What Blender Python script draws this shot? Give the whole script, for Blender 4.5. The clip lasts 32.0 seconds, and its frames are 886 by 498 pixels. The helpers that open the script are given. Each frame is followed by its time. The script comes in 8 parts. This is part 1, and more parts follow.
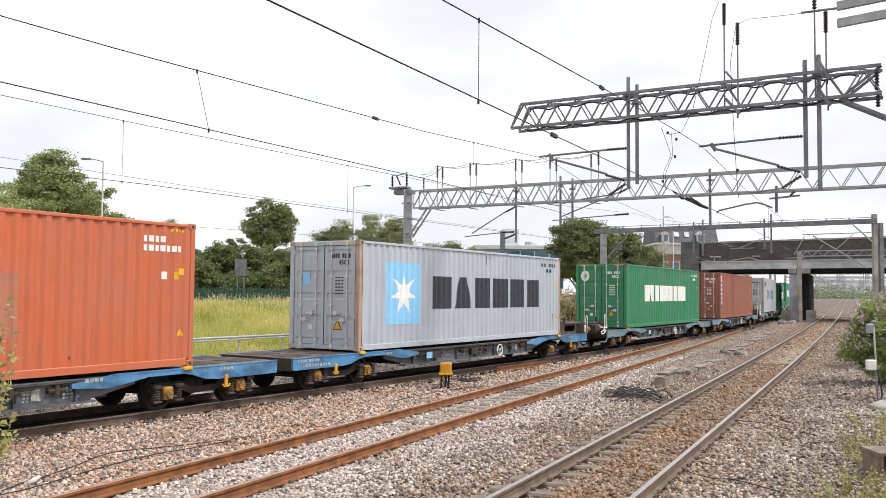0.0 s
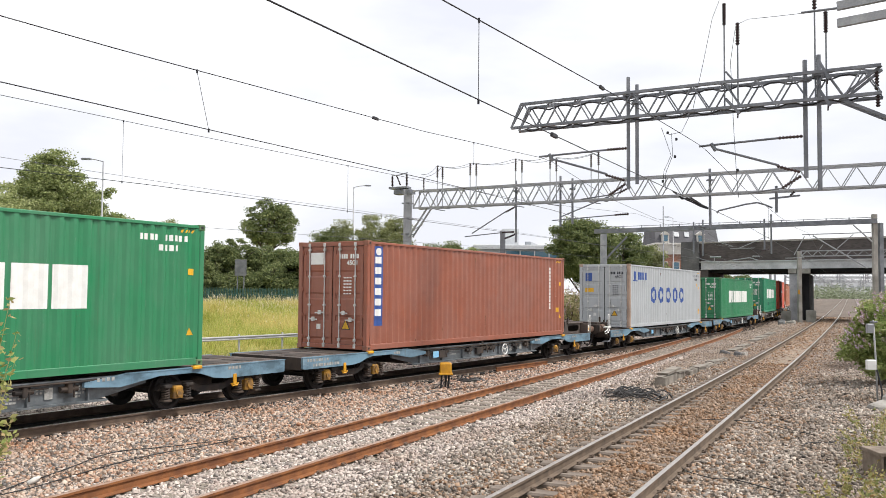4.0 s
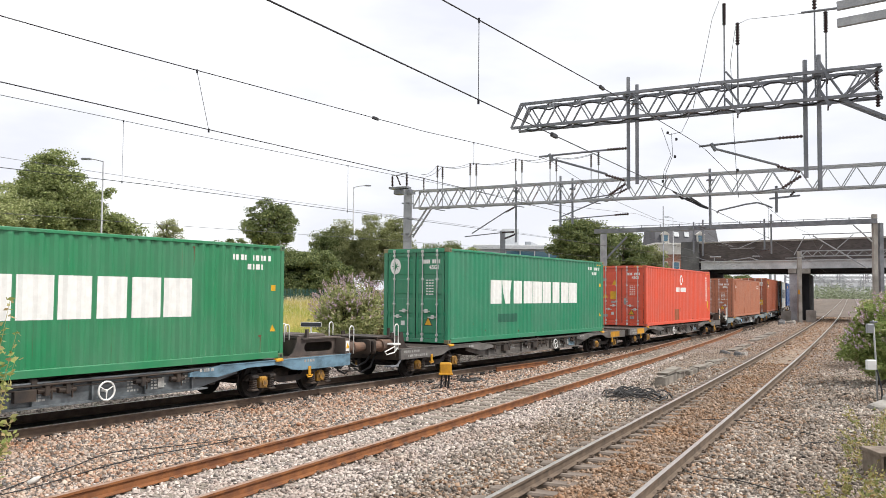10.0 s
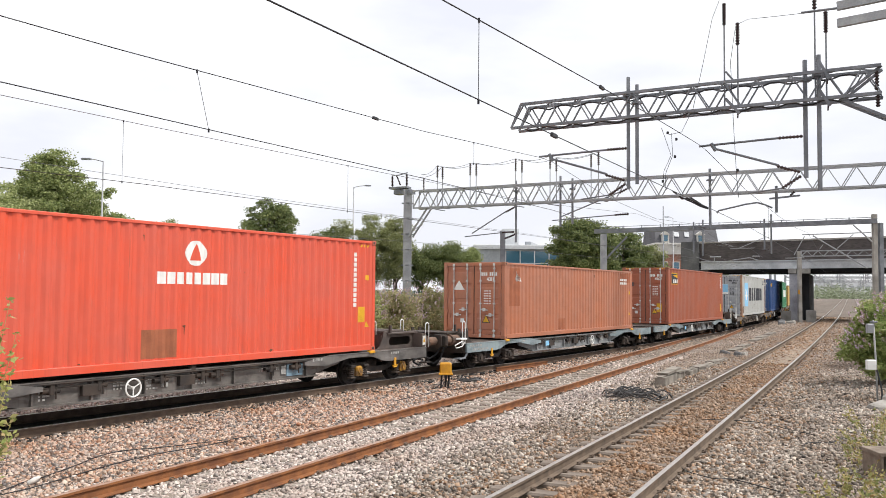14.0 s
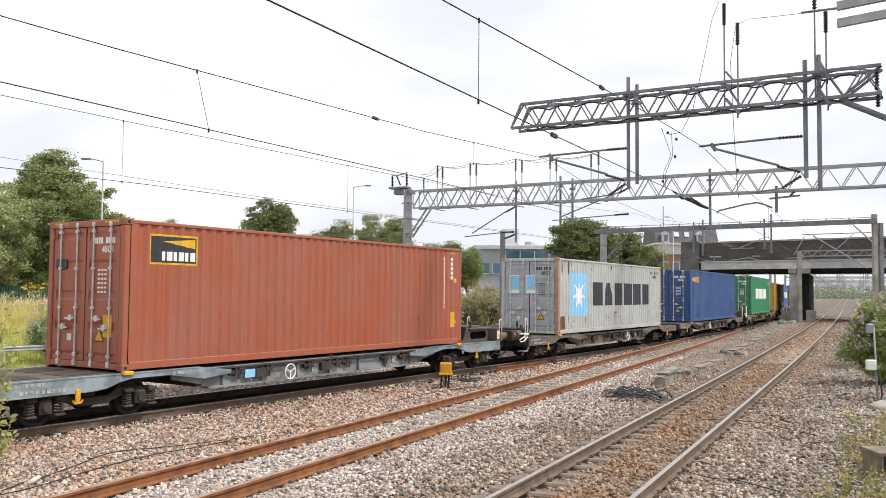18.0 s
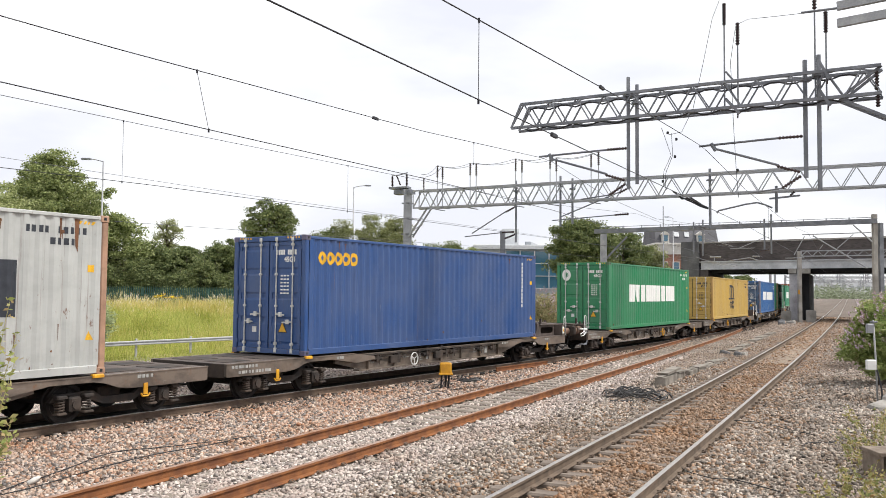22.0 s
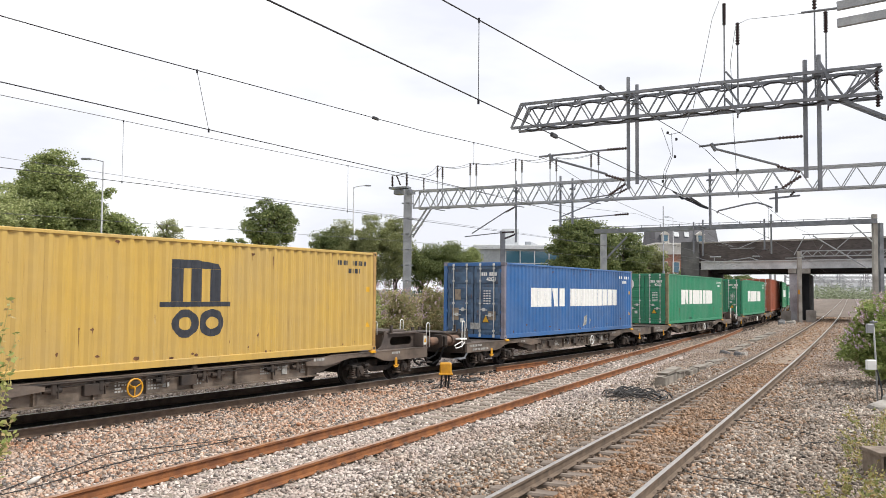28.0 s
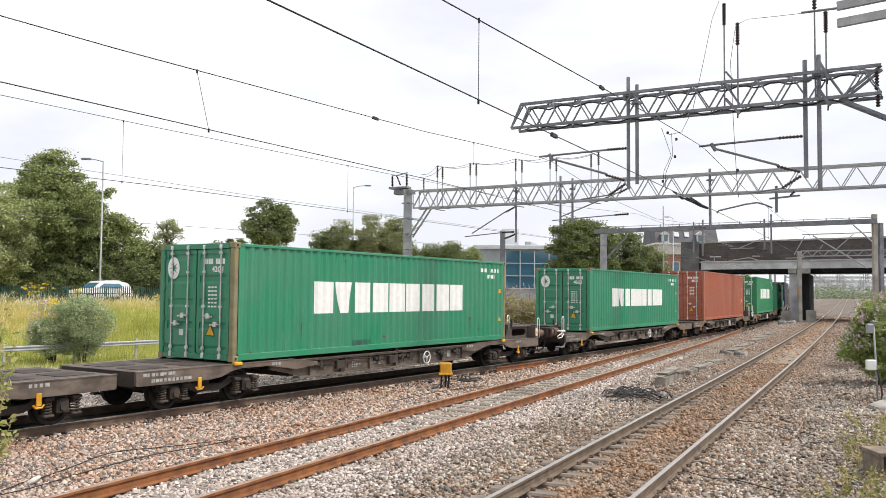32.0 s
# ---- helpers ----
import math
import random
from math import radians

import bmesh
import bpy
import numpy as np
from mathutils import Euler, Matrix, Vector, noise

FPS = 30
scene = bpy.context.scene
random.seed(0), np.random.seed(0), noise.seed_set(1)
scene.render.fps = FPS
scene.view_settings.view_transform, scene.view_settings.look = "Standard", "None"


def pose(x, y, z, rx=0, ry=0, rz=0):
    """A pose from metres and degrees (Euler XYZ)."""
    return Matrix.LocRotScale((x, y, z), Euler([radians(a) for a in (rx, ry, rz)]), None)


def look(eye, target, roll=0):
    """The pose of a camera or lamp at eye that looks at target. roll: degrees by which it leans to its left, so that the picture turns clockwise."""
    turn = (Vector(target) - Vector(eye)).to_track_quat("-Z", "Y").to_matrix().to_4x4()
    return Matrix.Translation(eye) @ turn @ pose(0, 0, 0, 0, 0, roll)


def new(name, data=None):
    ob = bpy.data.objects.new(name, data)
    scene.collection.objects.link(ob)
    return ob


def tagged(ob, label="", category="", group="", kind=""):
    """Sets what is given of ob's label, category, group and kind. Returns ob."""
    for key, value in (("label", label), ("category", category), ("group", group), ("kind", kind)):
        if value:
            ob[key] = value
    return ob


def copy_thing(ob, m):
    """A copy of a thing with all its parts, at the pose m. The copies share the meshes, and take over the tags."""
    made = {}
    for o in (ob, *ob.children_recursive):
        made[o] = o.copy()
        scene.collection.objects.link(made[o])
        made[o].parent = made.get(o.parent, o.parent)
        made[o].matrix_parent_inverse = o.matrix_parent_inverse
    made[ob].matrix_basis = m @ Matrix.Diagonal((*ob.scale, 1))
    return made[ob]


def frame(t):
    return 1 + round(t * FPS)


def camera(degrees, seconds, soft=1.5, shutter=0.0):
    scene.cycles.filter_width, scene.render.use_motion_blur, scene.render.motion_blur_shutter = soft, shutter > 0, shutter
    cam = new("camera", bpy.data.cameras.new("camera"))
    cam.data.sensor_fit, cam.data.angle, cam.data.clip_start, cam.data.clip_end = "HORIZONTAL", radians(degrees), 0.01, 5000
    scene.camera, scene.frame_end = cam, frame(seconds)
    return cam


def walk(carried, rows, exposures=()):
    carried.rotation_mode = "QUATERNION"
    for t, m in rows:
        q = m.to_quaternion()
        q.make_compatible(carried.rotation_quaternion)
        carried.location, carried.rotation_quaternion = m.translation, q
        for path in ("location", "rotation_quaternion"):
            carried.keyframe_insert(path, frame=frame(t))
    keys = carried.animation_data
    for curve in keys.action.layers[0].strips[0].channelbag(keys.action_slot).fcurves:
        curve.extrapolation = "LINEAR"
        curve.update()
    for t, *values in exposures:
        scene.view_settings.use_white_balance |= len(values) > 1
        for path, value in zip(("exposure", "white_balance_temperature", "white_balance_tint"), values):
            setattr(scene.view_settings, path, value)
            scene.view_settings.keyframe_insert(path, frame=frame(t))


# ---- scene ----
# ---------------------------------------------------------------- camera
cam = camera(54.88, 32.0, soft=0.7)
EYE = pose(0, 0, 2.411, 90 + 2.963, 0, 0) @ pose(0, 0, 0, 0, 0, 0.507)
walk(cam, [(0, EYE), (32.0, EYE)])

# ---------------------------------------------------------------- daylight: bright overcast
world = bpy.data.worlds.new("overcast_sky")
scene.world = world
world.use_nodes = True
wt = world.node_tree
wt.nodes.clear()
w_out = wt.nodes.new("ShaderNodeOutputWorld")
w_bg = wt.nodes.new("ShaderNodeBackground")
w_sky = wt.nodes.new("ShaderNodeTexSky")
w_sky.sky_type = "NISHITA"
w_sky.sun_disc = False
w_sky.sun_elevation, w_sky.sun_rotation = radians(55), radians(76)
w_dim = wt.nodes.new("ShaderNodeVectorMath")
w_dim.operation = "SCALE"
w_dim.inputs["Scale"].default_value = 0.1
w_co = wt.nodes.new("ShaderNodeTexCoord")
w_map = wt.nodes.new("ShaderNodeMapping")
w_map.inputs["Scale"].default_value = (1.6, 1.6, 5.0)
w_noise = wt.nodes.new("ShaderNodeTexNoise")
w_noise.inputs["Scale"].default_value, w_noise.inputs["Detail"].default_value = 1.7, 5
w_ramp = wt.nodes.new("ShaderNodeValToRGB")
w_ramp.color_ramp.elements[0].position, w_ramp.color_ramp.elements[1].position = 0.47, 0.78
w_ramp.color_ramp.elements[0].color = (0.72, 0.73, 0.79, 1)
w_ramp.color_ramp.elements[1].color = (1.0, 1.0, 1.0, 1)
w_mix = wt.nodes.new("ShaderNodeMix")
w_mix.data_type = "RGBA"
w_mix.inputs[0].default_value = 0.93
wt.links.new(w_co.outputs["Generated"], w_map.inputs[0])
wt.links.new(w_map.outputs[0], w_noise.inputs["Vector"])
w_sep = wt.nodes.new("ShaderNodeSeparateXYZ")
w_lift = wt.nodes.new("ShaderNodeMath")
w_lift.operation = "MULTIPLY_ADD"
w_lift.inputs[1].default_value = 0.46
wt.links.new(w_co.outputs["Generated"], w_sep.inputs[0])
wt.links.new(w_sep.outputs["Z"], w_lift.inputs[0])
wt.links.new(w_noise.outputs["Fac"], w_lift.inputs[2])
wt.links.new(w_lift.outputs[0], w_ramp.inputs[0])
wt.links.new(w_sky.outputs[0], w_dim.inputs[0])
wt.links.new(w_dim.outputs[0], w_mix.inputs[6])
wt.links.new(w_ramp.outputs[0], w_mix.inputs[7])
wt.links.new(w_mix.outputs[2], w_bg.inputs[0])
wt.links.new(w_bg.outputs[0], w_out.inputs[0])
w_bg.inputs[1].default_value = 1.12
sun = new("sun", bpy.data.lights.new("sun", "SUN"))
sun.data.energy, sun.data.angle, sun.data.color = 3.15, radians(10), (1.0, 0.96, 0.9)
sun.matrix_world = look((0, 0, 72), (-49, 12, 0))
scene.view_settings.exposure = 0.22


# ---------------------------------------------------------------- materials
def mat(name, col, rough=0.8, metal=0.0, col2=None, scale=3.0, fine=40.0, bump=0.15, dist=0.01, contrast=(0.35, 0.65), spec=0.5, grain=0.45):
    """A painted, stony or metal surface: two tones mixed by coarse noise, fine grain in tone and relief."""
    m = bpy.data.materials.new(name)
    m.use_nodes = True
    nt = m.node_tree
    b = nt.nodes["Principled BSDF"]
    b.inputs["Roughness"].default_value, b.inputs["Metallic"].default_value = rough, metal
    b.inputs["Specular IOR Level"].default_value = spec
    co = nt.nodes.new("ShaderNodeTexCoord")
    n1, n2 = nt.nodes.new("ShaderNodeTexNoise"), nt.nodes.new("ShaderNodeTexNoise")
    n1.inputs["Scale"].default_value, n1.inputs["Detail"].default_value = scale, 6
    n2.inputs["Scale"].default_value, n2.inputs["Detail"].default_value = fine, 3
    for n in (n1, n2):
        nt.links.new(co.outputs["Object"], n.inputs["Vector"])
    r = nt.nodes.new("ShaderNodeValToRGB")
    r.color_ramp.elements[0].position, r.color_ramp.elements[1].position = contrast
    c2 = col2 or tuple(c * 0.72 for c in col)
    r.color_ramp.elements[0].color, r.color_ramp.elements[1].color = (*col, 1), (*c2, 1)
    nt.links.new(n1.outputs["Fac"], r.inputs[0])
    mx = nt.nodes.new("ShaderNodeMix")
    mx.data_type, mx.blend_type = "RGBA", "MULTIPLY"
    mx.inputs[0].default_value = grain
    g = nt.nodes.new("ShaderNodeValToRGB")
    g.color_ramp.elements[0].position, g.color_ramp.elements[1].position = 0.3, 0.7
    g.color_ramp.elements[0].color, g.color_ramp.elements[1].color = (0.6, 0.6, 0.6, 1), (1, 1, 1, 1)
    nt.links.new(n2.outputs["Fac"], g.inputs[0])
    nt.links.new(r.outputs[0], mx.inputs[6])
    nt.links.new(g.outputs[0], mx.inputs[7])
    nt.links.new(mx.outputs[2], b.inputs["Base Color"])
    bp = nt.nodes.new("ShaderNodeBump")
    bp.inputs["Strength"].default_value, bp.inputs["Distance"].default_value = bump, dist
    nt.links.new(n2.outputs["Fac"], bp.inputs["Height"])
    nt.links.new(bp.outputs[0], b.inputs["Normal"])
    return m


def paint(name, col, rust=0.5, streak=(0.16, 0.07, 0.035), fade=0.8, rough=0.45, grime=0.25):
    """Steel paint with faded patches, running stains and rust spots; every object differs a little."""
    m = bpy.data.materials.new(name)
    m.use_nodes = True
    nt = m.node_tree
    L, N = nt.links.new, nt.nodes.new
    b = nt.nodes["Principled BSDF"]
    b.inputs["Roughness"].default_value = rough
    co = N("ShaderNodeTexCoord")
    info = N("ShaderNodeObjectInfo")
    off = N("ShaderNodeVectorMath")
    off.operation = "SCALE"
    off.inputs[0].default_value = (37.0, 11.0, 23.0)
    L(info.outputs["Random"], off.inputs["Scale"])
    add = N("ShaderNodeVectorMath")
    L(co.outputs["Object"], add.inputs[0])
    L(off.outputs[0], add.inputs[1])

    def noise_at(sc, scale, detail, rgh=0.6):
        mp = N("ShaderNodeMapping")
        mp.inputs["Scale"].default_value = sc
        n = N("ShaderNodeTexNoise")
        n.inputs["Scale"].default_value, n.inputs["Detail"].default_value, n.inputs["Roughness"].default_value = scale, detail, rgh
        L(add.outputs[0], mp.inputs[0])
        L(mp.outputs[0], n.inputs["Vector"])
        return n.outputs["Fac"]

    def ramp(fac, p0, p1, c0, c1):
        r = N("ShaderNodeValToRGB")
        r.color_ramp.elements[0].position, r.color_ramp.elements[1].position = p0, p1
        r.color_ramp.elements[0].color, r.color_ramp.elements[1].color = (*c0, 1), (*c1, 1)
        L(fac, r.inputs[0])
        return r.outputs[0]

    def mix(fac, a, c):
        x = N("ShaderNodeMix")
        x.data_type = "RGBA"
        if isinstance(fac, float):
            x.inputs[0].default_value = fac
        else:
            L(fac, x.inputs[0])
        L(a, x.inputs[6])
        if isinstance(c, tuple):
            x.inputs[7].default_value = (*c, 1)
        else:
            L(c, x.inputs[7])
        return x.outputs[2]

    chalk = tuple(min(1, c * fade + 0.045) for c in col)
    base = ramp(noise_at((1, 1, 0.6), 0.9, 5), 0.35, 0.68, col, chalk)
    runs = ramp(noise_at((7, 7, 0.35), 1.6, 5), 0.52, 0.74, (0, 0, 0), (0.5, 0.5, 0.5))
    base = mix(runs, base, tuple(c * 0.62 + 0.02 for c in col))
    spots = ramp(noise_at((1.6, 1.6, 0.8), 3.2, 8, 0.72), 0.715 - 0.07 * rust, 0.75 - 0.05 * rust, (0, 0, 0), (0.85, 0.85, 0.85))
    scuff = ramp(noise_at((5, 5, 0.7), 2.6, 8, 0.75), 0.64 - 0.03 * rust, 0.70, (0, 0, 0), (0.55, 0.55, 0.55))
    base = mix(scuff, base, tuple(0.45 * c + 0.22 for c in col))
    drips = ramp(noise_at((9, 9, 0.22), 1.3, 7, 0.7), 0.66 - 0.05 * rust, 0.72 - 0.03 * rust, (0, 0, 0), (0.6, 0.6, 0.6))
    base = mix(drips, base, tuple(0.55 * s + 0.2 * c for s, c in zip(streak, col)))
    base = mix(spots, base, streak)
    soot = ramp(noise_at((0.9, 0.9, 1.6), 1.5, 6, 0.65), 0.44, 0.62, (0, 0, 0), (grime, grime, grime))
    base = mix(soot, base, tuple(c * 0.3 + 0.008 for c in col))
    chalky = ramp(noise_at((1.1, 1.1, 3.0), 1.3, 7, 0.7), 0.60, 0.68, (0, 0, 0), (grime * 0.5, grime * 0.5, grime * 0.5))
    base = mix(chalky, base, tuple(0.5 * c + 0.2 for c in col))
    L(base, b.inputs["Base Color"])
    bp = N("ShaderNodeBump")
    bp.inputs["Strength"].default_value, bp.inputs["Distance"].default_value = 0.12, 0.02
    L(noise_at((1, 1, 1), 2.2, 5), bp.inputs["Height"])
    L(bp.outputs[0], b.inputs["Normal"])
    return m


def island_mat(name, cols, rough=0.9, by_object=False, big=None, bump=0.0, transl=0.0):
    """Loose pieces (stones, leaves): each piece takes its own tone; a coarse noise shifts whole patches towards big."""
    m = bpy.data.materials.new(name)
    m.use_nodes = True
    nt = m.node_tree
    L, N = nt.links.new, nt.nodes.new
    b = nt.nodes["Principled BSDF"]
    b.inputs["Roughness"].default_value = rough
    b.inputs["Specular IOR Level"].default_value = 0.25
    rnd = N("ShaderNodeObjectInfo").outputs["Random"] if by_object else N("ShaderNodeNewGeometry").outputs["Random Per Island"]
    r = N("ShaderNodeValToRGB")
    r.color_ramp.interpolation = "LINEAR"
    while len(r.color_ramp.elements) < len(cols):
        r.color_ramp.elements.new(0.5)
    for k, c in enumerate(cols):
        r.color_ramp.elements[k].position = k / (len(cols) - 1)
        r.color_ramp.elements[k].color = (*c, 1)
    L(rnd, r.inputs[0])
    out = r.outputs[0]
    co = N("ShaderNodeTexCoord")
    if big:
        n = N("ShaderNodeTexNoise")
        n.inputs["Scale"].default_value, n.inputs["Detail"].default_value = big[1], 5
        L(co.outputs["Object"], n.inputs["Vector"])
        rr = N("ShaderNodeValToRGB")
        rr.color_ramp.elements[0].position, rr.color_ramp.elements[1].position = big[2]
        L(n.outputs["Fac"], rr.inputs[0])
        x = N("ShaderNodeMix")
        x.data_type, x.blend_type = "RGBA", "MULTIPLY"
        L(rr.outputs[0], x.inputs[0])
        L(out, x.inputs[6])
        x.inputs[7].default_value = (*big[0], 1)
        out = x.outputs[2]
    L(out, b.inputs["Base Color"])
    if transl:
        t = N("ShaderNodeBsdfTranslucent")
        L(out, t.inputs[0])
        ms = N("ShaderNodeMixShader")
        ms.inputs[0].default_value = transl
        L(b.outputs[0], ms.inputs[1])
        L(t.outputs[0], ms.inputs[2])
        L(ms.outputs[0], nt.nodes["Material Output"].inputs[0])
    return m


M = {}
M["rail_rust"] = mat("rusty_rail", (0.28, 0.108, 0.034), 0.85, col2=(0.155, 0.058, 0.024), scale=4, fine=60)
M["rail_dust"] = mat("dusty_rail_web", (0.18, 0.13, 0.092), 0.85, col2=(0.10, 0.072, 0.053), scale=4, fine=60)
M["rail_side"] = mat("brown_rail_web", (0.16, 0.108, 0.075), 0.8, col2=(0.10, 0.068, 0.05), scale=5, fine=60)
M["rail_head"] = mat("polished_rail_head", (0.58, 0.53, 0.48), 0.32, 0.85, col2=(0.5, 0.46, 0.43), scale=6)
M["rail_head_rust"] = mat("dull_rail_head", (0.36, 0.25, 0.20), 0.6, 0.2, col2=(0.30, 0.15, 0.08), scale=3)
M["sleeper_dark"] = mat("oil_stained_sleeper", (0.26, 0.215, 0.18), 0.9, col2=(0.13, 0.10, 0.08), scale=2.5, fine=50, bump=0.4)
# near-black sleepers: the shade under the train is in their colour
M["sleeper_shaded"] = mat("shade_black_sleeper", (0.022, 0.02, 0.018), 0.95, col2=(0.012, 0.011, 0.010), scale=2.5, fine=50, bump=0.4)
M["sleeper"] = mat("weathered_concrete_sleeper", (0.36, 0.32, 0.28), 0.9, col2=(0.22, 0.185, 0.15), scale=2.5, fine=50, bump=0.4)
M["clip"] = mat("rail_clip_steel", (0.24, 0.185, 0.14), 0.8, 0.1, col2=(0.15, 0.11, 0.085))
M["galv"] = mat("galvanised_steel", (0.24, 0.25, 0.275), 0.6, 0.35, col2=(0.15, 0.16, 0.18), scale=2.2, fine=25)
M["guard"] = mat("bright_galvanised_rail", (0.46, 0.47, 0.47), 0.6, 0.1, col2=(0.36, 0.37, 0.37), scale=2.2)
M["galv_light"] = mat("pale_galvanised_steel", (0.40, 0.41, 0.42), 0.55, 0.35, col2=(0.30, 0.31, 0.33), scale=2.2, fine=25)
M["wire"] = mat("dark_copper_wire", (0.045, 0.045, 0.05), 0.5, 0.6)
M["wire_light"] = mat("stranded_wire", (0.16, 0.165, 0.18), 0.5, 0.5)
M["insul"] = mat("brown_glazed_insulator", (0.055, 0.03, 0.03), 0.3)
M["pier_paint"] = mat("stained_lilac_grey_render", (0.44, 0.44, 0.47), 0.9, col2=(0.24, 0.23, 0.25), scale=0.7, fine=12, bump=0.3)
M["insul_dark"] = mat("dark_glazed_insulator", (0.045, 0.03, 0.032), 0.25)
M["concrete"] = mat("weathered_concrete", (0.40, 0.38, 0.35), 0.9, col2=(0.23, 0.215, 0.195), scale=1.2, fine=22, bump=0.4)
M["concrete_dark"] = mat("sooty_concrete", (0.16, 0.16, 0.165), 0.9, col2=(0.08, 0.08, 0.085), scale=0.8, fine=15, bump=0.4)
# soot plus the shade beneath the bridge, painted as one near-black
M["blackened"] = mat("soot_and_shade_concrete", (0.035, 0.035, 0.04), 0.95, col2=(0.02, 0.02, 0.022), scale=0.8)
M["bridge_beam"] = mat("grey_painted_bridge_beam", (0.56, 0.57, 0.59), 0.8, col2=(0.40, 0.41, 0.43), scale=1.0, fine=12, bump=0.3)
M["black"] = mat("black_rubber_cable", (0.02, 0.02, 0.022), 0.6)
M["underframe"] = mat("grimy_underframe", (0.024, 0.021, 0.020), 0.85, col2=(0.065, 0.046, 0.035), scale=3, fine=30, bump=0.3)
M["buffer_rust"] = mat("rust_brown_buffer_casing", (0.20, 0.115, 0.075), 0.8, col2=(0.07, 0.05, 0.042), scale=3.5, fine=30, bump=0.3)
M["wheel"] = mat("brown_wheel_steel", (0.035, 0.03, 0.028), 0.7, 0.3, col2=(0.02, 0.018, 0.017), scale=5)
M["tread"] = mat("worn_wheel_tread", (0.35, 0.34, 0.33), 0.35, 0.9)
M["deck"] = mat("worn_wagon_deck", (0.062, 0.05, 0.046), 0.85, col2=(0.13, 0.10, 0.085), scale=1.6, fine=30, bump=0.3)
M["yellow"] = mat("yellow_paint", (0.72, 0.36, 0.012), 0.5, col2=(0.5, 0.23, 0.015), scale=5)
M["ochre"] = mat("grimy_ochre_axle_box", (0.50, 0.25, 0.02), 0.7, col2=(0.14, 0.08, 0.035), scale=7, fine=40)
M["white"] = mat("white_paint", (0.82, 0.82, 0.80), 0.5, col2=(0.74, 0.74, 0.72), scale=6, grain=0.12)
M["offwhite"] = mat("faded_white_stencil", (0.46, 0.46, 0.44), 0.6, col2=(0.24, 0.24, 0.23), scale=9)
M["navy"] = mat("navy_marking", (0.02, 0.035, 0.16), 0.5, col2=(0.03, 0.05, 0.2), scale=6)
M["ink"] = mat("near_black_marking", (0.022, 0.026, 0.036), 0.5, col2=(0.035, 0.04, 0.052), scale=8, grain=0.15)
M["skyblue"] = mat("pale_blue_marking", (0.22, 0.52, 0.80), 0.5, col2=(0.28, 0.57, 0.80), scale=6, grain=0.12)
M["dull_blue"] = mat("dull_pale_blue_panel", (0.22, 0.34, 0.43), 0.6, col2=(0.15, 0.23, 0.29), scale=4)
M["timber"] = mat("weathered_grey_timber", (0.25, 0.20, 0.155), 0.9, col2=(0.12, 0.09, 0.07), scale=5, fine=40, bump=0.4)
M["cable_grey"] = mat("dusty_dark_cable", (0.075, 0.072, 0.072), 0.6, col2=(0.04, 0.038, 0.038), scale=6)
M["trough"] = mat("mossy_weathered_concrete", (0.30, 0.27, 0.235), 0.95, col2=(0.14, 0.122, 0.10), scale=2.2, fine=26, bump=0.5)
M["royal"] = mat("royal_blue_marking", (0.04, 0.10, 0.36), 0.5)
M["sticker"] = mat("yellow_sticker", (0.85, 0.47, 0.02), 0.5)
M["chrome"] = mat("galvanised_lock_bar", (0.68, 0.69, 0.68), 0.5, 0.15, col2=(0.50, 0.50, 0.48), scale=8, grain=0.25)
M["gasket"] = mat("black_door_gasket", (0.02, 0.022, 0.022), 0.7)
M["wood_floor"] = mat("container_underside", (0.07, 0.055, 0.045), 0.9)
M["tan_paper"] = mat("weathered_tan_label", (0.36, 0.29, 0.21), 0.8, col2=(0.20, 0.17, 0.15), scale=7)
M["patch_green"] = mat("dark_green_repaint", (0.02, 0.14, 0.085), 0.5)
M["patch_red"] = mat("brown_repaint_patch", (0.40, 0.13, 0.06), 0.6)


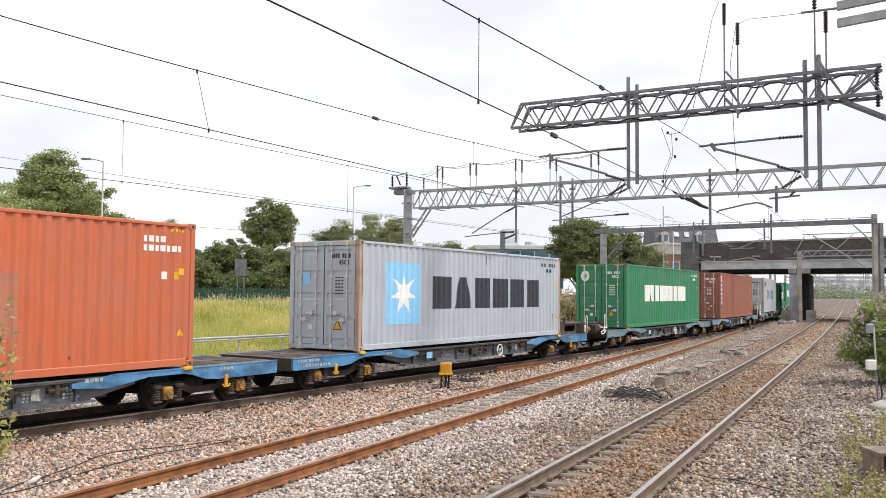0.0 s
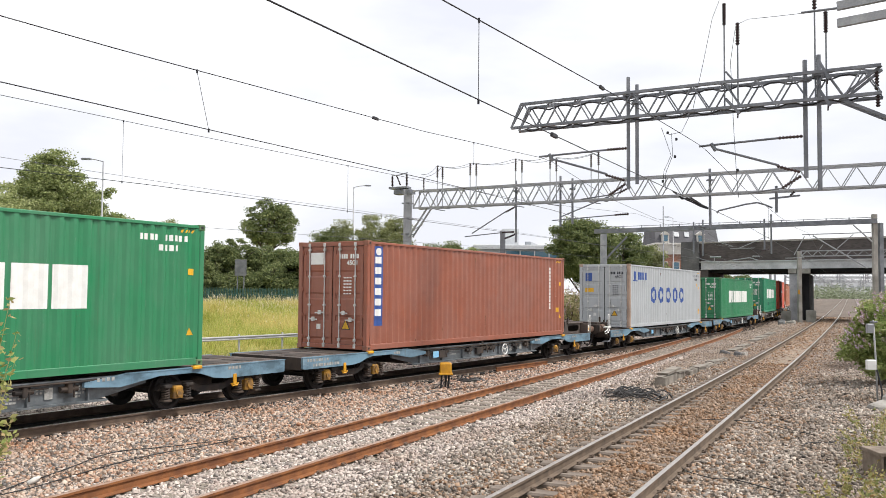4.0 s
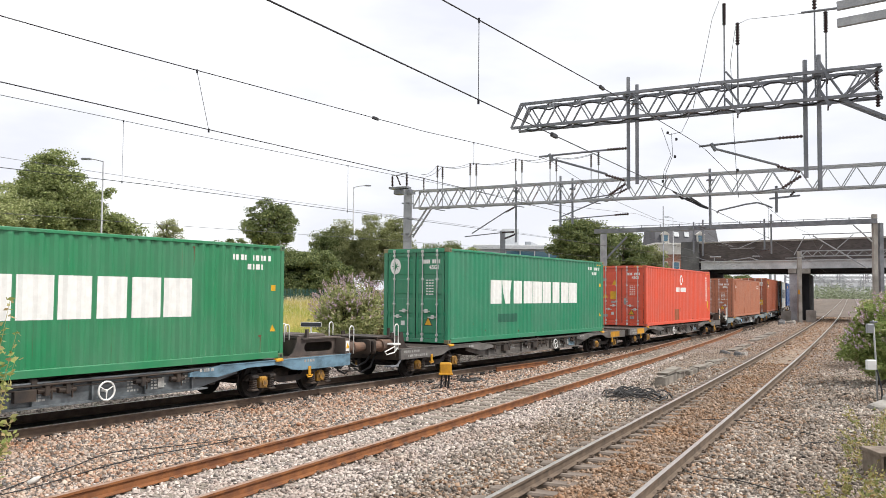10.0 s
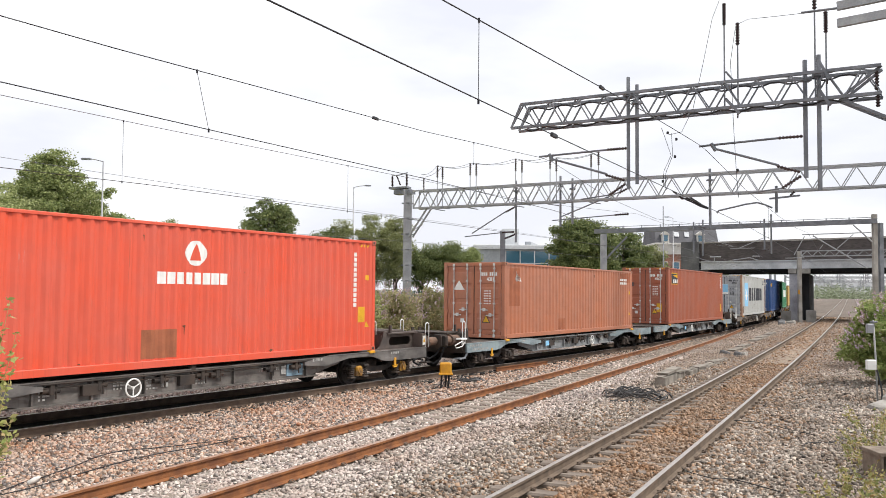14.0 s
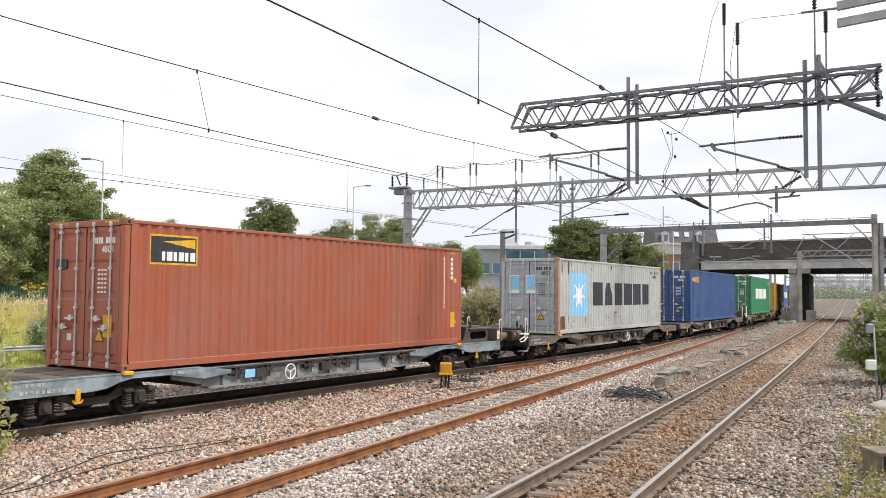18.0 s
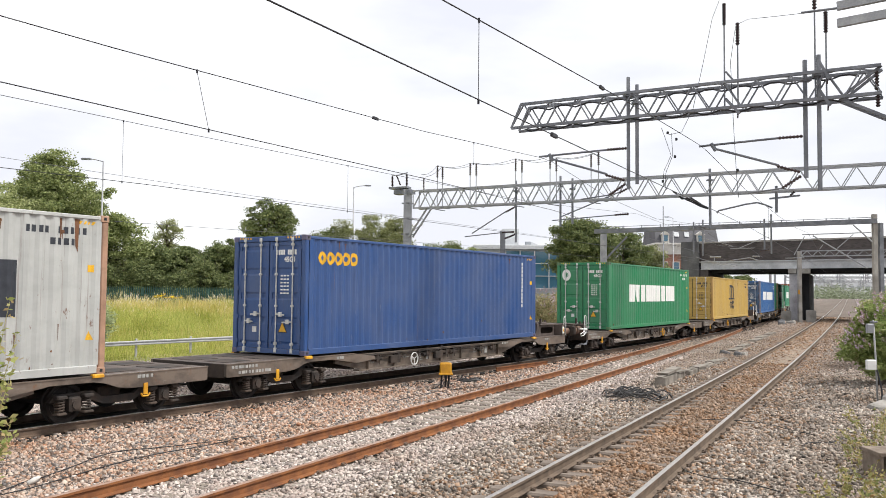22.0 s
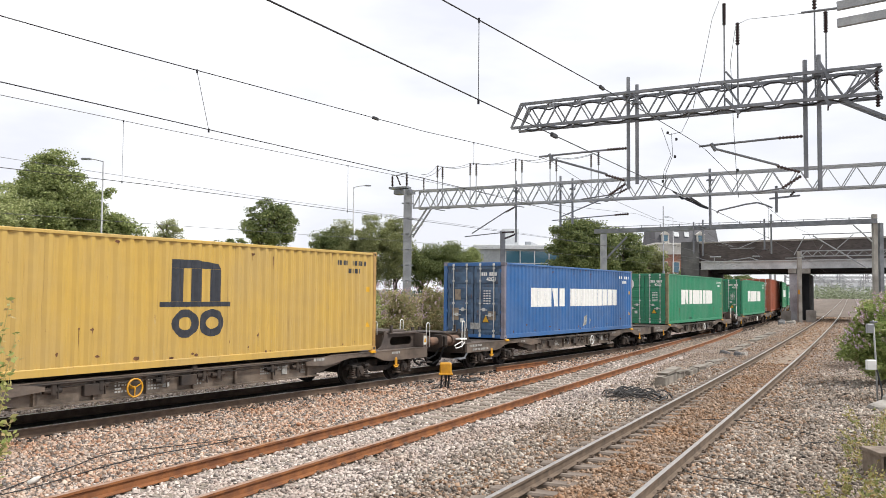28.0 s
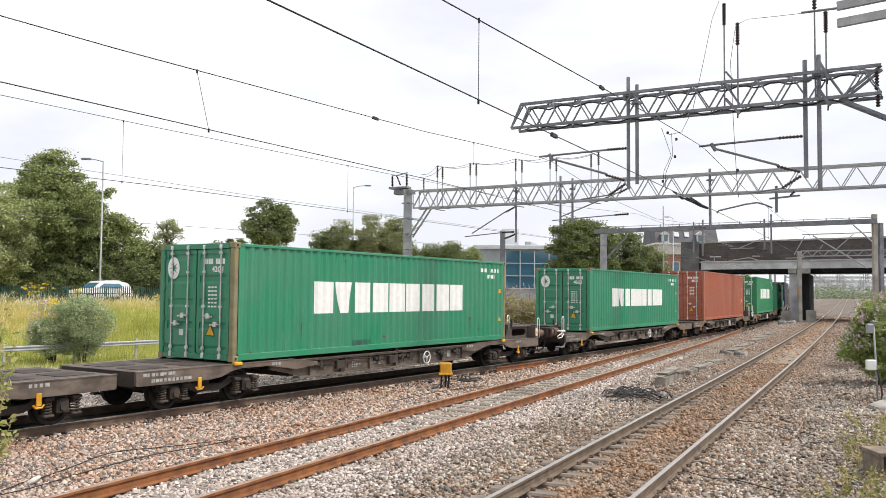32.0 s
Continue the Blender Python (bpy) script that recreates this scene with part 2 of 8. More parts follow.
# ---------------------------------------------------------------- mesh building
class Geo:
    """Collects boxes, beams, tubes and polygons for one mesh."""

    def __init__(self):
        self.v, self.f = [], []

    def raw(self, vs, fs):
        n = len(self.v)
        self.v.extend([tuple(p) for p in vs])
        self.f.extend([tuple(i + n for i in q) for q in fs])
        return self

    def box(self, x0, x1, y0, y1, z0, z1, m=None):
        vs = [Vector((x, y, z)) for z in (z0, z1) for y in (y0, y1) for x in (x0, x1)]
        if m is not None:
            vs = [m @ p for p in vs]
        return self.raw(vs, [(0, 2, 3, 1), (4, 5, 7, 6), (0, 1, 5, 4), (2, 6, 7, 3), (0, 4, 6, 2), (1, 3, 7, 5)])

    def bevel_box(self, x0, x1, y0, y1, z0, z1, c=0.02, m=None):
        """A box whose upright edges and top rim are chamfered."""
        def ring(d, z):
            a0, a1, b0, b1 = x0 + d, x1 - d, y0 + d, y1 - d
            return [(a0 + c, b0, z), (a1 - c, b0, z), (a1, b0 + c, z), (a1, b1 - c, z), (a1 - c, b1, z), (a0 + c, b1, z), (a0, b1 - c, z), (a0, b0 + c, z)]
        vs = [Vector(p) for p in ring(0, z0) + ring(0, z1 - c) + ring(c * 0.7, z1)]
        if m is not None:
            vs = [m @ p for p in vs]
        fs = [tuple(range(7, -1, -1)), tuple(range(16, 24))]
        for k in range(2):
            for i in range(8):
                j = (i + 1) % 8
                fs.append((k * 8 + i, k * 8 + j, k * 8 + 8 + j, k * 8 + 8 + i))
        return self.raw(vs, fs)

    def beam(self, p, q, w, h=None, up=(0, 0, 1)):
        """A rectangular bar from p to q, w wide and h high."""
        p, q = Vector(p), Vector(q)
        h = h or w
        d = (q - p).normalized()
        u = Vector(up)
        if abs(d.dot(u)) > 0.99:
            u = Vector((0, 1, 0))
        s = d.cross(u).normalized()
        u = s.cross(d)
        vs = [c + s * (a * w / 2) + u * (b * h / 2) for c in (p, q) for a, b in ((-1, -1), (1, -1), (1, 1), (-1, 1))]
        return self.raw(vs, [(0, 1, 2, 3), (7, 6, 5, 4), (0, 4, 5, 1), (1, 5, 6, 2), (2, 6, 7, 3), (3, 7, 4, 0)])

    def tube(self, pts, r, n=8, cap=True):
        """A round bar along pts; r may be one radius or one per point."""
        pts = [Vector(p) for p in pts]
        rs = r if isinstance(r, (list, tuple)) else [r] * len(pts)
        base = len(self.v)
        ref = Vector((0, 0, 1))
        for k, p in enumerate(pts):
            d = (pts[min(k + 1, len(pts) - 1)] - pts[max(k - 1, 0)]).normalized()
            if abs(d.dot(ref)) > 0.95:
                ref = Vector((1, 0, 0)) if abs(d.x) < 0.9 else Vector((0, 1, 0))
            s = d.cross(ref).normalized()
            u = s.cross(d).normalized()
            ref = u
            for i in range(n):
                a = 2 * math.pi * i / n
                self.v.append(tuple(p + s * (math.cos(a) * rs[k]) + u * (math.sin(a) * rs[k])))
        for k in range(len(pts) - 1):
            for i in range(n):
                j = (i + 1) % n
                self.f.append((base + k * n + i, base + k * n + j, base + (k + 1) * n + j, base + (k + 1) * n + i))
        if cap:
            self.f.append(tuple(base + i for i in range(n - 1, -1, -1)))
            self.f.append(tuple(base + (len(pts) - 1) * n + i for i in range(n)))
        return self

    def prism(self, outline, axis, a, b):
        """Extrudes a flat outline (pairs) along axis 'x', 'y' or 'z' from a to b."""
        def put(p, t):
            return {"x": (t, p[0], p[1]), "y": (p[0], t, p[1]), "z": (p[0], p[1], t)}[axis]
        n = len(outline)
        vs = [put(p, a) for p in outline] + [put(p, b) for p in outline]
        fs = [tuple(range(n)), tuple(range(2 * n - 1, n - 1, -1))] + [(i, n + i, n + (i + 1) % n, (i + 1) % n) for i in range(n)]
        return self.raw(vs, fs)

    def mesh(self, name, material=None, smooth=False):
        me = bpy.data.meshes.new(name)
        me.from_pydata(self.v, [], self.f)
        bm = bmesh.new()
        bm.from_mesh(me)
        bmesh.ops.recalc_face_normals(bm, faces=bm.faces)
        bm.to_mesh(me)
        bm.free()
        if material:
            me.materials.append(material)
        if smooth:
            me.polygons.foreach_set("use_smooth", [True] * len(me.polygons))
        return me


def part(name, geo, material, parent, label="", smooth=False):
    """Links a Geo, or a ready mesh, as one mesh object under a thing or a part."""
    me = geo.mesh(name, material, smooth) if isinstance(geo, Geo) else geo
    ob = new(name, me)
    ob.parent = parent
    if label:
        ob["label"] = label
    return ob


def thing(name, label, category, group="", kind="", data=None):
    return tagged(new(name, data), label, category, group, kind)


def quick_mesh(name, verts, faces, material, smooth=False):
    me = bpy.data.meshes.new(name)
    me.from_pydata(verts, [], faces)
    me.materials.append(material)
    if smooth:
        me.polygons.foreach_set("use_smooth", [True] * len(me.polygons))
    return me


# ---------------------------------------------------------------- plan of the railway
def grade(y):
    """Height of the rail tops: level near the platform, then gently uphill."""
    d = np.maximum(np.asarray(y, float) - 30, 0)
    return np.minimum(0.00421 * d * d / (d + 15) + 0.00002 * np.maximum(d - 90, 0) ** 2, 1.7)


class Line:
    """A track or train line in plan: an arc-length path from a heading."""

    def __init__(self, x, y, head, s0, s1):
        g = np.arange(s0, s1 + 0.25, 0.5)
        h = head(g)
        hm = 0.5 * (h[1:] + h[:-1])
        px, py = np.concatenate([[0], np.cumsum(np.sin(hm) * 0.5)]), np.concatenate([[0], np.cumsum(np.cos(hm) * 0.5)])
        i = int(round(-s0 / 0.5))
        self.g, self.h, self.x, self.y = g, h, px - px[i] + x, py - py[i] + y

    def at(self, s, off=0.0):
        """x, y, z, heading at s; off metres to the right."""
        h = float(np.interp(s, self.g, self.h))
        x, y = float(np.interp(s, self.g, self.x)) + off * math.cos(h), float(np.interp(s, self.g, self.y)) - off * math.sin(h)
        return x, y, float(grade(y)), h


def train_heading(s):
    u = np.clip(s, -10, 95) / 50
    return 0.5743 + 0.01097 * u - 0.17823 * u * u + 0.06864 * u ** 3


TRAIN = Line(-0.930, 24.0, train_heading, -90, 420)          # the boxes' near side
FAR_TRACK = Line(-0.930 - 1.219 * math.cos(0.5743), 24.0 + 1.219 * math.sin(0.5743), train_heading, -60, 420)
MID_TRACK = Line(-3.85, 9.82, lambda s: 0.4505 + 0 * s, -40, 62)
NEAR_TRACK = Line(1.28, 10.01, lambda s: np.radians(26.75 - np.clip(s, 0, 112) * 0.0105), -40, 520)

# order of the boxes on the train: distance of each box's door end along the line at the start
BOX_AT = [-19.862, -2.260, 16.944, 34.641, 53.910, 71.495, 90.715, 108.315, 127.564, 145.153, 164.239, 181.861,
          201.011, 218.675, 237.870, 255.416, 274.725, 292.280, 311.498, 329.08, 348.30, 365.88]
SPEED = [9.320, 8.960, 8.587, 8.325, 8.132, 7.898, 7.758, 7.538, 7.289]      # m/s every four seconds


def run(t):
    """How far the train has come at t seconds."""
    d = 0.0
    for k in range(8):
        u = min(max(t - 4 * k, 0), 4)
        d += SPEED[k] * u + (SPEED[k + 1] - SPEED[k]) * u * u / 8
    return d


def box_pose(s, lift=0.0):
    """Pose of a body whose door end stands at s on the train's line (x along the line, y towards the far side)."""
    x, y, z, h = TRAIN.at(s + 6.095)
    return pose(x, y, z + lift, 0, 0, 90 - math.degrees(h)) @ pose(-6.095, 0, 0)


# ---------------------------------------------------------------- ground
HQ, HE = radians(26.0), radians(36.0)


def across(x, y):
    """Metres to the right across the tracks."""
    return x * math.cos(HQ) - y * math.sin(HQ)


def behind(x, y):
    """Metres to the left of the crash barrier beyond the railway."""
    return -(x + 7.1) * math.cos(HE) + (y - 38.5) * math.sin(HE)


def ballast_z(x, y):
    """Height of the ballast and of the grass bank."""
    q = across(x, y)
    z = grade(y) - 0.20
    z = z + 0.005 * np.exp(-((q + 7.9) / 0.55) ** 2) + 0.03 * np.exp(-((q + 3.35) / 0.4) ** 2)
    z = z + 0.05 * np.exp(-((q + 5.4) / 0.7) ** 2) - 0.04 * np.exp(-((q + 10.6) / 0.6) ** 2)
    z = z + 0.06 * np.clip((q + 1.6) / 2.0, 0, 1) - 0.055 * np.exp(-((q + 4.0) / 0.48) ** 4) - 0.045 * np.exp(-((q + 7.78) / 0.62) ** 6) * np.clip((y - 15) / 4, 0, 1)
    e = behind(x, y)
    k = np.clip((e - 1.0) / 21.0, 0, 1)
    far = np.clip((70 - ((x + 7.1) * math.sin(HE) + (y - 38.5) * math.cos(HE))) / 25, 0, 1)
    return z + far * far * (3 - 2 * far) * (1.4 + 0.25 - np.minimum(grade(y), 0.25)) * k * k * (3 - 2 * k)


def build_ground():
    xs = np.concatenate([[-3000, -1500, -700, -350, -200, -130], np.arange(-90, -16, 2.0), np.arange(-16, 18, 0.3), np.arange(18, 60, 1.0), np.arange(60, 130, 5.0), [160, 220, 350, 700, 1500, 3000]])
    ys = np.concatenate([[-600, -150, -40, -10, 0, 4], np.arange(6, 34, 0.3), np.arange(34, 110, 1.0), np.arange(110, 200, 6.0), [230, 300, 420, 700, 1300, 2600, 4000]])
    X, Y = np.meshgrid(xs, ys)
    Z = ballast_z(X, Y)
    rng = np.random.RandomState(3)
    Z = Z + (rng.rand(*Z.shape) - 0.5) * 0.03 + 0.02 * np.sin(X * 1.7 + np.sin(Y * 1.3)) * np.sin(Y * 1.1)
    nx, ny = len(xs), len(ys)
    verts = np.stack([X, Y, Z], -1).reshape(-1, 3).tolist()
    faces = [(j * nx + i, j * nx + i + 1, (j + 1) * nx + i + 1, (j + 1) * nx + i) for j in range(ny - 1) for i in range(nx - 1)]
    m = bpy.data.materials.new("ballast_and_soil")
    m.use_nodes = True
    nt = m.node_tree
    L, N = nt.links.new, nt.nodes.new
    b = nt.nodes["Principled BSDF"]
    b.inputs["Roughness"].default_value = 0.95
    b.inputs["Specular IOR Level"].default_value = 0.15
    co = N("ShaderNodeTexCoord")
    vo = N("ShaderNodeTexVoronoi")
    vo.inputs["Scale"].default_value = 17.0
    L(co.outputs["Object"], vo.inputs["Vector"])
    sep = N("ShaderNodeSeparateColor")
    L(vo.outputs["Color"], sep.inputs[0])
    tone = N("ShaderNodeValToRGB")
    tone.color_ramp.elements[0].color, tone.color_ramp.elements[1].color = (0.35, 0.35, 0.35, 1), (1.3, 1.3, 1.3, 1)
    L(sep.outputs[0], tone.inputs[0])
    ve = N("ShaderNodeTexVoronoi")
    ve.feature = "DISTANCE_TO_EDGE"
    ve.inputs["Scale"].default_value = 17.0
    L(co.outputs["Object"], ve.inputs["Vector"])
    gap = N("ShaderNodeValToRGB")
    gap.color_ramp.elements[0].position, gap.color_ramp.elements[1].position = 0.02, 0.16
    gap.color_ramp.elements[0].color = (0.12, 0.11, 0.105, 1)
    L(ve.outputs["Distance"], gap.inputs[0])
    joint = N("ShaderNodeMix")
    joint.data_type, joint.blend_type = "RGBA", "MULTIPLY"
    joint.inputs[0].default_value = 1.0
    L(tone.outputs[0], joint.inputs[6])
    L(gap.outputs[0], joint.inputs[7])

    def dotted(vec, shift, span):
        d = N("ShaderNodeVectorMath")
        d.operation = "DOT_PRODUCT"
        d.inputs[1].default_value = vec
        L(co.outputs["Object"], d.inputs[0])
        r = N("ShaderNodeMapRange")
        r.inputs[1].default_value, r.inputs[2].default_value = shift, shift + span
        L(d.outputs["Value"], r.inputs[0])
        return r.outputs[0]

    zone = N("ShaderNodeValToRGB")
    wob = N("ShaderNodeTexNoise")
    wob.inputs["Scale"].default_value, wob.inputs["Detail"].default_value = 0.9, 5
    L(co.outputs["Object"], wob.inputs["Vector"])
    ad = N("ShaderNodeMath")
    ad.operation = "MULTIPLY_ADD"
    ad.inputs[1].default_value = 0.09
    L(wob.outputs["Fac"], ad.inputs[0])
    L(dotted((math.cos(HQ), -math.sin(HQ), 0), -15.0, 20.0), ad.inputs[2])
    L(ad.outputs[0], zone.inputs[0])
    stops = ((0.0, (0.50, 0.46, 0.43)), (0.22, (0.50, 0.40, 0.35)), (0.30, (0.58, 0.50, 0.46)), (0.42, (0.60, 0.54, 0.50)), (0.50, (0.48, 0.42, 0.37)), (0.55, (0.42, 0.35, 0.30)),
             (0.60, (0.32, 0.235, 0.17)), (0.67, (0.31, 0.23, 0.17)), (0.72, (0.43, 0.375, 0.33)), (1.0, (0.37, 0.31, 0.265)))
    while len(zone.color_ramp.elements) < len(stops):
        zone.color_ramp.elements.new(0.5)
    for el, (p, c) in zip(zone.color_ramp.elements, stops):
        el.position, el.color = p, (*c, 1)
    stone = N("ShaderNodeMix")
    stone.data_type, stone.blend_type = "RGBA", "MULTIPLY"
    stone.inputs[0].default_value = 1.0
    L(zone.outputs[0], stone.inputs[6])
    L(joint.outputs[2], stone.inputs[7])
    grass = N("ShaderNodeValToRGB")
    grass.color_ramp.elements[0].position, grass.color_ramp.elements[1].position = 0.35, 0.65
    grass.color_ramp.elements[0].color, grass.color_ramp.elements[1].color = (0.24, 0.25, 0.085, 1), (0.42, 0.36, 0.16, 1)
    gn = N("ShaderNodeTexNoise")
    gn.inputs["Scale"].default_value, gn.inputs["Detail"].default_value = 0.5, 6
    L(co.outputs["Object"], gn.inputs["Vector"])
    L(gn.outputs["Fac"], grass.inputs[0])
    edge = dotted((-math.cos(HE), math.sin(HE), 0), 7.1 * math.cos(HE) + 38.5 * math.sin(HE) - 0.6, 1.5)
    fin = N("ShaderNodeMix")
    fin.data_type = "RGBA"
    fade = dotted((-math.sin(HE), -math.cos(HE), 0), 7.1 * math.sin(HE) - 38.5 * math.cos(HE) - 62.0, 15.0)
    em = N("ShaderNodeMath")
    em.operation = "MULTIPLY"
    L(edge, em.inputs[0])
    L(fade, em.inputs[1])
    L(em.outputs[0], fin.inputs[0])
    L(stone.outputs[2], fin.inputs[6])
    L(grass.outputs[0], fin.inputs[7])
    L(fin.outputs[2], b.inputs["Base Color"])
    bp = N("ShaderNodeBump")
    bp.inputs["Strength"].default_value, bp.inputs["Distance"].default_value = 0.9, 0.03
    inv = N("ShaderNodeMath")
    inv.operation = "SUBTRACT"
    inv.inputs[0].default_value = 1.0
    L(vo.outputs["Distance"], inv.inputs[1])
    L(inv.outputs[0], bp.inputs["Height"])
    L(bp.outputs[0], b.inputs["Normal"])
    g = new("ground", quick_mesh("ground", verts, faces, m, True))
    tagged(g, "railway ballast with a grass bank behind", "ground", kind="structure")


build_ground()


def scatter_stones(name, label, centres, sizes, cols, seed, big=None):
    """Many small angular stones as one mesh."""
    rng = np.random.RandomState(seed)
    n = len(centres)
    cube = np.array([[x, y, z] for z in (-1, 1) for y in (-1, 1) for x in (-1, 1)], float)
    ax = np.stack([rng.uniform(0.6, 1.25, n), rng.uniform(0.5, 1.0, n), rng.uniform(0.4, 0.8, n)], -1) * sizes[:, None] * 0.5
    v = cube[None] * ax[:, None, :] * rng.uniform(0.4, 1.3, (n, 8, 1))
    a, t = rng.uniform(0, 6.283, n), rng.uniform(-0.7, 0.7, n)
    ca, sa, ct, st = np.cos(a), np.sin(a), np.cos(t), np.sin(t)
    y2, z2 = v[..., 1] * ct[:, None] - v[..., 2] * st[:, None], v[..., 1] * st[:, None] + v[..., 2] * ct[:, None]
    x3, y3 = v[..., 0] * ca[:, None] - y2 * sa[:, None], v[..., 0] * sa[:, None] + y2 * ca[:, None]
    v = np.stack([x3, y3, z2], -1) + centres[:, None, :]
    quad = np.array([(4, 5, 7, 6), (0, 1, 5, 4), (2, 6, 7, 3), (0, 4, 6, 2), (1, 3, 7, 5)])
    loops = (quad[None] + (np.arange(n) * 8)[:, None, None]).reshape(-1)
    me = bpy.data.meshes.new(name)
    me.vertices.add(n * 8)
    me.vertices.foreach_set("co", v.reshape(-1))
    me.loops.add(n * 20)
    me.loops.foreach_set("vertex_index", loops)
    me.polygons.add(n * 5)
    me.polygons.foreach_set("loop_start", np.arange(n * 5) * 4)
    me.update(calc_edges=True)
    me.materials.append(island_mat(name + "_stone", cols, 0.95, big=big))
    return tagged(new(name, me), label, "ballast", kind="stuff")


def build_ballast():
    rng = np.random.RandomState(11)
    P, S = [], []
    for y0, y1, dens, lo, hi in ((8.6, 12, 680, 0.026, 0.058), (12, 16, 540, 0.028, 0.060), (16, 21, 400, 0.030, 0.064), (21, 28, 240, 0.036, 0.072), (28, 40, 130, 0.045, 0.085), (40, 56, 55, 0.07, 0.12), (56, 95, 42, 0.07, 0.12)):
        xa, xb = -0.56 * y1 - 0.5, 0.56 * y1 + 0.5
        n = int((xb - xa) * (y1 - y0) * dens)
        x, y = rng.uniform(xa, xb, n), rng.uniform(y0, y1, n)
        keep = (np.abs(x) < 0.55 * y + 0.3) & ((y < 56) | (x > 0.28 * y))
        P.append(np.stack([x[keep], y[keep]], -1))
        S.append(rng.uniform(lo, hi, keep.sum()))
    P, S = np.concatenate(P), np.concatenate(S)
    far_x = np.interp(P[:, 1], FAR_TRACK.y, FAR_TRACK.x)
    near_x = np.interp(P[:, 1], NEAR_TRACK.y, NEAR_TRACK.x)
    mid_x = np.interp(P[:, 1], MID_TRACK.y, MID_TRACK.x)
    side = (P[:, 0] - far_x) * math.cos(0.57)
    qn, qm = (P[:, 0] - near_x) * math.cos(0.467), (P[:, 0] - mid_x) * math.cos(0.45)
    keep = ((side > 0.80) | ((side < -1.25) & (side > -5.0) & (P[:, 1] < 40))) & (np.abs(np.abs(qn) - 0.7525) > 0.10) & (np.abs(np.abs(qm) - 0.7525) > 0.10)
    # sleepers stay partly bare beside the near track's rails
    ph = ((P[:, 0] - 1.28) * math.sin(0.4645) + (P[:, 1] - 10.01) * math.cos(0.4645) + 6.0) % 0.65
    bare = (qn > -1.28) & (qn < -0.25) & ((ph < 0.14) | (ph > 0.51))
    keep &= ~(bare & (rng.rand(len(P)) < 0.9))
    # those of the siding show between its rails farther on
    pm = ((P[:, 0] + 3.85) * math.sin(0.4505) + (P[:, 1] - 9.82) * math.cos(0.4505) + 6.0) % 0.65
    bare = (np.abs(qm) < 0.66) & ((pm < 0.13) | (pm > 0.52)) & (P[:, 1] > 20 + 1.5 * rng.randn(len(P))) & (P[:, 1] < 28 + 2 * rng.randn(len(P)))
    keep &= ~(bare & (rng.rand(len(P)) < 0.85))
    keep &= (qn < 4.6 + 0.1 * rng.randn(len(P))) | (P[:, 1] > 56)
    P, S, qn, qm, side = P[keep], S[keep], qn[keep], qm[keep], side[keep]
    z = ballast_z(P[:, 0], P[:, 1]) + S * rng.uniform(-0.15, 0.95, len(P))
    C = np.stack([P[:, 0], P[:, 1], z], -1)
    pick = rng.randn(len(P)) * 0.35
    brown = (np.abs(qn + pick * 0.6) < 0.85) | ((np.abs(qn) < 2.3) & (rng.rand(len(P)) < 0.42 * (2.3 - np.abs(qn)) / 1.45))
    pink = (~brown) & (qm + pick < -1.15)
    pink &= side > 0
    pale = (~brown) & (~pink) & (qm + pick * 1.2 < 2.0)
    far = (P[:, 1] + rng.randn(len(P)) * 2.0 > np.where(qm < 1.3, 36, 27)) & ~brown
    pink, pale = pink & ~far, pale & ~far
    grey = ~(brown | pink | pale | far)
    scatter_stones("ballast_far", "dull brown-grey ballast stones farther along the tracks", C[far], S[far] * 0.72, [(0.20, 0.16, 0.135), (0.36, 0.295, 0.25), (0.47, 0.40, 0.345), (0.29, 0.225, 0.18), (0.41, 0.34, 0.295), (0.24, 0.20, 0.175)], 6, ((0.78, 0.68, 0.58), 0.3, (0.45, 0.7)))
    scatter_stones("ballast_pink", "pinkish granite ballast stones beside the rails", C[pink], S[pink], [(0.09, 0.07, 0.06), (0.44, 0.275, 0.19), (0.598, 0.502, 0.422), (0.359, 0.196, 0.125), (0.506, 0.388, 0.316), (0.229, 0.187, 0.157), (0.15, 0.14, 0.135), (0.31, 0.27, 0.245), (0.60, 0.50, 0.43), (0.433, 0.292, 0.216)], 1, ((0.92, 0.74, 0.6), 0.6, (0.5, 0.75)))
    scatter_stones("ballast_pale", "pale grey and lilac ballast stones between the tracks", C[pale], S[pale], [(0.09, 0.08, 0.075), (0.46, 0.385, 0.35), (0.643, 0.565, 0.511), (0.323, 0.263, 0.237), (0.557, 0.482, 0.437), (0.183, 0.16, 0.148), (0.684, 0.604, 0.555), (0.408, 0.329, 0.296)], 2, ((0.72, 0.64, 0.58), 0.5, (0.5, 0.72)))
    scatter_stones("ballast_rusty", "rust-brown ballast stones between the near rails", C[brown], S[brown], [(0.1, 0.07, 0.048), (0.297, 0.188, 0.12), (0.367, 0.275, 0.207), (0.177, 0.111, 0.071), (0.414, 0.324, 0.258), (0.137, 0.098, 0.071)], 4, ((0.95, 0.76, 0.58), 0.8, (0.45, 0.7)))
    scatter_stones("ballast_grey", "grey-brown ballast stones along the near track", C[grey], S[grey], [(0.055, 0.05, 0.046), (0.28, 0.23, 0.19), (0.58, 0.505, 0.435), (0.13, 0.105, 0.088), (0.64, 0.565, 0.49), (0.08, 0.072, 0.065), (0.46, 0.335, 0.25), (0.20, 0.178, 0.162), (0.50, 0.45, 0.40), (0.11, 0.095, 0.08)], 5, ((0.58, 0.53, 0.49), 0.35, (0.47, 0.66)))


build_ballast()


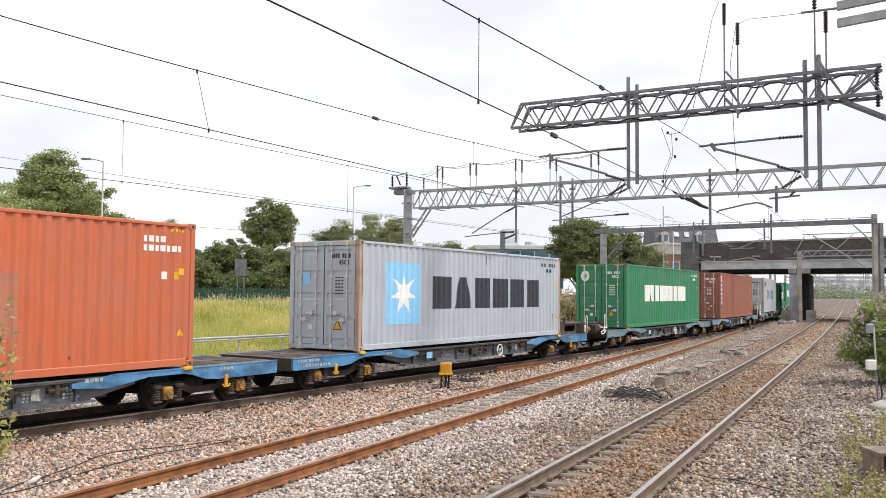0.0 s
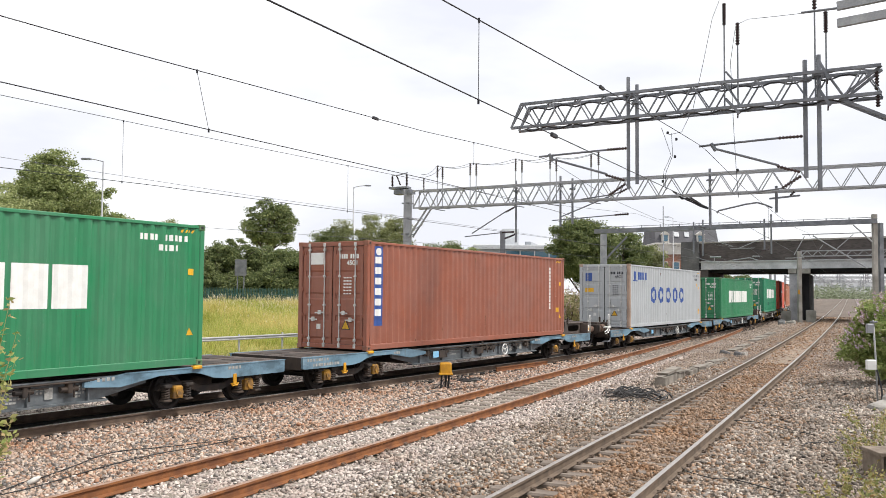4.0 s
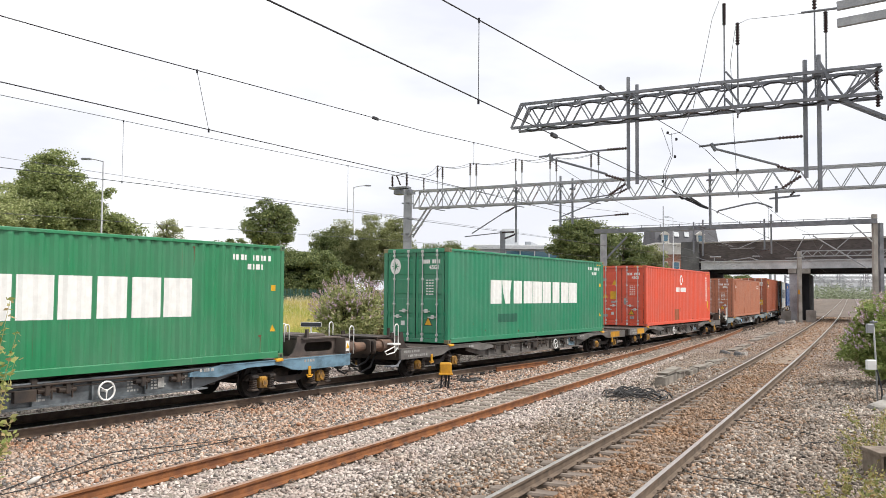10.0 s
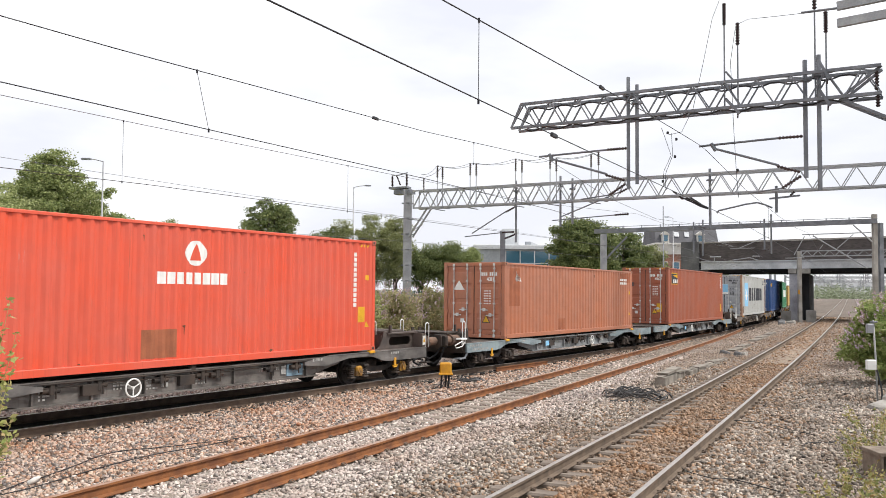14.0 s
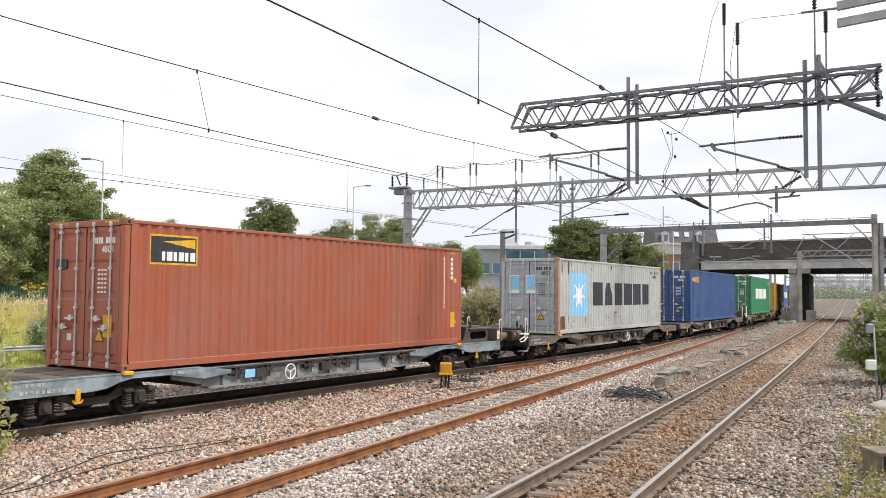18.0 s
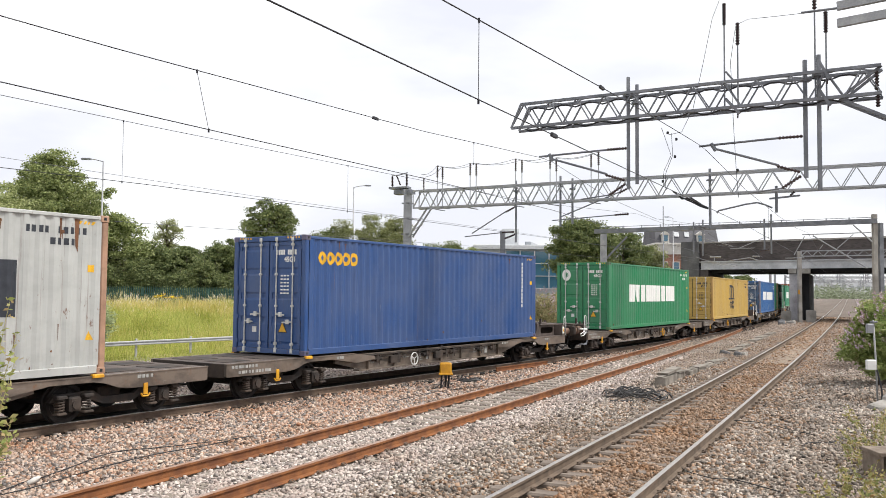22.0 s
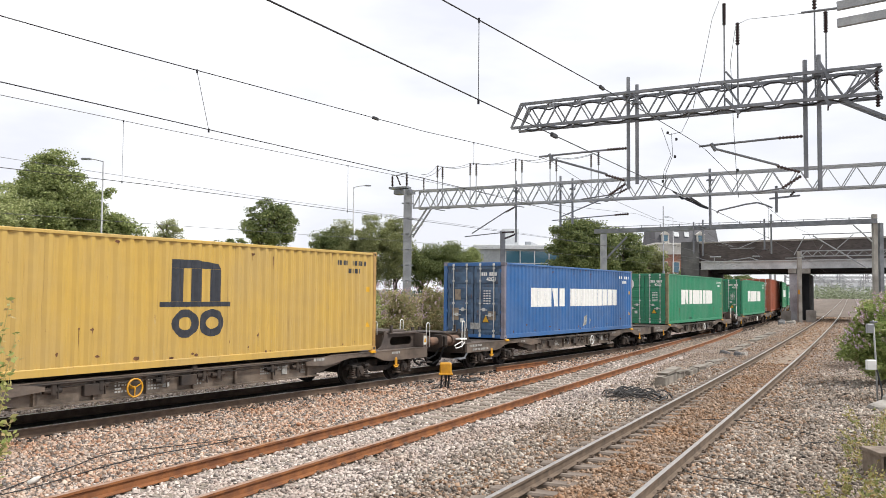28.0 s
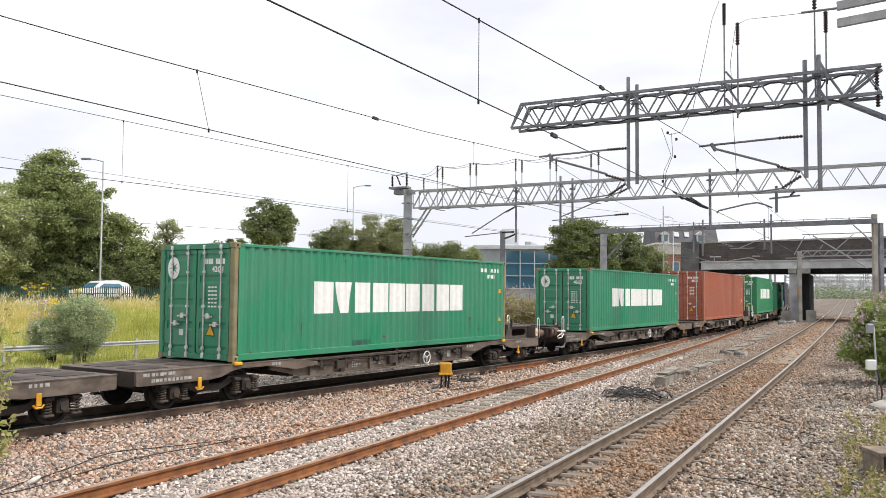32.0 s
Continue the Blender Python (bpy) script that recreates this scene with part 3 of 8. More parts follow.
# ---------------------------------------------------------------- tracks
RAIL_WEB = [(-0.07, -0.159), (0.07, -0.159), (0.07, -0.148), (0.012, -0.13), (0.009, -0.045), (0.034, -0.036), (0.034, -0.006), (-0.034, -0.006), (-0.034, -0.036), (-0.009, -0.045), (-0.012, -0.13), (-0.07, -0.148)]
RAIL_TOP = [(-0.034, -0.006), (0.034, -0.006), (0.033, -0.002), (0.022, 0.003), (-0.022, 0.003), (-0.033, -0.002)]


def sweep(profile, line, s0, s1, off, step=1.0, shift=None):
    ss = np.arange(s0, s1 + 1e-6, step)
    verts, faces, n = [], [], len(profile)
    for s in ss:
        o = off + (shift(s) if shift else 0.0)
        x, y, z, h = line.at(s, o)
        for a, c in profile:
            verts.append((x + a * math.cos(h), y - a * math.sin(h), z + c))
    for k in range(len(ss) - 1):
        for i in range(n):
            j = (i + 1) % n
            faces.append((k * n + i, k * n + j, (k + 1) * n + j, (k + 1) * n + i))
    faces += [tuple(range(n)), tuple(range((len(ss) - 1) * n, len(ss) * n))]
    g = Geo()
    g.v, g.f = verts, faces
    return g


SLEEPERS = {key: Geo().bevel_box(-1.25, 1.25, -0.13, 0.13, -0.34, -0.165, 0.03).mesh("sleeper", M[key]) for key in ("sleeper", "sleeper_dark", "sleeper_shaded")}
CLIP = Geo().bevel_box(-0.03, 0.04, -0.032, 0.032, -0.165, -0.140, 0.012).tube([(-0.04, -0.025, -0.142), (0.0, -0.032, -0.124), (0.035, 0.0, -0.13), (0.0, 0.032, -0.124), (-0.04, 0.025, -0.142)], 0.008, 6).mesh("rail_clip", M["clip"])


def build_track(label, line, s0, s1, web, head, sleepers, clips, shift=None, bed="sleeper"):
    t = thing("railway_track", label, "track", kind="structure")
    for off in (-0.7525, 0.7525):
        r = part("rail", sweep(RAIL_WEB, line, s0, s1, off, shift=shift), M[web], t)
        part("railhead", sweep(RAIL_TOP, line, s0, s1, off, shift=shift), M[head], r, "worn running surface of the rail")
    s = sleepers[0]
    while s < sleepers[1]:
        x, y, z, h = line.at(s)
        o = part("sleeper", SLEEPERS[bed], None, t)
        o.matrix_local = pose(x, y, z, 0, 0, -math.degrees(h))
        if clips[0] < s < clips[1]:
            for off in (-0.7525 - 0.1, -0.7525 + 0.1, 0.7525 - 0.1, 0.7525 + 0.1):
                x, y, z, h = line.at(s, off)
                o = part("rail_clip", CLIP, None, t)
                o.matrix_local = pose(x, y, z, 0, 0, -math.degrees(h) + (180 if off in (-0.7525 + 0.1, 0.7525 + 0.1) else 0))
        s += 0.65
    return t


build_track("curved main track under the freight train with brown rails", FAR_TRACK, -45, 190, "rail_side", "rail_head", (-30, 75), (0, 0), bed="sleeper_shaded")
build_track("disused siding with bright rusty rails in pale ballast", MID_TRACK, -28, 58, "rail_rust", "rail_head_rust", (-6, 50), (-4, 40),
            lambda s: -0.0009 * max(s - 36, 0) ** 2)
build_track("near running track with polished railheads on concrete sleepers", NEAR_TRACK, -29, 420, "rail_dust", "rail_head", (-6, 90), (-4, 40), bed="sleeper_dark")


# ---------------------------------------------------------------- overhead line gantries
GA = radians(-29.5)
UX, UY = math.cos(GA), math.sin(GA)


class Gantry:
    """A frame across the tracks; u runs along it, from a point at u = 0."""

    def __init__(self, x, y):
        self.x, self.y = x, y

    def p(self, u, z, n=0.0):
        return Vector((self.x + u * UX - n * UY, self.y + u * UY + n * UX, z))


def truss(parent, G, u0, u1, z0, z1, depth, pitch, mname, taper=0.0, bar_w=0.055):
    """A box lattice boom: four chords and zigzag lacing on both faces and below."""
    for z, a, c in ((z0, u0, u1), (z1, u0 + taper, u1)):
        for n in (-depth / 2, depth / 2):
            part("boom_chord", Geo().beam(G.p(a, z, n), G.p(c, z, n), 0.075, 0.075), M[mname], parent)
    k = max(2, int(round((u1 - u0) / pitch)))
    st = (u1 - u0) / k
    for n in (-depth / 2, depth / 2):
        for i in range(k):
            a = u0 + i * st
            part("lattice_bar", Geo().beam(G.p(a, z0, n), G.p(a + st / 2, z1, n), bar_w, 0.03), M[mname], parent)
            part("lattice_bar", Geo().beam(G.p(a + st / 2, z1, n), G.p(a + st, z0, n), bar_w, 0.03), M[mname], parent)
    for i in range(k):
        a = u0 + i * st
        s = -1 if i % 2 else 1
        for z in (z0, z1):
            if z == z1 and i == 0:
                continue
            part("lacing_bar", Geo().beam(G.p(a, z, s * depth / 2), G.p(a + st, z, -s * depth / 2), 0.035, 0.015), M[mname], parent)
    for n in (-depth / 2, depth / 2):
        part("end_bar", Geo().beam(G.p(u0, z0, n), G.p(u0 + taper, z1, n), 0.05), M[mname], parent)


def insulator(parent, a, b, r=0.046, sheds=7, mname="insul", horn=None):
    """A ribbed rod insulator from a to b."""
    a, b = Vector(a), Vector(b)
    pts, rs = [], []
    for i in range(sheds * 2 + 1):
        pts.append(a.lerp(b, i / (sheds * 2)))
        rs.append(r if i % 2 else r * 0.45)
    part("insulator", Geo().tube(pts, rs, 8), M[mname], parent, "ribbed glazed insulator")


def bar(parent, name, a, b, r, mname="galv", label=""):
    part(name, Geo().tube([a, b], r, 8), M[mname], parent, label)


def stovepipe(parent, G, u, ztop, zbot, w=0.08, n=-0.05):
    part("drop_post", Geo().beam(G.p(u, zbot, n), G.p(u, ztop, n), w, w), M["galv"], parent)
    part("post_bracket", Geo().box(-0.13, 0.13, -0.1, 0.1, -0.03, 0.03, Matrix.Translation(G.p(u, ztop - 0.5, n))), M["galv"], parent)


# gantry nearest the camera, carried by a mast beside the platform
G1 = Gantry(2.07, 24.6)
g1 = thing("overhead_line_gantry", "grey steel lattice cantilever boom with hanging posts over the tracks", "gantry")
truss(g1, G1, 0.0, 9.5, 7.17, 7.83, 0.55, 0.78, "galv", 0.3)
part("mast", Geo().beam(G1.p(9.84, -0.3), G1.p(9.84, 10.6), 0.3, 0.3), M["galv"], g1)
part("knee_brace", Geo().beam(G1.p(8.6, 7.14, 0.2), G1.p(9.6, 6.6, 0.2), 0.07).beam(G1.p(8.6, 7.14, -0.2), G1.p(9.6, 6.6, -0.2), 0.07).beam(G1.p(8.6, 7.14, 0.2), G1.p(9.5, 7.83, 0.2), 0.06).beam(G1.p(8.6, 7.14, -0.2), G1.p(9.5, 7.83, -0.2), 0.06), M["galv"], g1)
for u, zt, zb in ((3.38, 8.31, 5.25), (3.62, 8.08, 5.38), (7.82, 8.21, 5.3), (8.13, 8.3, 4.98)):
    stovepipe(g1, G1, u, zt, zb)
# line arms held out from the hanging posts
for u0, z0, u1, z1 in ((0.76, 6.33, 3.38, 6.38), (5.25, 6.28, 7.8, 6.34)):
    bar(g1, "top_tube", G1.p(u0, z0), G1.p(u1 - 0.55, z1), 0.028)
    insulator(g1, G1.p(u1 - 0.62, z1), G1.p(u1 - 0.05, z1))
    bar(g1, "stay_tube", G1.p(u0 + 0.42, z0 - 0.1), G1.p(u1 - 0.62, z0 - 0.62), 0.03)
    insulator(g1, G1.p(u1 - 0.66, z0 - 0.64), G1.p(u1 - 0.12, z0 - 0.82))
    part("clamp", Geo().tube([G1.p(u0 + 0.3, z0 + 0.05), G1.p(u0 + 0.42, z0 - 0.14)], 0.05, 8), M["galv"], g1)
    insulator(g1, G1.p(u1 - 0.1, z0 - 0.92), G1.p(u1 - 0.55, z0 - 1.2))
    bar(g1, "steady_arm", G1.p(u1 - 0.55, z0 - 1.2), G1.p(u1 - 1.35, z0 - 1.28), 0.018)
# feeder insulators standing on and leaning from the boom
for u, zt, zi in ((5.9, 9.38, 9.96), (6.23, 8.82, 9.40)):
    bar(g1, "support_rod", G1.p(u, 7.2), G1.p(u, zt), 0.021)
    insulator(g1, G1.p(u, zt), G1.p(u, zi), 0.062, 8, "insul_dark")
for u, zt, zi in ((8.05, 9.46, 10.1), (8.3, 8.84, 9.37)):
    bar(g1, "support_rod", G1.p(u, 7.2), G1.p(u, zt), 0.021)
    insulator(g1, G1.p(u, zt), G1.p(u, zi), 0.062, 8, "insul_dark")
for ua, za, ub, zb in ((5.98, 7.39, 6.32, 6.99), (8.15, 8.11, 8.39, 7.62), (8.17, 7.37, 8.40, 6.98)):
    part("leaning_bracket", Geo().beam(G1.p(ua, za, -0.3), G1.p(ub, zb, -0.3), 0.1, 0.07), M["galv"], g1, "dark leaning channel bracket")
    bar(g1, "bracket_bolt", G1.p(ub - 0.04, zb + 0.04, -0.3), G1.p(ub - 0.05, zb - 0.12, -0.3), 0.02, "insul_dark")
bar(g1, "rod_brace", G1.p(5.93, 8.17), G1.p(6.14, 7.89), 0.025)
# cables looped along the top and bottom chords
for zc, sg, n in ((7.74, 1, 0.12), (7.12, -1, -0.1)):
    P = [G1.p(0.4 + 0.2 * i, zc + sg * 0.05 * math.sin(i * 1.55), n) for i in range(44)]
    part("boom_cable", Geo().tube(P, 0.022, 6), M["wire"], g1, "slack black cable along the boom")
for dz in (0.0, -0.42):
    part("crossarm", Geo().beam(G1.p(8.57, 9.39 + dz, -0.2), G1.p(10.2, 9.5 + dz, -0.2), 0.12, 0.2), M["galv_light"], g1)
bar(g1, "feeder_bar", G1.p(7.75, 9.42, 0.0), G1.p(8.9, 9.40, 0.0), 0.03)
insulator(g1, G1.p(9.4, 7.7, -0.25), G1.p(9.4, 7.25, -0.25), 0.06, 6, "insul_dark")
insulator(g1, G1.p(9.42, 7.2, -0.25), G1.p(9.42, 6.85, -0.25), 0.06, 5, "insul_dark")

# second gantry, a full portal over all tracks
G2 = Gantry(-1.84, 43.98)
g2 = thing("overhead_line_gantry", "long grey lattice portal boom on a tall concrete-grey mast", "gantry")
truss(g2, G2, 0.5, 22.5, 6.74, 7.62, 0.6, 1.05, "galv_light", 0.0, 0.085)
part("mast", Geo().beam(G2.p(0, -0.3), G2.p(0, 7.75), 0.42, 0.42), M["galv_light"], g2, "tall rectangular mast with step bolts")
part("mast", Geo().beam(G2.p(22.5, -0.3), G2.p(22.5, 7.75), 0.42, 0.42), M["galv_light"], g2)
part("knee_brace", Geo().beam(G2.p(0.2, 5.3, 0.2), G2.p(1.3, 6.74, 0.2), 0.07).beam(G2.p(0.2, 5.3, -0.2), G2.p(1.3, 6.74, -0.2), 0.07).beam(G2.p(0.25, 5.6), G2.p(0.9, 5.9), 0.04).beam(G2.p(0.25, 6.2), G2.p(0.9, 6.2), 0.04), M["galv_light"], g2)
part("mast_head", Geo().box(-0.72, 0.30, -0.25, 0.25, -0.24, -0.02, Matrix.Translation(G2.p(0, 7.75)) @ pose(0, 0, 0, 0, 0, -29.5)).box(-1.05, 0.06, -0.22, 0.22, 0.06, 0.16, Matrix.Translation(G2.p(0, 7.75)) @ pose(0, 0, 0, 0, 0, -29.5)).box(-0.75, -0.2, -0.12, 0.12, -0.02, 0.06, Matrix.Translation(G2.p(0, 7.75)) @ pose(0, 0, 0, 0, 0, -29.5)), M["galv"], g2)
for k in range(9):
    part("mast_tie", Geo().box(-0.23, 0.23, -0.23, 0.23, 0, 0.06, Matrix.Translation(G2.p(0, 0.6 + 0.8 * k)) @ pose(0, 0, 0, 0, 0, -29.5)), M["galv"], g2)
part("mast_frame", Geo().tube([G2.p(-0.96, 7.85), G2.p(-0.97, 8.57)], 0.03, 6).tube([G2.p(-0.08, 7.85), G2.p(-0.08, 8.6)], 0.03, 6).tube([G2.p(-1.01, 8.54), G2.p(-0.5, 8.55), G2.p(-0.05, 8.64)], 0.025, 6), M["galv"], g2)
insulator(g2, G2.p(-0.96, 7.98), G2.p(-0.97, 8.5), 0.07, 7, "insul_dark")
insulator(g2, G2.p(-0.08, 7.96), G2.p(-0.08, 8.52), 0.07, 7, "insul_dark")
insulator(g2, G2.p(-0.65, 8.52, -0.1), G2.p(-0.4, 8.0, -0.1), 0.05, 7, "insul_dark")
for k, (u, zt) in enumerate(((1.55, 8.95), (2.25, 8.75), (3.45, 8.95), (4.15, 8.8), (5.95, 9.0), (6.6, 8.8), (7.75, 9.0), (8.35, 8.75), (9.8, 8.95), (10.4, 8.9))):
    n = -0.35 if k % 2 else 0.35
    bar(g2, "support_rod", G2.p(u, 6.7, n), G2.p(u, zt - 0.62, n), 0.022, "galv_light")
    insulator(g2, G2.p(u, zt - 0.62, n), G2.p(u, zt, n), 0.06, 7, "insul_dark")
    part("rod_foot", Geo().beam(G2.p(u - 0.1, 6.7, n), G2.p(u + 0.45, 6.6, n), 0.04), M["galv"], g2)
insulator(g2, G2.p(0.95, 7.6), G2.p(0.95, 8.3), 0.05, 7, "insul_dark")
for u, zt, zb in ((6.0, 7.9, 4.9), (8.3, 8.0, 5.6), (8.9, 7.85, 5.7), (15.2, 7.9, 5.3)):
    stovepipe(g2, G2, u, zt, zb, 0.09, 0.3)
for u0, z0, u1 in ((3.6, 5.7, 6.0), (8.3, 6.35, 11.7)):
    bar(g2, "stay_tube", G2.p(u0, z0 - 0.3, 0.3), G2.p(u1 - 0.5, z0 + 0.75, 0.3), 0.03)
    insulator(g2, G2.p(u1 - 0.55, z0 + 0.7, 0.3), G2.p(u1, z0 + 0.95, 0.3), 0.06, 6)
    bar(g2, "top_tube", G2.p(u0 - 0.4, z0 - 0.45, 0.3), G2.p(u1 - 0.7, z0 - 0.3, 0.3), 0.025)
    insulator(g2, G2.p(u1 - 0.75, z0 - 0.3, 0.3), G2.p(u1 - 0.1, z0 - 0.28, 0.3), 0.06, 6, "insul_dark")
part("bowed_arm", Geo().tube([G2.p(u, z, 0.3) for u, z in ((15.48, 5.96), (15.56, 6.06), (16.14, 6.18), (16.68, 6.29), (17.14, 6.34), (17.44, 6.24), (17.74, 6.09))], 0.035, 8), M["galv"], g2, "bowed steel steady arm")
part("drop_post", Geo().beam(G2.p(17.9, 5.89, 0.3), G2.p(17.9, 7.0, 0.3), 0.09), M["galv"], g2)
part("cross_bar", Geo().beam(G2.p(17.63, 6.48, 0.3), G2.p(18.82, 6.56, 0.3), 0.07), M["galv"], g2)
insulator(g2, G2.p(18.44, 6.57, 0.3), G2.p(18.62, 6.74, 0.3), 0.06, 3, "insul_dark")
for k in range(3):
    part("splice", Geo().tube([G2.p(13.6 + 0.1 * k, 7.0 - 0.07 * k, 0.3), G2.p(13.95, 6.72 - 0.03 * k, 0.25 + 0.1 * k), G2.p(14.4, 6.5 + 0.08 * k, 0.3), G2.p(14.8, 6.28 + 0.05 * k, 0.3), G2.p(15.12, 6.16, 0.3)], 0.035, 6), M["wire"], g2, "tangled dark splice of wires")
insulator(g2, G2.p(5.4, 5.1, 0.3), G2.p(6.0, 5.3, 0.3), 0.06, 6, "insul_dark")
part("signal_post", Geo().beam(G2.p(4.72, -0.3, 1.5), G2.p(4.72, 5.55, 1.5), 0.26, 0.2), M["galv"], thing("signal_post", "tall dark grey steel post beside the track", "post"))

# third gantry, a solid beam close to the road bridge
G3 = Gantry(11.49, 62.76)
g3 = thing("overhead_line_gantry", "solid grey steel beam gantry with a pale concrete mast", "gantry")
part("beam", Geo().beam(G3.p(-0.3, 7.05), G3.p(18.3, 7.21), 0.35, 0.31), M["galv"], g3)
part("rail", Geo().tube([G3.p(0, 7.36), G3.p(18.3, 7.46)], 0.02, 6), M["galv"], g3)
rp = Geo()
for k in range(14):
    rp.beam(G3.p(0.5 + 1.35 * k, 7.1), G3.p(0.5 + 1.35 * k, 7.42 + 0.006 * k), 0.045)
part("rail_posts", rp, M["galv"], g3)
part("mast", Geo().beam(G3.p(0.35, -0.3), G3.p(0.35, 6.85), 0.42, 0.42), M["galv_light"], g3)
part("knee_brace", Geo().beam(G3.p(0.4, 4.9), G3.p(2.1, 6.6), 0.12), M["galv"], g3)
part("mast", Geo().beam(G3.p(18.15, -0.3), G3.p(18.15, 7.64), 0.26, 0.26), M["concrete"], g3, "pale square concrete mast")
part("mast", Geo().beam(G3.p(18.47, -0.3, 0.25), G3.p(18.47, 7.1, 0.25), 0.24, 0.3), M["galv"], g3)
for u, zt, zb in ((6.93, 7.5, 5.27), (7.56, 7.64, 5.13), (11.59, 7.57, 5.52), (12.02, 7.87, 5.2)):
    stovepipe(g3, G3, u, zt, zb, 0.09, -0.25)
for ua, za, ub, zb, r in ((13.93, 6.44, 17.97, 6.47, 0.04), (14.57, 6.36, 17.72, 4.22, 0.05), (14.08, 6.33, 13.42, 5.11, 0.035), (16.95, 6.38, 16.01, 5.5, 0.035), (15.18, 5.76, 14.96, 5.46, 0.03), (16.96, 6.98, 18.02, 5.88, 0.06),
                          (12.89, 4.91, 14.04, 4.92, 0.035), (9.98, 5.63, 11.5, 6.27, 0.035), (9.37, 5.59, 10.95, 5.62, 0.025), (7.81, 6.3, 9.55, 5.77, 0.02), (7.1, 5.07, 8.92, 4.41, 0.02)):
    bar(g3, "stay_tube", G3.p(ua, za, -0.3), G3.p(ub, zb, -0.3), r * 0.8, "galv_light")
for ua, za, ub, zb, r in ((8.04, 5.06, 8.78, 5.05, 0.050), (8.33, 5.06, 8.33, 4.78, 0.030), (9.35, 4.79, 10.64, 4.97, 0.035), (10.64, 4.97, 11.18, 4.79, 0.035), (10.82, 5.06, 11.31, 5.05, 0.050), (7.95, 4.79, 9.66, 4.39, 0.020)):
    bar(g3, "line_arm", G3.p(ua, za, -0.3), G3.p(ub, zb, -0.3), r, "galv_light", "pale bent line arm")
insulator(g3, G3.p(11.3, 5.42, -0.3), G3.p(11.9, 5.5, -0.3), 0.06, 6, "insul_dark")

# lattice beam on a concrete post in front of the bridge pier
G4 = Gantry(32.2, 77.6)
g4 = thing("overhead_line_gantry", "low lattice girder on a pale concrete mast beside the bridge pier", "gantry")
part("mast", Geo().beam(G4.p(0.22, -0.3), G4.p(0.22, 6.5), 0.32, 0.32), M["concrete"], g4, "pale square concrete mast")
truss(g4, G4, 0.4, 11.5, 6.05, 6.52, 0.4, 0.9, "galv_light")
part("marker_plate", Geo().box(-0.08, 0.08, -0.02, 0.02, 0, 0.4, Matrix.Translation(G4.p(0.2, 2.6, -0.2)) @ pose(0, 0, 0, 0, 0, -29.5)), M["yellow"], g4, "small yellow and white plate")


# ---------------------------------------------------------------- overhead wires
def wire(label, line, pts, r, mname, step=2.0, off=0.0, n=5):
    """A wire over a track: pts are (distance, height over rail, sideways)."""
    ss = np.arange(pts[0][0], pts[-1][0] + 0.01, step)
    zz = np.interp(ss, [p[0] for p in pts], [p[1] for p in pts])
    oo = np.interp(ss, [p[0] for p in pts], [p[2] for p in pts])
    P = []
    for s, z, o in zip(ss, zz, oo):
        x, y, g, h = line.at(s, o + off)
        P.append((x, y, g + z))
    return tagged(new("overhead_wire", Geo().tube(P, r, n).mesh("overhead_wire", M[mname], True)), label, "wire", "overhead wires")


def sag(s0, s1, za, zm, k=8):
    return [(s0 + (s1 - s0) * i / k, za + (zm - za) * (1 - (2 * i / k - 1) ** 2), 0.0) for i in range(k + 1)]
wire("contact wire over the near track", NEAR_TRACK, [(-20, 4.15, -0.1), (-8, 4.26, -0.1), (0, 4.35, -0.1), (13.4, 4.53, -0.1), (20, 4.60, -0.1), (60, 4.5, 0.1), (110, 4.4, 0)], 0.007, "wire")
wire("messenger wire over the near track", NEAR_TRACK, [(-20, 4.75, -0.15), (-8, 4.8, -0.15), (-4, 5.03, -0.15), (0, 5.28, -0.15), (3, 5.53, -0.24), (6, 5.77, -0.33), (10, 6.06, -0.45), (13.4, 6.3, -0.55), (20, 5.9, -0.3), (28, 5.7, 0), (38, 5.9, 0), (48, 6.3, 0), (68, 5.6, 0), (90, 5.2, 0)], 0.0075, "wire", 1.0)
wire("contact wire over the rusty siding", MID_TRACK, [(-20, 4.1, 0), (-4, 4.45, 0), (3, 4.59, 0), (8, 4.7, 0), (16, 4.8, 0), (60, 4.7, 0)], 0.007, "wire")
wire("messenger wire over the rusty siding", MID_TRACK, [(-22, 5.0, 0), (-4, 5.07, 0), (0, 5.23, 0), (4, 5.44, 0), (8, 5.65, 0), (12, 5.94, 0), (15.6, 6.2, 0), (22, 5.8, 0), (30, 5.7, 0), (40, 6.2, 0), (55, 5.6, 0)], 0.007, "wire", 1.0)
wire("contact wire over the main track", FAR_TRACK, [(-40, 4.2, 0), (-25, 4.38, 0), (-8, 4.65, 0), (8, 4.67, 0), (90, 4.6, 0)], 0.007, "wire")
wire("messenger wire over the main track", FAR_TRACK, [(-45, 6.0, 0), (-25, 5.95, 0), (-8, 5.9, 0), (10, 5.97, 0), (22, 6.5, 0), (40, 5.8, 0), (55, 6.3, 0), (85, 5.5, 0)], 0.007, "wire_light", 1.0)
wire("messenger wire over a hidden far track", FAR_TRACK, [(-40, 6.2, 0), (-25, 6.03, 0), (-9, 5.59, 0), (0, 5.49, 0), (20, 5.46, 0), (60, 5.2, 0)], 0.006, "wire_light", off=-5.0)
wire("contact wire over a hidden far track", FAR_TRACK, [(-40, 3.9, 0), (-20, 4.1, 0), (-5, 4.28, 0), (8, 4.48, 0), (20, 4.63, 0), (60, 4.6, 0)], 0.006, "wire_light", off=-5.0)


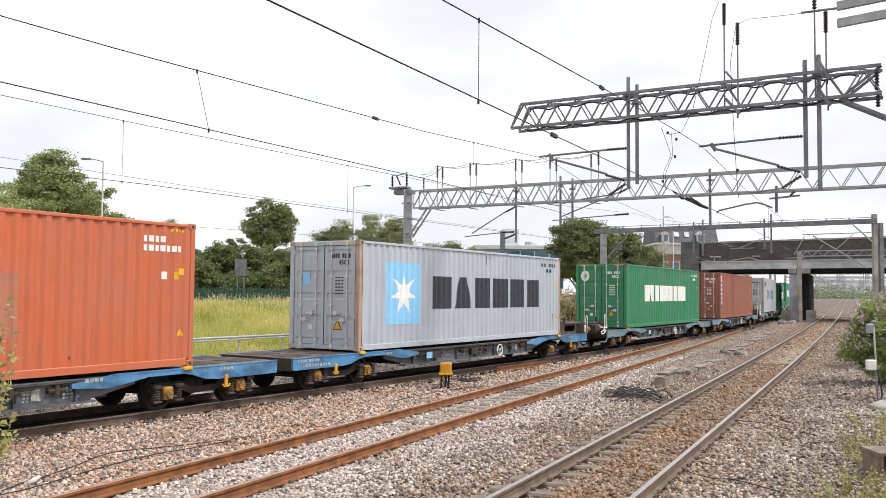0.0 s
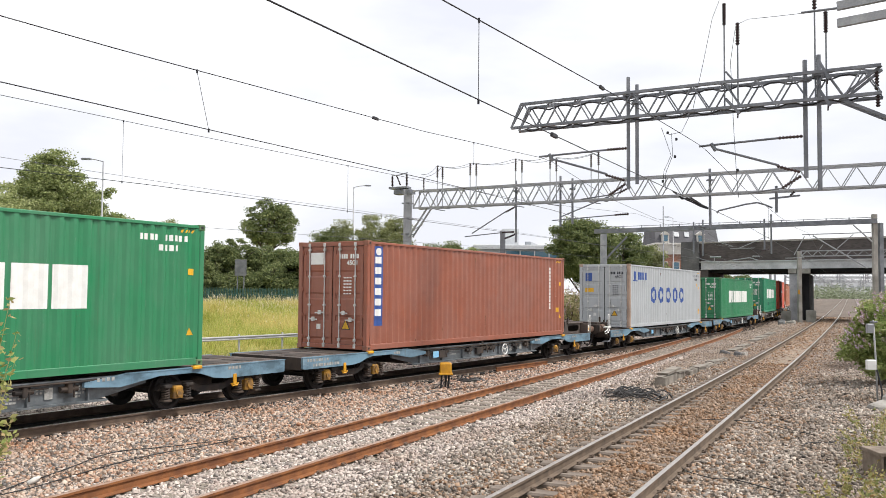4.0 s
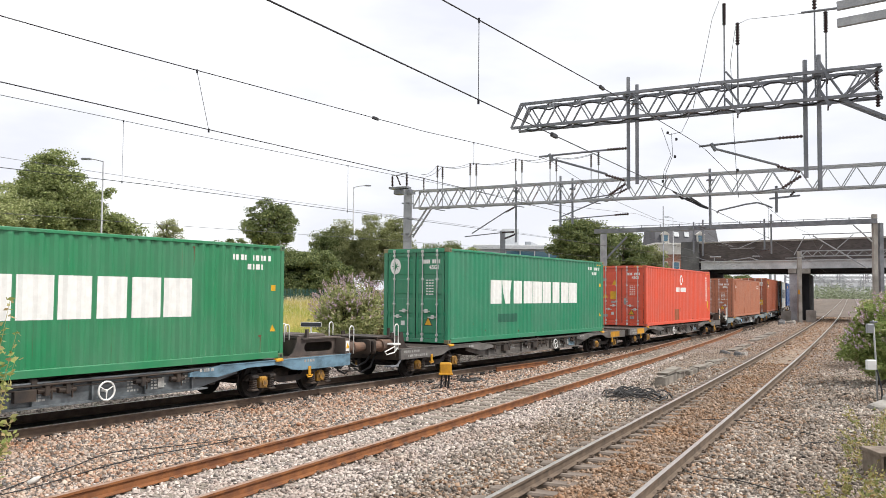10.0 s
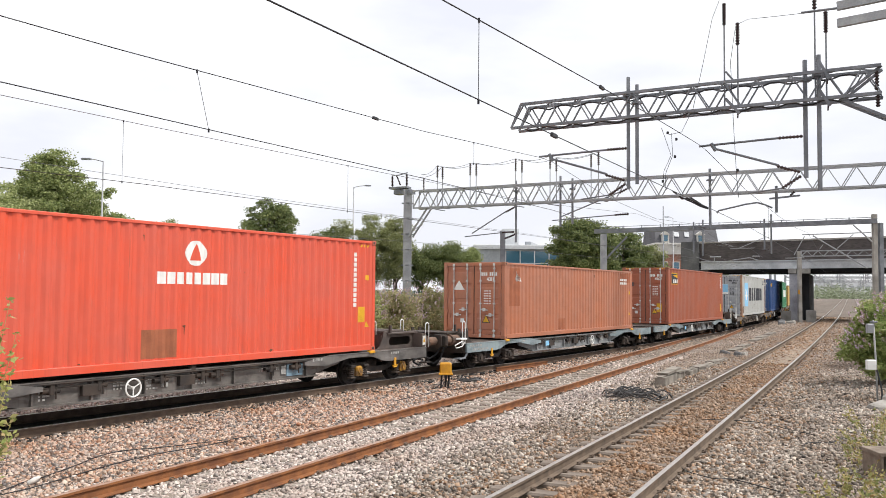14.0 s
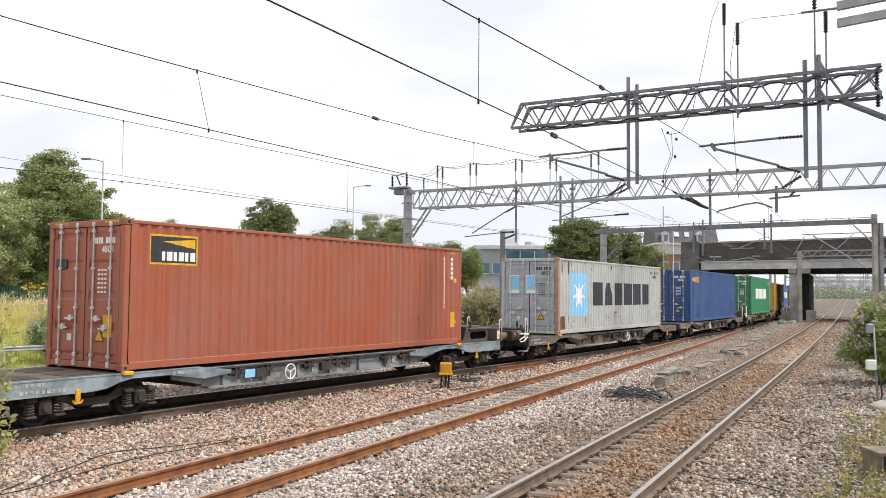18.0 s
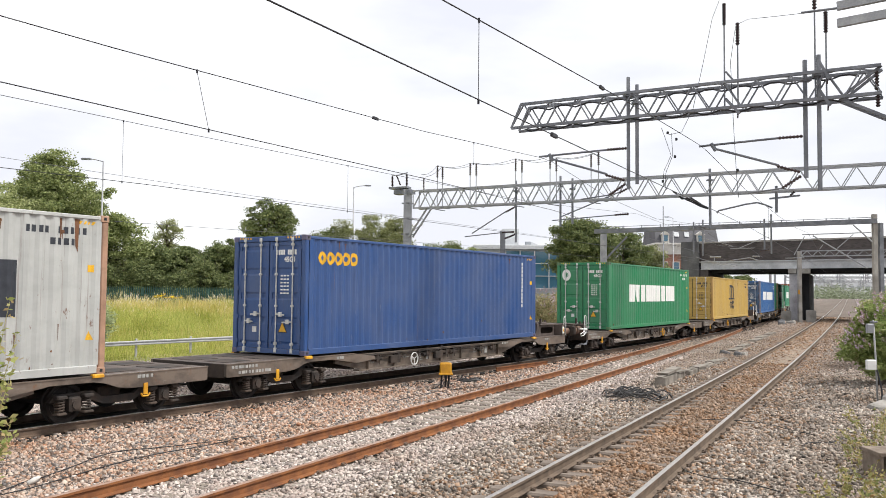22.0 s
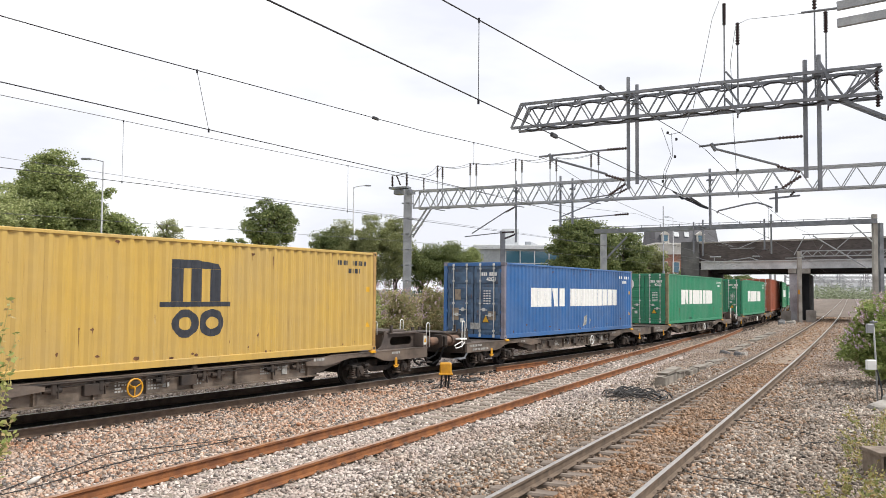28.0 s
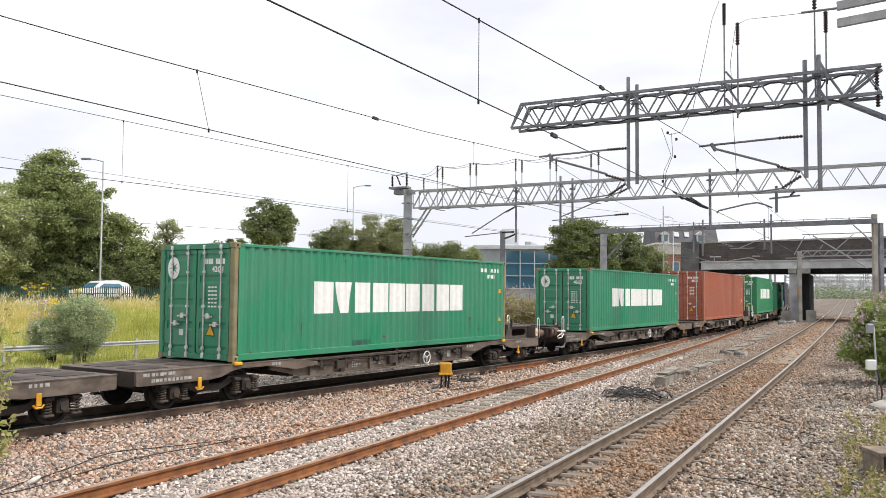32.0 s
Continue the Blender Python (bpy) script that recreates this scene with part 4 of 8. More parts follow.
def dropper(line, s, za, zb, off=0.0, lean=0.0):
    """A thin hanger between messenger and contact wire with clamps at both ends."""
    x, y, g, h = line.at(s, off)
    x2, y2, _, _ = line.at(s + lean, off)
    d = thing("wire_dropper", "thin hanger wire with small clamps", "wire", "droppers")
    part("hanger", Geo().tube([(x, y, g + za), (x2, y2, g + zb)], 0.0038, 5), M["wire"], d)
    for (a, c), z in (((x, y), za), ((x2, y2), zb)):
        part("clamp", Geo().bevel_box(a - 0.011, a + 0.011, c - 0.011, c + 0.011, g + z - 0.035, g + z + 0.018, 0.004), M["wire"], d)


dropper(NEAR_TRACK, -1.85, 5.15, 4.33, -0.12)
dropper(MID_TRACK, 1.38, 5.3, 4.56, 0, 0.25)
dropper(FAR_TRACK, -8.6, 5.9, 4.64)
dropper(FAR_TRACK, -1.3, 5.93, 4.66)
dropper(MID_TRACK, 10.4, 5.82, 5.35)
dropper(NEAR_TRACK, 24, 5.75, 4.58)
for line, ss, z, off in ((NEAR_TRACK, 2.9, 5.52, -0.24), (NEAR_TRACK, 0.35, 4.35, -0.1), (MID_TRACK, 6.0, 5.54, 0.0)):
    x, y, g, h = line.at(ss, off)
    tagged(new("wire_clamp", Geo().bevel_box(-0.02, 0.02, -0.10, 0.10, -0.02, 0.03, 0.012, pose(x, y, g + z, 0, 0, -math.degrees(h))).mesh("wire_clamp", M["wire"])), "small dark splice clamp on an overhead wire", "clamp", "wire clamps")
fw = thing("feeder_cable", "slack jumper cables hanging from the gantry", "wire")
for pts in ((G1.p(4.27, 6.85), G1.p(4.42, 6.4), G1.p(4.52, 6.1), G1.p(4.33, 5.7), G1.p(4.3, 5.4), G1.p(4.4, 5.2)), (G1.p(4.53, 6.68), G1.p(4.56, 6.1), G1.p(4.38, 5.65), G1.p(4.36, 5.25)),
            (G1.p(5.80, 10.1), G1.p(5.6, 9.6), G1.p(5.35, 8.4), G1.p(5.1, 7.3), G1.p(4.8, 6.7), G1.p(4.45, 6.65)), (G1.p(6.2, 9.35), G1.p(6.5, 9.45), G1.p(7.2, 9.42), G1.p(7.9, 9.4)),
            (G1.p(6.18, 9.3), G1.p(6.05, 8.4), G1.p(6.12, 6.6), G1.p(6.18, 5.4), G1.p(6.22, 4.9))):
    part("cable", Geo().tube(pts, 0.007, 5), M["wire"], fw)
for u, z in ((4.43, 6.71), (4.66, 6.52), (4.62, 6.06), (4.3, 5.42), (6.2, 5.6)):
    part("clamp", Geo().bevel_box(-0.03, 0.03, -0.025, 0.025, -0.035, 0.035, 0.012, Matrix.Translation(G1.p(u, z))), M["wire"], fw, "dark jumper clamp")
sl = thing("feeder_cable", "thin slack cables strung along the far gantry's insulators", "wire")
for row in (((0.6, 8.55), (1.55, 8.95), (3.45, 8.95), (5.95, 9.0), (7.75, 9.0), (9.8, 8.95)), ((0.95, 8.3), (2.25, 8.75), (4.15, 8.8), (6.6, 8.8), (8.35, 8.75), (10.4, 8.9))):
    for (u0, z0), (u1, z1) in zip(row, row[1:]):
        n = 0.35 if row[0][0] < 0.9 else -0.35
        part("cable", Geo().tube([G2.p(u0 + (u1 - u0) * i / 6, z0 + (z1 - z0) * i / 6 - 0.16 * (1 - (i / 3 - 1) ** 2), n) for i in range(7)], 0.011, 5), M["wire_light"], sl)


# ---------------------------------------------------------------- freight containers
LEN, WID = 12.19, 2.438
PITCH, A0 = 0.2785, 0.24
CACHE = {}


def rib(x):
    """Depth of the corrugated wall at x along it."""
    if x < A0 or x > LEN - A0:
        return 0.012
    u = (x - A0) % PITCH
    if u < 0.070:
        return 0.012
    if u < 0.138:
        return 0.012 + 0.036 * (u - 0.070) / 0.068
    if u < 0.210:
        return 0.048
    return 0.048 - 0.036 * (u - 0.210) / (PITCH - 0.210)


def rib_breaks(x0, x1):
    xs, k = {x0, x1}, 0
    while A0 + k * PITCH < LEN - A0:
        for d in (0.0, 0.070, 0.138, 0.210):
            x = A0 + k * PITCH + d
            if x0 < x < x1:
                xs.add(x)
        k += 1
    return sorted(xs)


def wall_geo(y, sign, z0, z1):
    """A corrugated long wall with thickness."""
    xs = rib_breaks(0.15, LEN - 0.15)
    g = Geo()
    n = len(xs)
    vs = []
    for inner in (0, 0.004):
        for z in (z0, z1):
            vs += [(x, y + sign * (rib(x) + inner), z) for x in xs]
    fs = []
    for i in range(n - 1):
        fs += [(i, i + 1, n + i + 1, n + i), (2 * n + i, 3 * n + i, 3 * n + i + 1, 2 * n + i + 1), (i, 2 * n + i, 2 * n + i + 1, i + 1), (n + i, n + i + 1, 3 * n + i + 1, 3 * n + i)]
    return g.raw(vs, fs)


def decal(name, polys, material, parent, label="", lift=0.003):
    """Paint on the near corrugated wall: flat shapes bent to follow the ribs."""
    bm = bmesh.new()
    for poly in polys:
        bm.faces.new([bm.verts.new((x, 0, z)) for x, z in poly])
    lo = min(x for p in polys for x, _ in p)
    hi = max(x for p in polys for x, _ in p)
    for x in rib_breaks(lo, hi)[1:-1]:
        bmesh.ops.bisect_plane(bm, geom=bm.verts[:] + bm.edges[:] + bm.faces[:], plane_co=(x, 0, 0), plane_no=(1, 0, 0), dist=1e-5)
    for v in bm.verts:
        v.co.y = rib(v.co.x) - lift
    me = bpy.data.meshes.new(name)
    bm.to_mesh(me)
    bm.free()
    me.materials.append(material)
    return part(name, me, None, parent, label)


def rect(x0, x1, z0, z1):
    return [(x0, z0), (x1, z0), (x1, z1), (x0, z1)]


def disc(x, z, r, n=20, rz=None):
    return [(x + r * math.cos(2 * math.pi * i / n), z + (rz or r) * math.sin(2 * math.pi * i / n)) for i in range(n)]


def star(x, z, r, r2, n=7):
    return [(x + (r if i % 2 == 0 else r2) * math.sin(math.pi * i / n), z + (r if i % 2 == 0 else r2) * math.cos(math.pi * i / n)) for i in range(2 * n)]


def word_blocks(x0, x1, z0, z1, n, gap=0.16, slopes=None):
    """n plain letter-sized blocks, one to a letter."""
    w = (x1 - x0) / n
    out = []
    for k in range(n):
        a, c = x0 + k * w + w * gap / 2, x0 + (k + 1) * w - w * gap / 2
        # one plain block stands for one letter; a few taper up or down
        t = (slopes or {}).get(k, 0.0) * (c - a)
        up, down = max(t, 0.0), max(-t, 0.0)
        out.append([[(a + down, z0), (c - down, z0), (c - up, z1), (a + up, z1)]])
    return out


def shared(key, make):
    if key not in CACHE:
        CACHE[key] = make()
    return CACHE[key]


def text_mesh(body, size, material):
    """Upright lettering in the x-z plane, as a mesh."""
    cu = bpy.data.curves.new("lettering", "FONT")
    cu.body, cu.size, cu.offset = body, size, size * 0.035
    ob = new("lettering", cu)
    bpy.context.view_layer.update()
    me = bpy.data.meshes.new_from_object(ob.evaluated_get(bpy.context.evaluated_depsgraph_get()))
    bpy.data.objects.remove(ob)
    bpy.data.curves.remove(cu)
    me.transform(Matrix(((1, 0, 0, 0), (0, 0, -1, 0), (0, 1, 0, 0), (0, 0, 0, 1))))
    me.materials.clear()
    me.materials.append(material)
    return me


def bars_text(rows, n_cols, x, z, w, h, seed):
    """Unreadable small print as rows of bars, in wall coordinates."""
    rng = random.Random(seed)
    out = []
    for r in range(rows):
        u = x
        while u < x + w - 0.02:
            d = rng.uniform(0.05, 0.13) * n_cols
            out.append(rect(u, min(u + d, x + w), z - r * h * 1.6 - h, z - r * h * 1.6))
            u += d + 0.03
    return out


def container(label, colour, high, code, marks):
    """A forty-foot box: walls, roof, posts, castings, rails and double doors with locking bars."""
    H = 2.896 if high else 2.591
    P = M[colour]
    D = M.get("door_" + colour, P)
    worn = "rust-stained" in label or "weathered" in label or "rusty" in label
    c = thing("freight_container", label, "container", "containers on the train")

    def sh(nm, key, make, lab="", smooth=False, m=None):
        return part(nm, shared((key, colour if m is None else m, high), lambda: make().mesh(nm, P if m is None else M[m], smooth)), None, c, lab)

    sh("side_wall", "near", lambda: wall_geo(0.0, 1, 0.16, H - 0.075))
    sh("side_wall", "far", lambda: wall_geo(WID, -1, 0.16, H - 0.075))

    def end_wall():
        g = Geo()
        y = 0.16
        while y < WID - 0.2:
            g.prism([(LEN - 0.012, y), (LEN - 0.012, y + 0.1), (LEN - 0.05, y + 0.15), (LEN - 0.05, y + 0.24), (LEN - 0.056, y + 0.24), (LEN - 0.056, y)], "z", 0.16, H - 0.1)
            y += 0.25
        return g
    sh("end_wall", "end", end_wall)

    def roof():
        g = Geo()
        x = 0.1
        g.box(0.08, LEN - 0.08, 0.05, WID - 0.05, H - 0.045, H - 0.03)
        while x < LEN - 0.3:
            g.prism([(x, H - 0.03), (x + 0.03, H - 0.012), (x + 0.12, H - 0.012), (x + 0.15, H - 0.03)], "y", 0.12, WID - 0.12)
            x += 0.209
        return g
    sh("roof", "roof", roof)
    sh("floor", "floor", lambda: Geo().box(0.1, LEN - 0.1, 0.05, WID - 0.05, 0.05, 0.17), m="wood_floor")
    for y0, y1 in ((0.0, 0.06), (WID - 0.06, WID)):
        sh("top_rail", ("tr", y0), lambda: Geo().bevel_box(0.17, LEN - 0.17, y0, y1, H - 0.08, H - 0.02, 0.012))
        sh("bottom_rail", ("br", y0), lambda: Geo().bevel_box(0.17, LEN - 0.17, y0 + 0.004, y1 - 0.004, 0.02, 0.16, 0.012))
    for x0, x1 in ((0.004, 0.14), (LEN - 0.14, LEN - 0.004)):
        for y0, y1 in ((0.004, 0.15), (WID - 0.15, WID - 0.004)):
            sh("corner_post", ("cp", x0, y0), lambda: Geo().bevel_box(x0, x1, y0, y1, 0.118, H - 0.118, 0.02), m=("cast_" + colour) if worn and y0 < 1 else None)
    for x0, x1 in ((0.0, 0.178), (LEN - 0.178, LEN)):
        for y0, y1 in ((-0.003, 0.162), (WID - 0.162, WID + 0.003)):
            for z0 in (0.0, H - 0.118):
                def casting():
                    return Geo().bevel_box(x0, x1, y0, y1, z0, z0 + 0.118, 0.012)
                cc = sh("corner_casting", ("cc", x0, y0, z0), casting, m="cast_" + colour)
                if y0 < 1:
                    part("slot", shared(("slot", x0, z0, high), lambda: Geo().bevel_box(x0 + 0.05, x1 - 0.05, y0 - 0.004, y0 + 0.02, z0 + 0.03, z0 + 0.09, 0.012).mesh("slot", M["gasket"])), None, cc)
    sh("door_header", "hd", lambda: Geo().bevel_box(0.0, 0.12, 0.162, WID - 0.162, H - 0.13, H - 0.01, 0.012))
    sh("door_sill", "sl", lambda: Geo().bevel_box(0.0, 0.12, 0.162, WID - 0.162, 0.02, 0.13, 0.012))
    for k in range(2):
        y0, y1 = (0.174, WID / 2 - 0.019) if k == 0 else (WID / 2 + 0.019, WID - 0.174)

        d = part("door", shared(("leaf", k, colour, high), lambda: Geo().box(0.05, 0.075, y0, y1, 0.14, H - 0.14).mesh("door", D)), None, c)
        for z0, z1 in ((0.14, 0.24), (H - 0.24, H - 0.14)):
            part("door_rail", shared(("drail", k, z0, colour, high), lambda: Geo().bevel_box(0.03, 0.052, y0, y1, z0, z1, 0.006).mesh("door_rail", D)), None, d)
        for a, b in ((y0, y0 + 0.09), (y1 - 0.09, y1)):
            part("door_stile", shared(("dstile", k, a, colour, high), lambda: Geo().box(0.03, 0.052, a, b, 0.245, H - 0.245).mesh("door_stile", D)), None, d)
        st = (H - 0.5) / 4
        for i in range(4):
            za = 0.25 + i * st
            part("door_panel", shared(("swage", k, i, colour, high), lambda: Geo().prism([(0.051, za + 0.02), (0.031, za + 0.07), (0.031, za + st - 0.13), (0.051, za + st - 0.08)], "y", y0 + 0.092, y1 - 0.092).mesh("door_panel", D)), None, d)
        part("gasket", shared(("gasket", k, high), lambda: Geo().box(0.056, 0.07, y0 - 0.018, y1 + 0.018, 0.131, H - 0.131).mesh("gasket", M["gasket"])), None, d)
        for f in (0.24, 0.76):
            yb = y0 + (y1 - y0) * f

            def lockbar():
                g = Geo().tube([(0.004, yb, 0.05), (0.004, yb, H - 0.05)], 0.0165, 8)
                for z, h in ((0.10, 0.055), (0.26, 0.035), (1.18, 0.025), (1.95, 0.025), (H - 0.22, 0.03), (H - 0.09, 0.045)):
                    g.bevel_box(-0.024, 0.03, yb - 0.04, yb + 0.04, z - h, z + h, 0.008)
                return g
            lb = part("lock_bar", shared(("lock", yb, high), lambda: lockbar().mesh("lock_bar", M["chrome"])), None, d, "galvanised locking bar")
            zb = 0.80 if (f < 0.5) == (k == 0) else 0.98
            part("handle", shared(("handle", yb, zb, f), lambda: Geo().beam((-0.02, yb - 0.02, zb), (-0.02, yb + (0.30 if f < 0.5 else -0.30), zb - 0.02), 0.022, 0.034).bevel_box(-0.035, 0.03, yb + (0.10 if f < 0.5 else -0.20), yb + (0.20 if f < 0.5 else -0.10), zb - 0.06, zb + 0.05, 0.012).mesh("handle", M["chrome"])), None, d)
        for z in (0.3, 0.9, 1.6, H - 0.3):
            yh = y0 - 0.012 if k == 0 else y1 + 0.012
            part("hinge", shared(("hinge", k, z, colour), lambda: Geo().bevel_box(-0.004, 0.05, yh - 0.03, yh + 0.03, z - 0.05, z + 0.05, 0.008).mesh("hinge", P)), None, d)
    # stencilled codes: the box number stays unreadable, the size code is plain
    ink = M["ink"] if colour in ("box_silver", "box_silver_worn", "box_white", "box_yellow") else M["white"]
    kx = ink.name
    num = Geo()
    for k in range(9):
        if k == 4:
            continue
        num.box(0.024, 0.029, 0.98 - 0.075 * k - 0.055, 0.98 - 0.075 * k, H - 0.47, H - 0.35)
    for r in range(6):
        for k in range(3):
            num.box(0.024, 0.029, 0.56 + 0.10 * k, 0.63 + 0.10 * k, H - 1.0 - 0.085 * r, H - 0.965 - 0.085 * r)
    tagged(part("stencil", num, ink, c, "small stencilled box number and weights"), kind="stuff")
    tm = shared(("code", code, kx), lambda: text_mesh(code, 0.17, ink))
    o = part("size_code", tm, None, c, "stencilled size code " + code)
    o.matrix_local = pose(0.024, 0.72, H - 0.64, 0, 0, -90)
    plate = Geo().box(0.02, 0.03, 1.62, 1.76, 0.52, 0.66)
    part("data_plate", plate, M["chrome"], c)
    tri = Geo().prism([(0.62, 0.55), (0.86, 0.55), (0.74, 0.77)], "x", 0.018, 0.024)
    part("hazard_sticker", tri, M["sticker"], c, "yellow triangular hazard sticker")
    part("hazard_border", Geo().prism([(0.585, 0.53), (0.895, 0.53), (0.74, 0.82)], "x", 0.022, 0.026), M["ink"], c)
    nums = []
    if code == "42G1" or code == "45G1":
        nums += [rect(LEN - 1.62 + 0.12 * k, LEN - 1.62 + 0.12 * k + 0.075, H - 0.38, H - 0.26) for k in range(10) if k != 4]
        nums += [rect(LEN - 1.15 + 0.13 * k, LEN - 1.15 + 0.13 * k + 0.08, H - 0.58, H - 0.46) for k in range(4)]
    if marks != "vertical":
        tagged(decal("stencil", nums, ink, c, "stencilled box number on the side"), kind="stuff")
    decal("hazard_sticker", [[(LEN - 0.42, 0.62), (LEN - 0.26, 0.62), (LEN - 0.34, 0.78)]], M["sticker"], c, "yellow triangular hazard sticker")
    decal("sticker", [rect(LEN - 0.4, LEN - 0.28, H - 1.05, H - 0.92)], M["sticker"], c)
    if high:
        decal("height_marking", [[(LEN - 0.62 + 0.09 * i, H - 0.19), (LEN - 0.575 + 0.09 * i, H - 0.19), (LEN - 0.545 + 0.09 * i, H - 0.13), (LEN - 0.59 + 0.09 * i, H - 0.13)] for i in range(4)], M["sticker"], c, "yellow and black height stripes")
    return c, H


PAINTS = {"box_orange": ((0.52, 0.12, 0.042), 0.45), "box_silver": ((0.42, 0.458, 0.51), 0.5), "box_silver_worn": ((0.46, 0.47, 0.455), 1.45),
          "box_green": ((0.013, 0.205, 0.08), 0.45), "box_teal": ((0.012, 0.215, 0.105), 0.45), "box_brown": ((0.30, 0.093, 0.052), 0.5),
          "box_white": ((0.43, 0.456, 0.478), 0.8), "box_red": ((0.70, 0.085, 0.035), 0.4), "box_tan": ((0.44, 0.155, 0.078), 0.8),
          "box_rust": ((0.34, 0.085, 0.036), 0.55), "box_navy": ((0.015, 0.064, 0.215), 0.6), "box_yellow": ((0.52, 0.34, 0.075), 0.8),
          "box_blue": ((0.022, 0.118, 0.33), 0.95), "box_dark": ((0.012, 0.02, 0.05), 0.4)}
for key, (col, rust) in PAINTS.items():
    M[key] = paint(key, col, rust, grime=0.16 if key in ("box_tan", "box_blue", "box_silver_worn", "box_brown") else 0.06)
    rusted, r = {"box_silver_worn": (0.8, (0.42, 0.19, 0.08)), "box_white": (0.7, (0.40, 0.22, 0.11)), "box_blue": (0.6, (0.36, 0.27, 0.21)), "box_teal": (0.75, (0.30, 0.19, 0.09)), "box_silver": (0.75, (0.42, 0.24, 0.13)), "box_yellow": (0.5, (0.36, 0.17, 0.06))}.get(key, (0.3, (0.26, 0.12, 0.06)))
    M["cast_" + key] = paint("cast_" + key, tuple((1 - rusted) * c + rusted * k for c, k in zip(col, r)), 1.3, grime=0.45)

M["door_box_blue"] = paint("greyed_blue_door", (0.05, 0.115, 0.22), 1.6, grime=0.75)
M["door_box_silver_worn"] = paint("dull_silver_door", (0.40, 0.42, 0.45), 0.9, grime=0.3)
M["rust"] = mat("flaking_rust", (0.20, 0.092, 0.045), 0.9, col2=(0.11, 0.055, 0.032), scale=6, fine=50, bump=0.3)

BOXES = [
    ("rust-orange corrugated steel freight container", "box_orange", True, "45G1", "orange"),
    ("silver-grey freight container, rusty posts, pale blue star square", "box_silver", True, "45G1", "star"),
    ("bright green freight container with white block lettering", "box_green", True, "45G1", "green"),
    ("brown freight container with a blue vertical strip", "box_brown", True, "45G1", "strip"),
    ("white freight container with rusty posts and blue lettering", "box_white", True, "45G1", "ring"),
    ("green freight container with white block lettering, low", "box_green", False, "42G1", "green"),
    ("teal green freight container with a dark repainted patch", "box_teal", True, "45G1", "teal"),
    ("bright red freight container with a white round emblem", "box_red", True, "45G1", "red"),
    ("faded tan-brown freight container with patched paint", "box_tan", False, "43I1", "tan"),
    ("rust-brown freight container with a black and yellow panel", "box_rust", True, "45G1", "panel"),
    ("rust-stained silver freight container with blue star square", "box_silver_worn", True, "45G1", "star"),
    ("dark blue freight container with yellow lettering", "box_navy", True, "45G1", "navy"),
    ("bright green freight container with white block lettering", "box_green", True, "45G1", "green"),
    ("weathered ochre yellow freight container with a black emblem", "box_yellow", False, "42G1", "yellow"),
    ("mid blue weathered freight container with white lettering", "box_blue", False, "42G1", "blue"),
    ("scuffed green freight container with rusty corner posts", "box_teal", False, "42G1", "green"),
    ("teal green freight container with white block lettering", "box_teal", False, "42G1", "green"),
    ("rust-brown plain freight container", "box_rust", True, "45G1", "brown"),
    ("bright green freight container with white block lettering", "box_green", True, "45G1", "green"),
    ("dark green freight container with white block lettering", "box_teal", False, "42G1", "green"),
    ("near-black blue freight container", "box_dark", True, "45G1", "plain"),
    ("ochre yellow freight container with a black emblem", "box_yellow", False, "42G1", "yellow")]


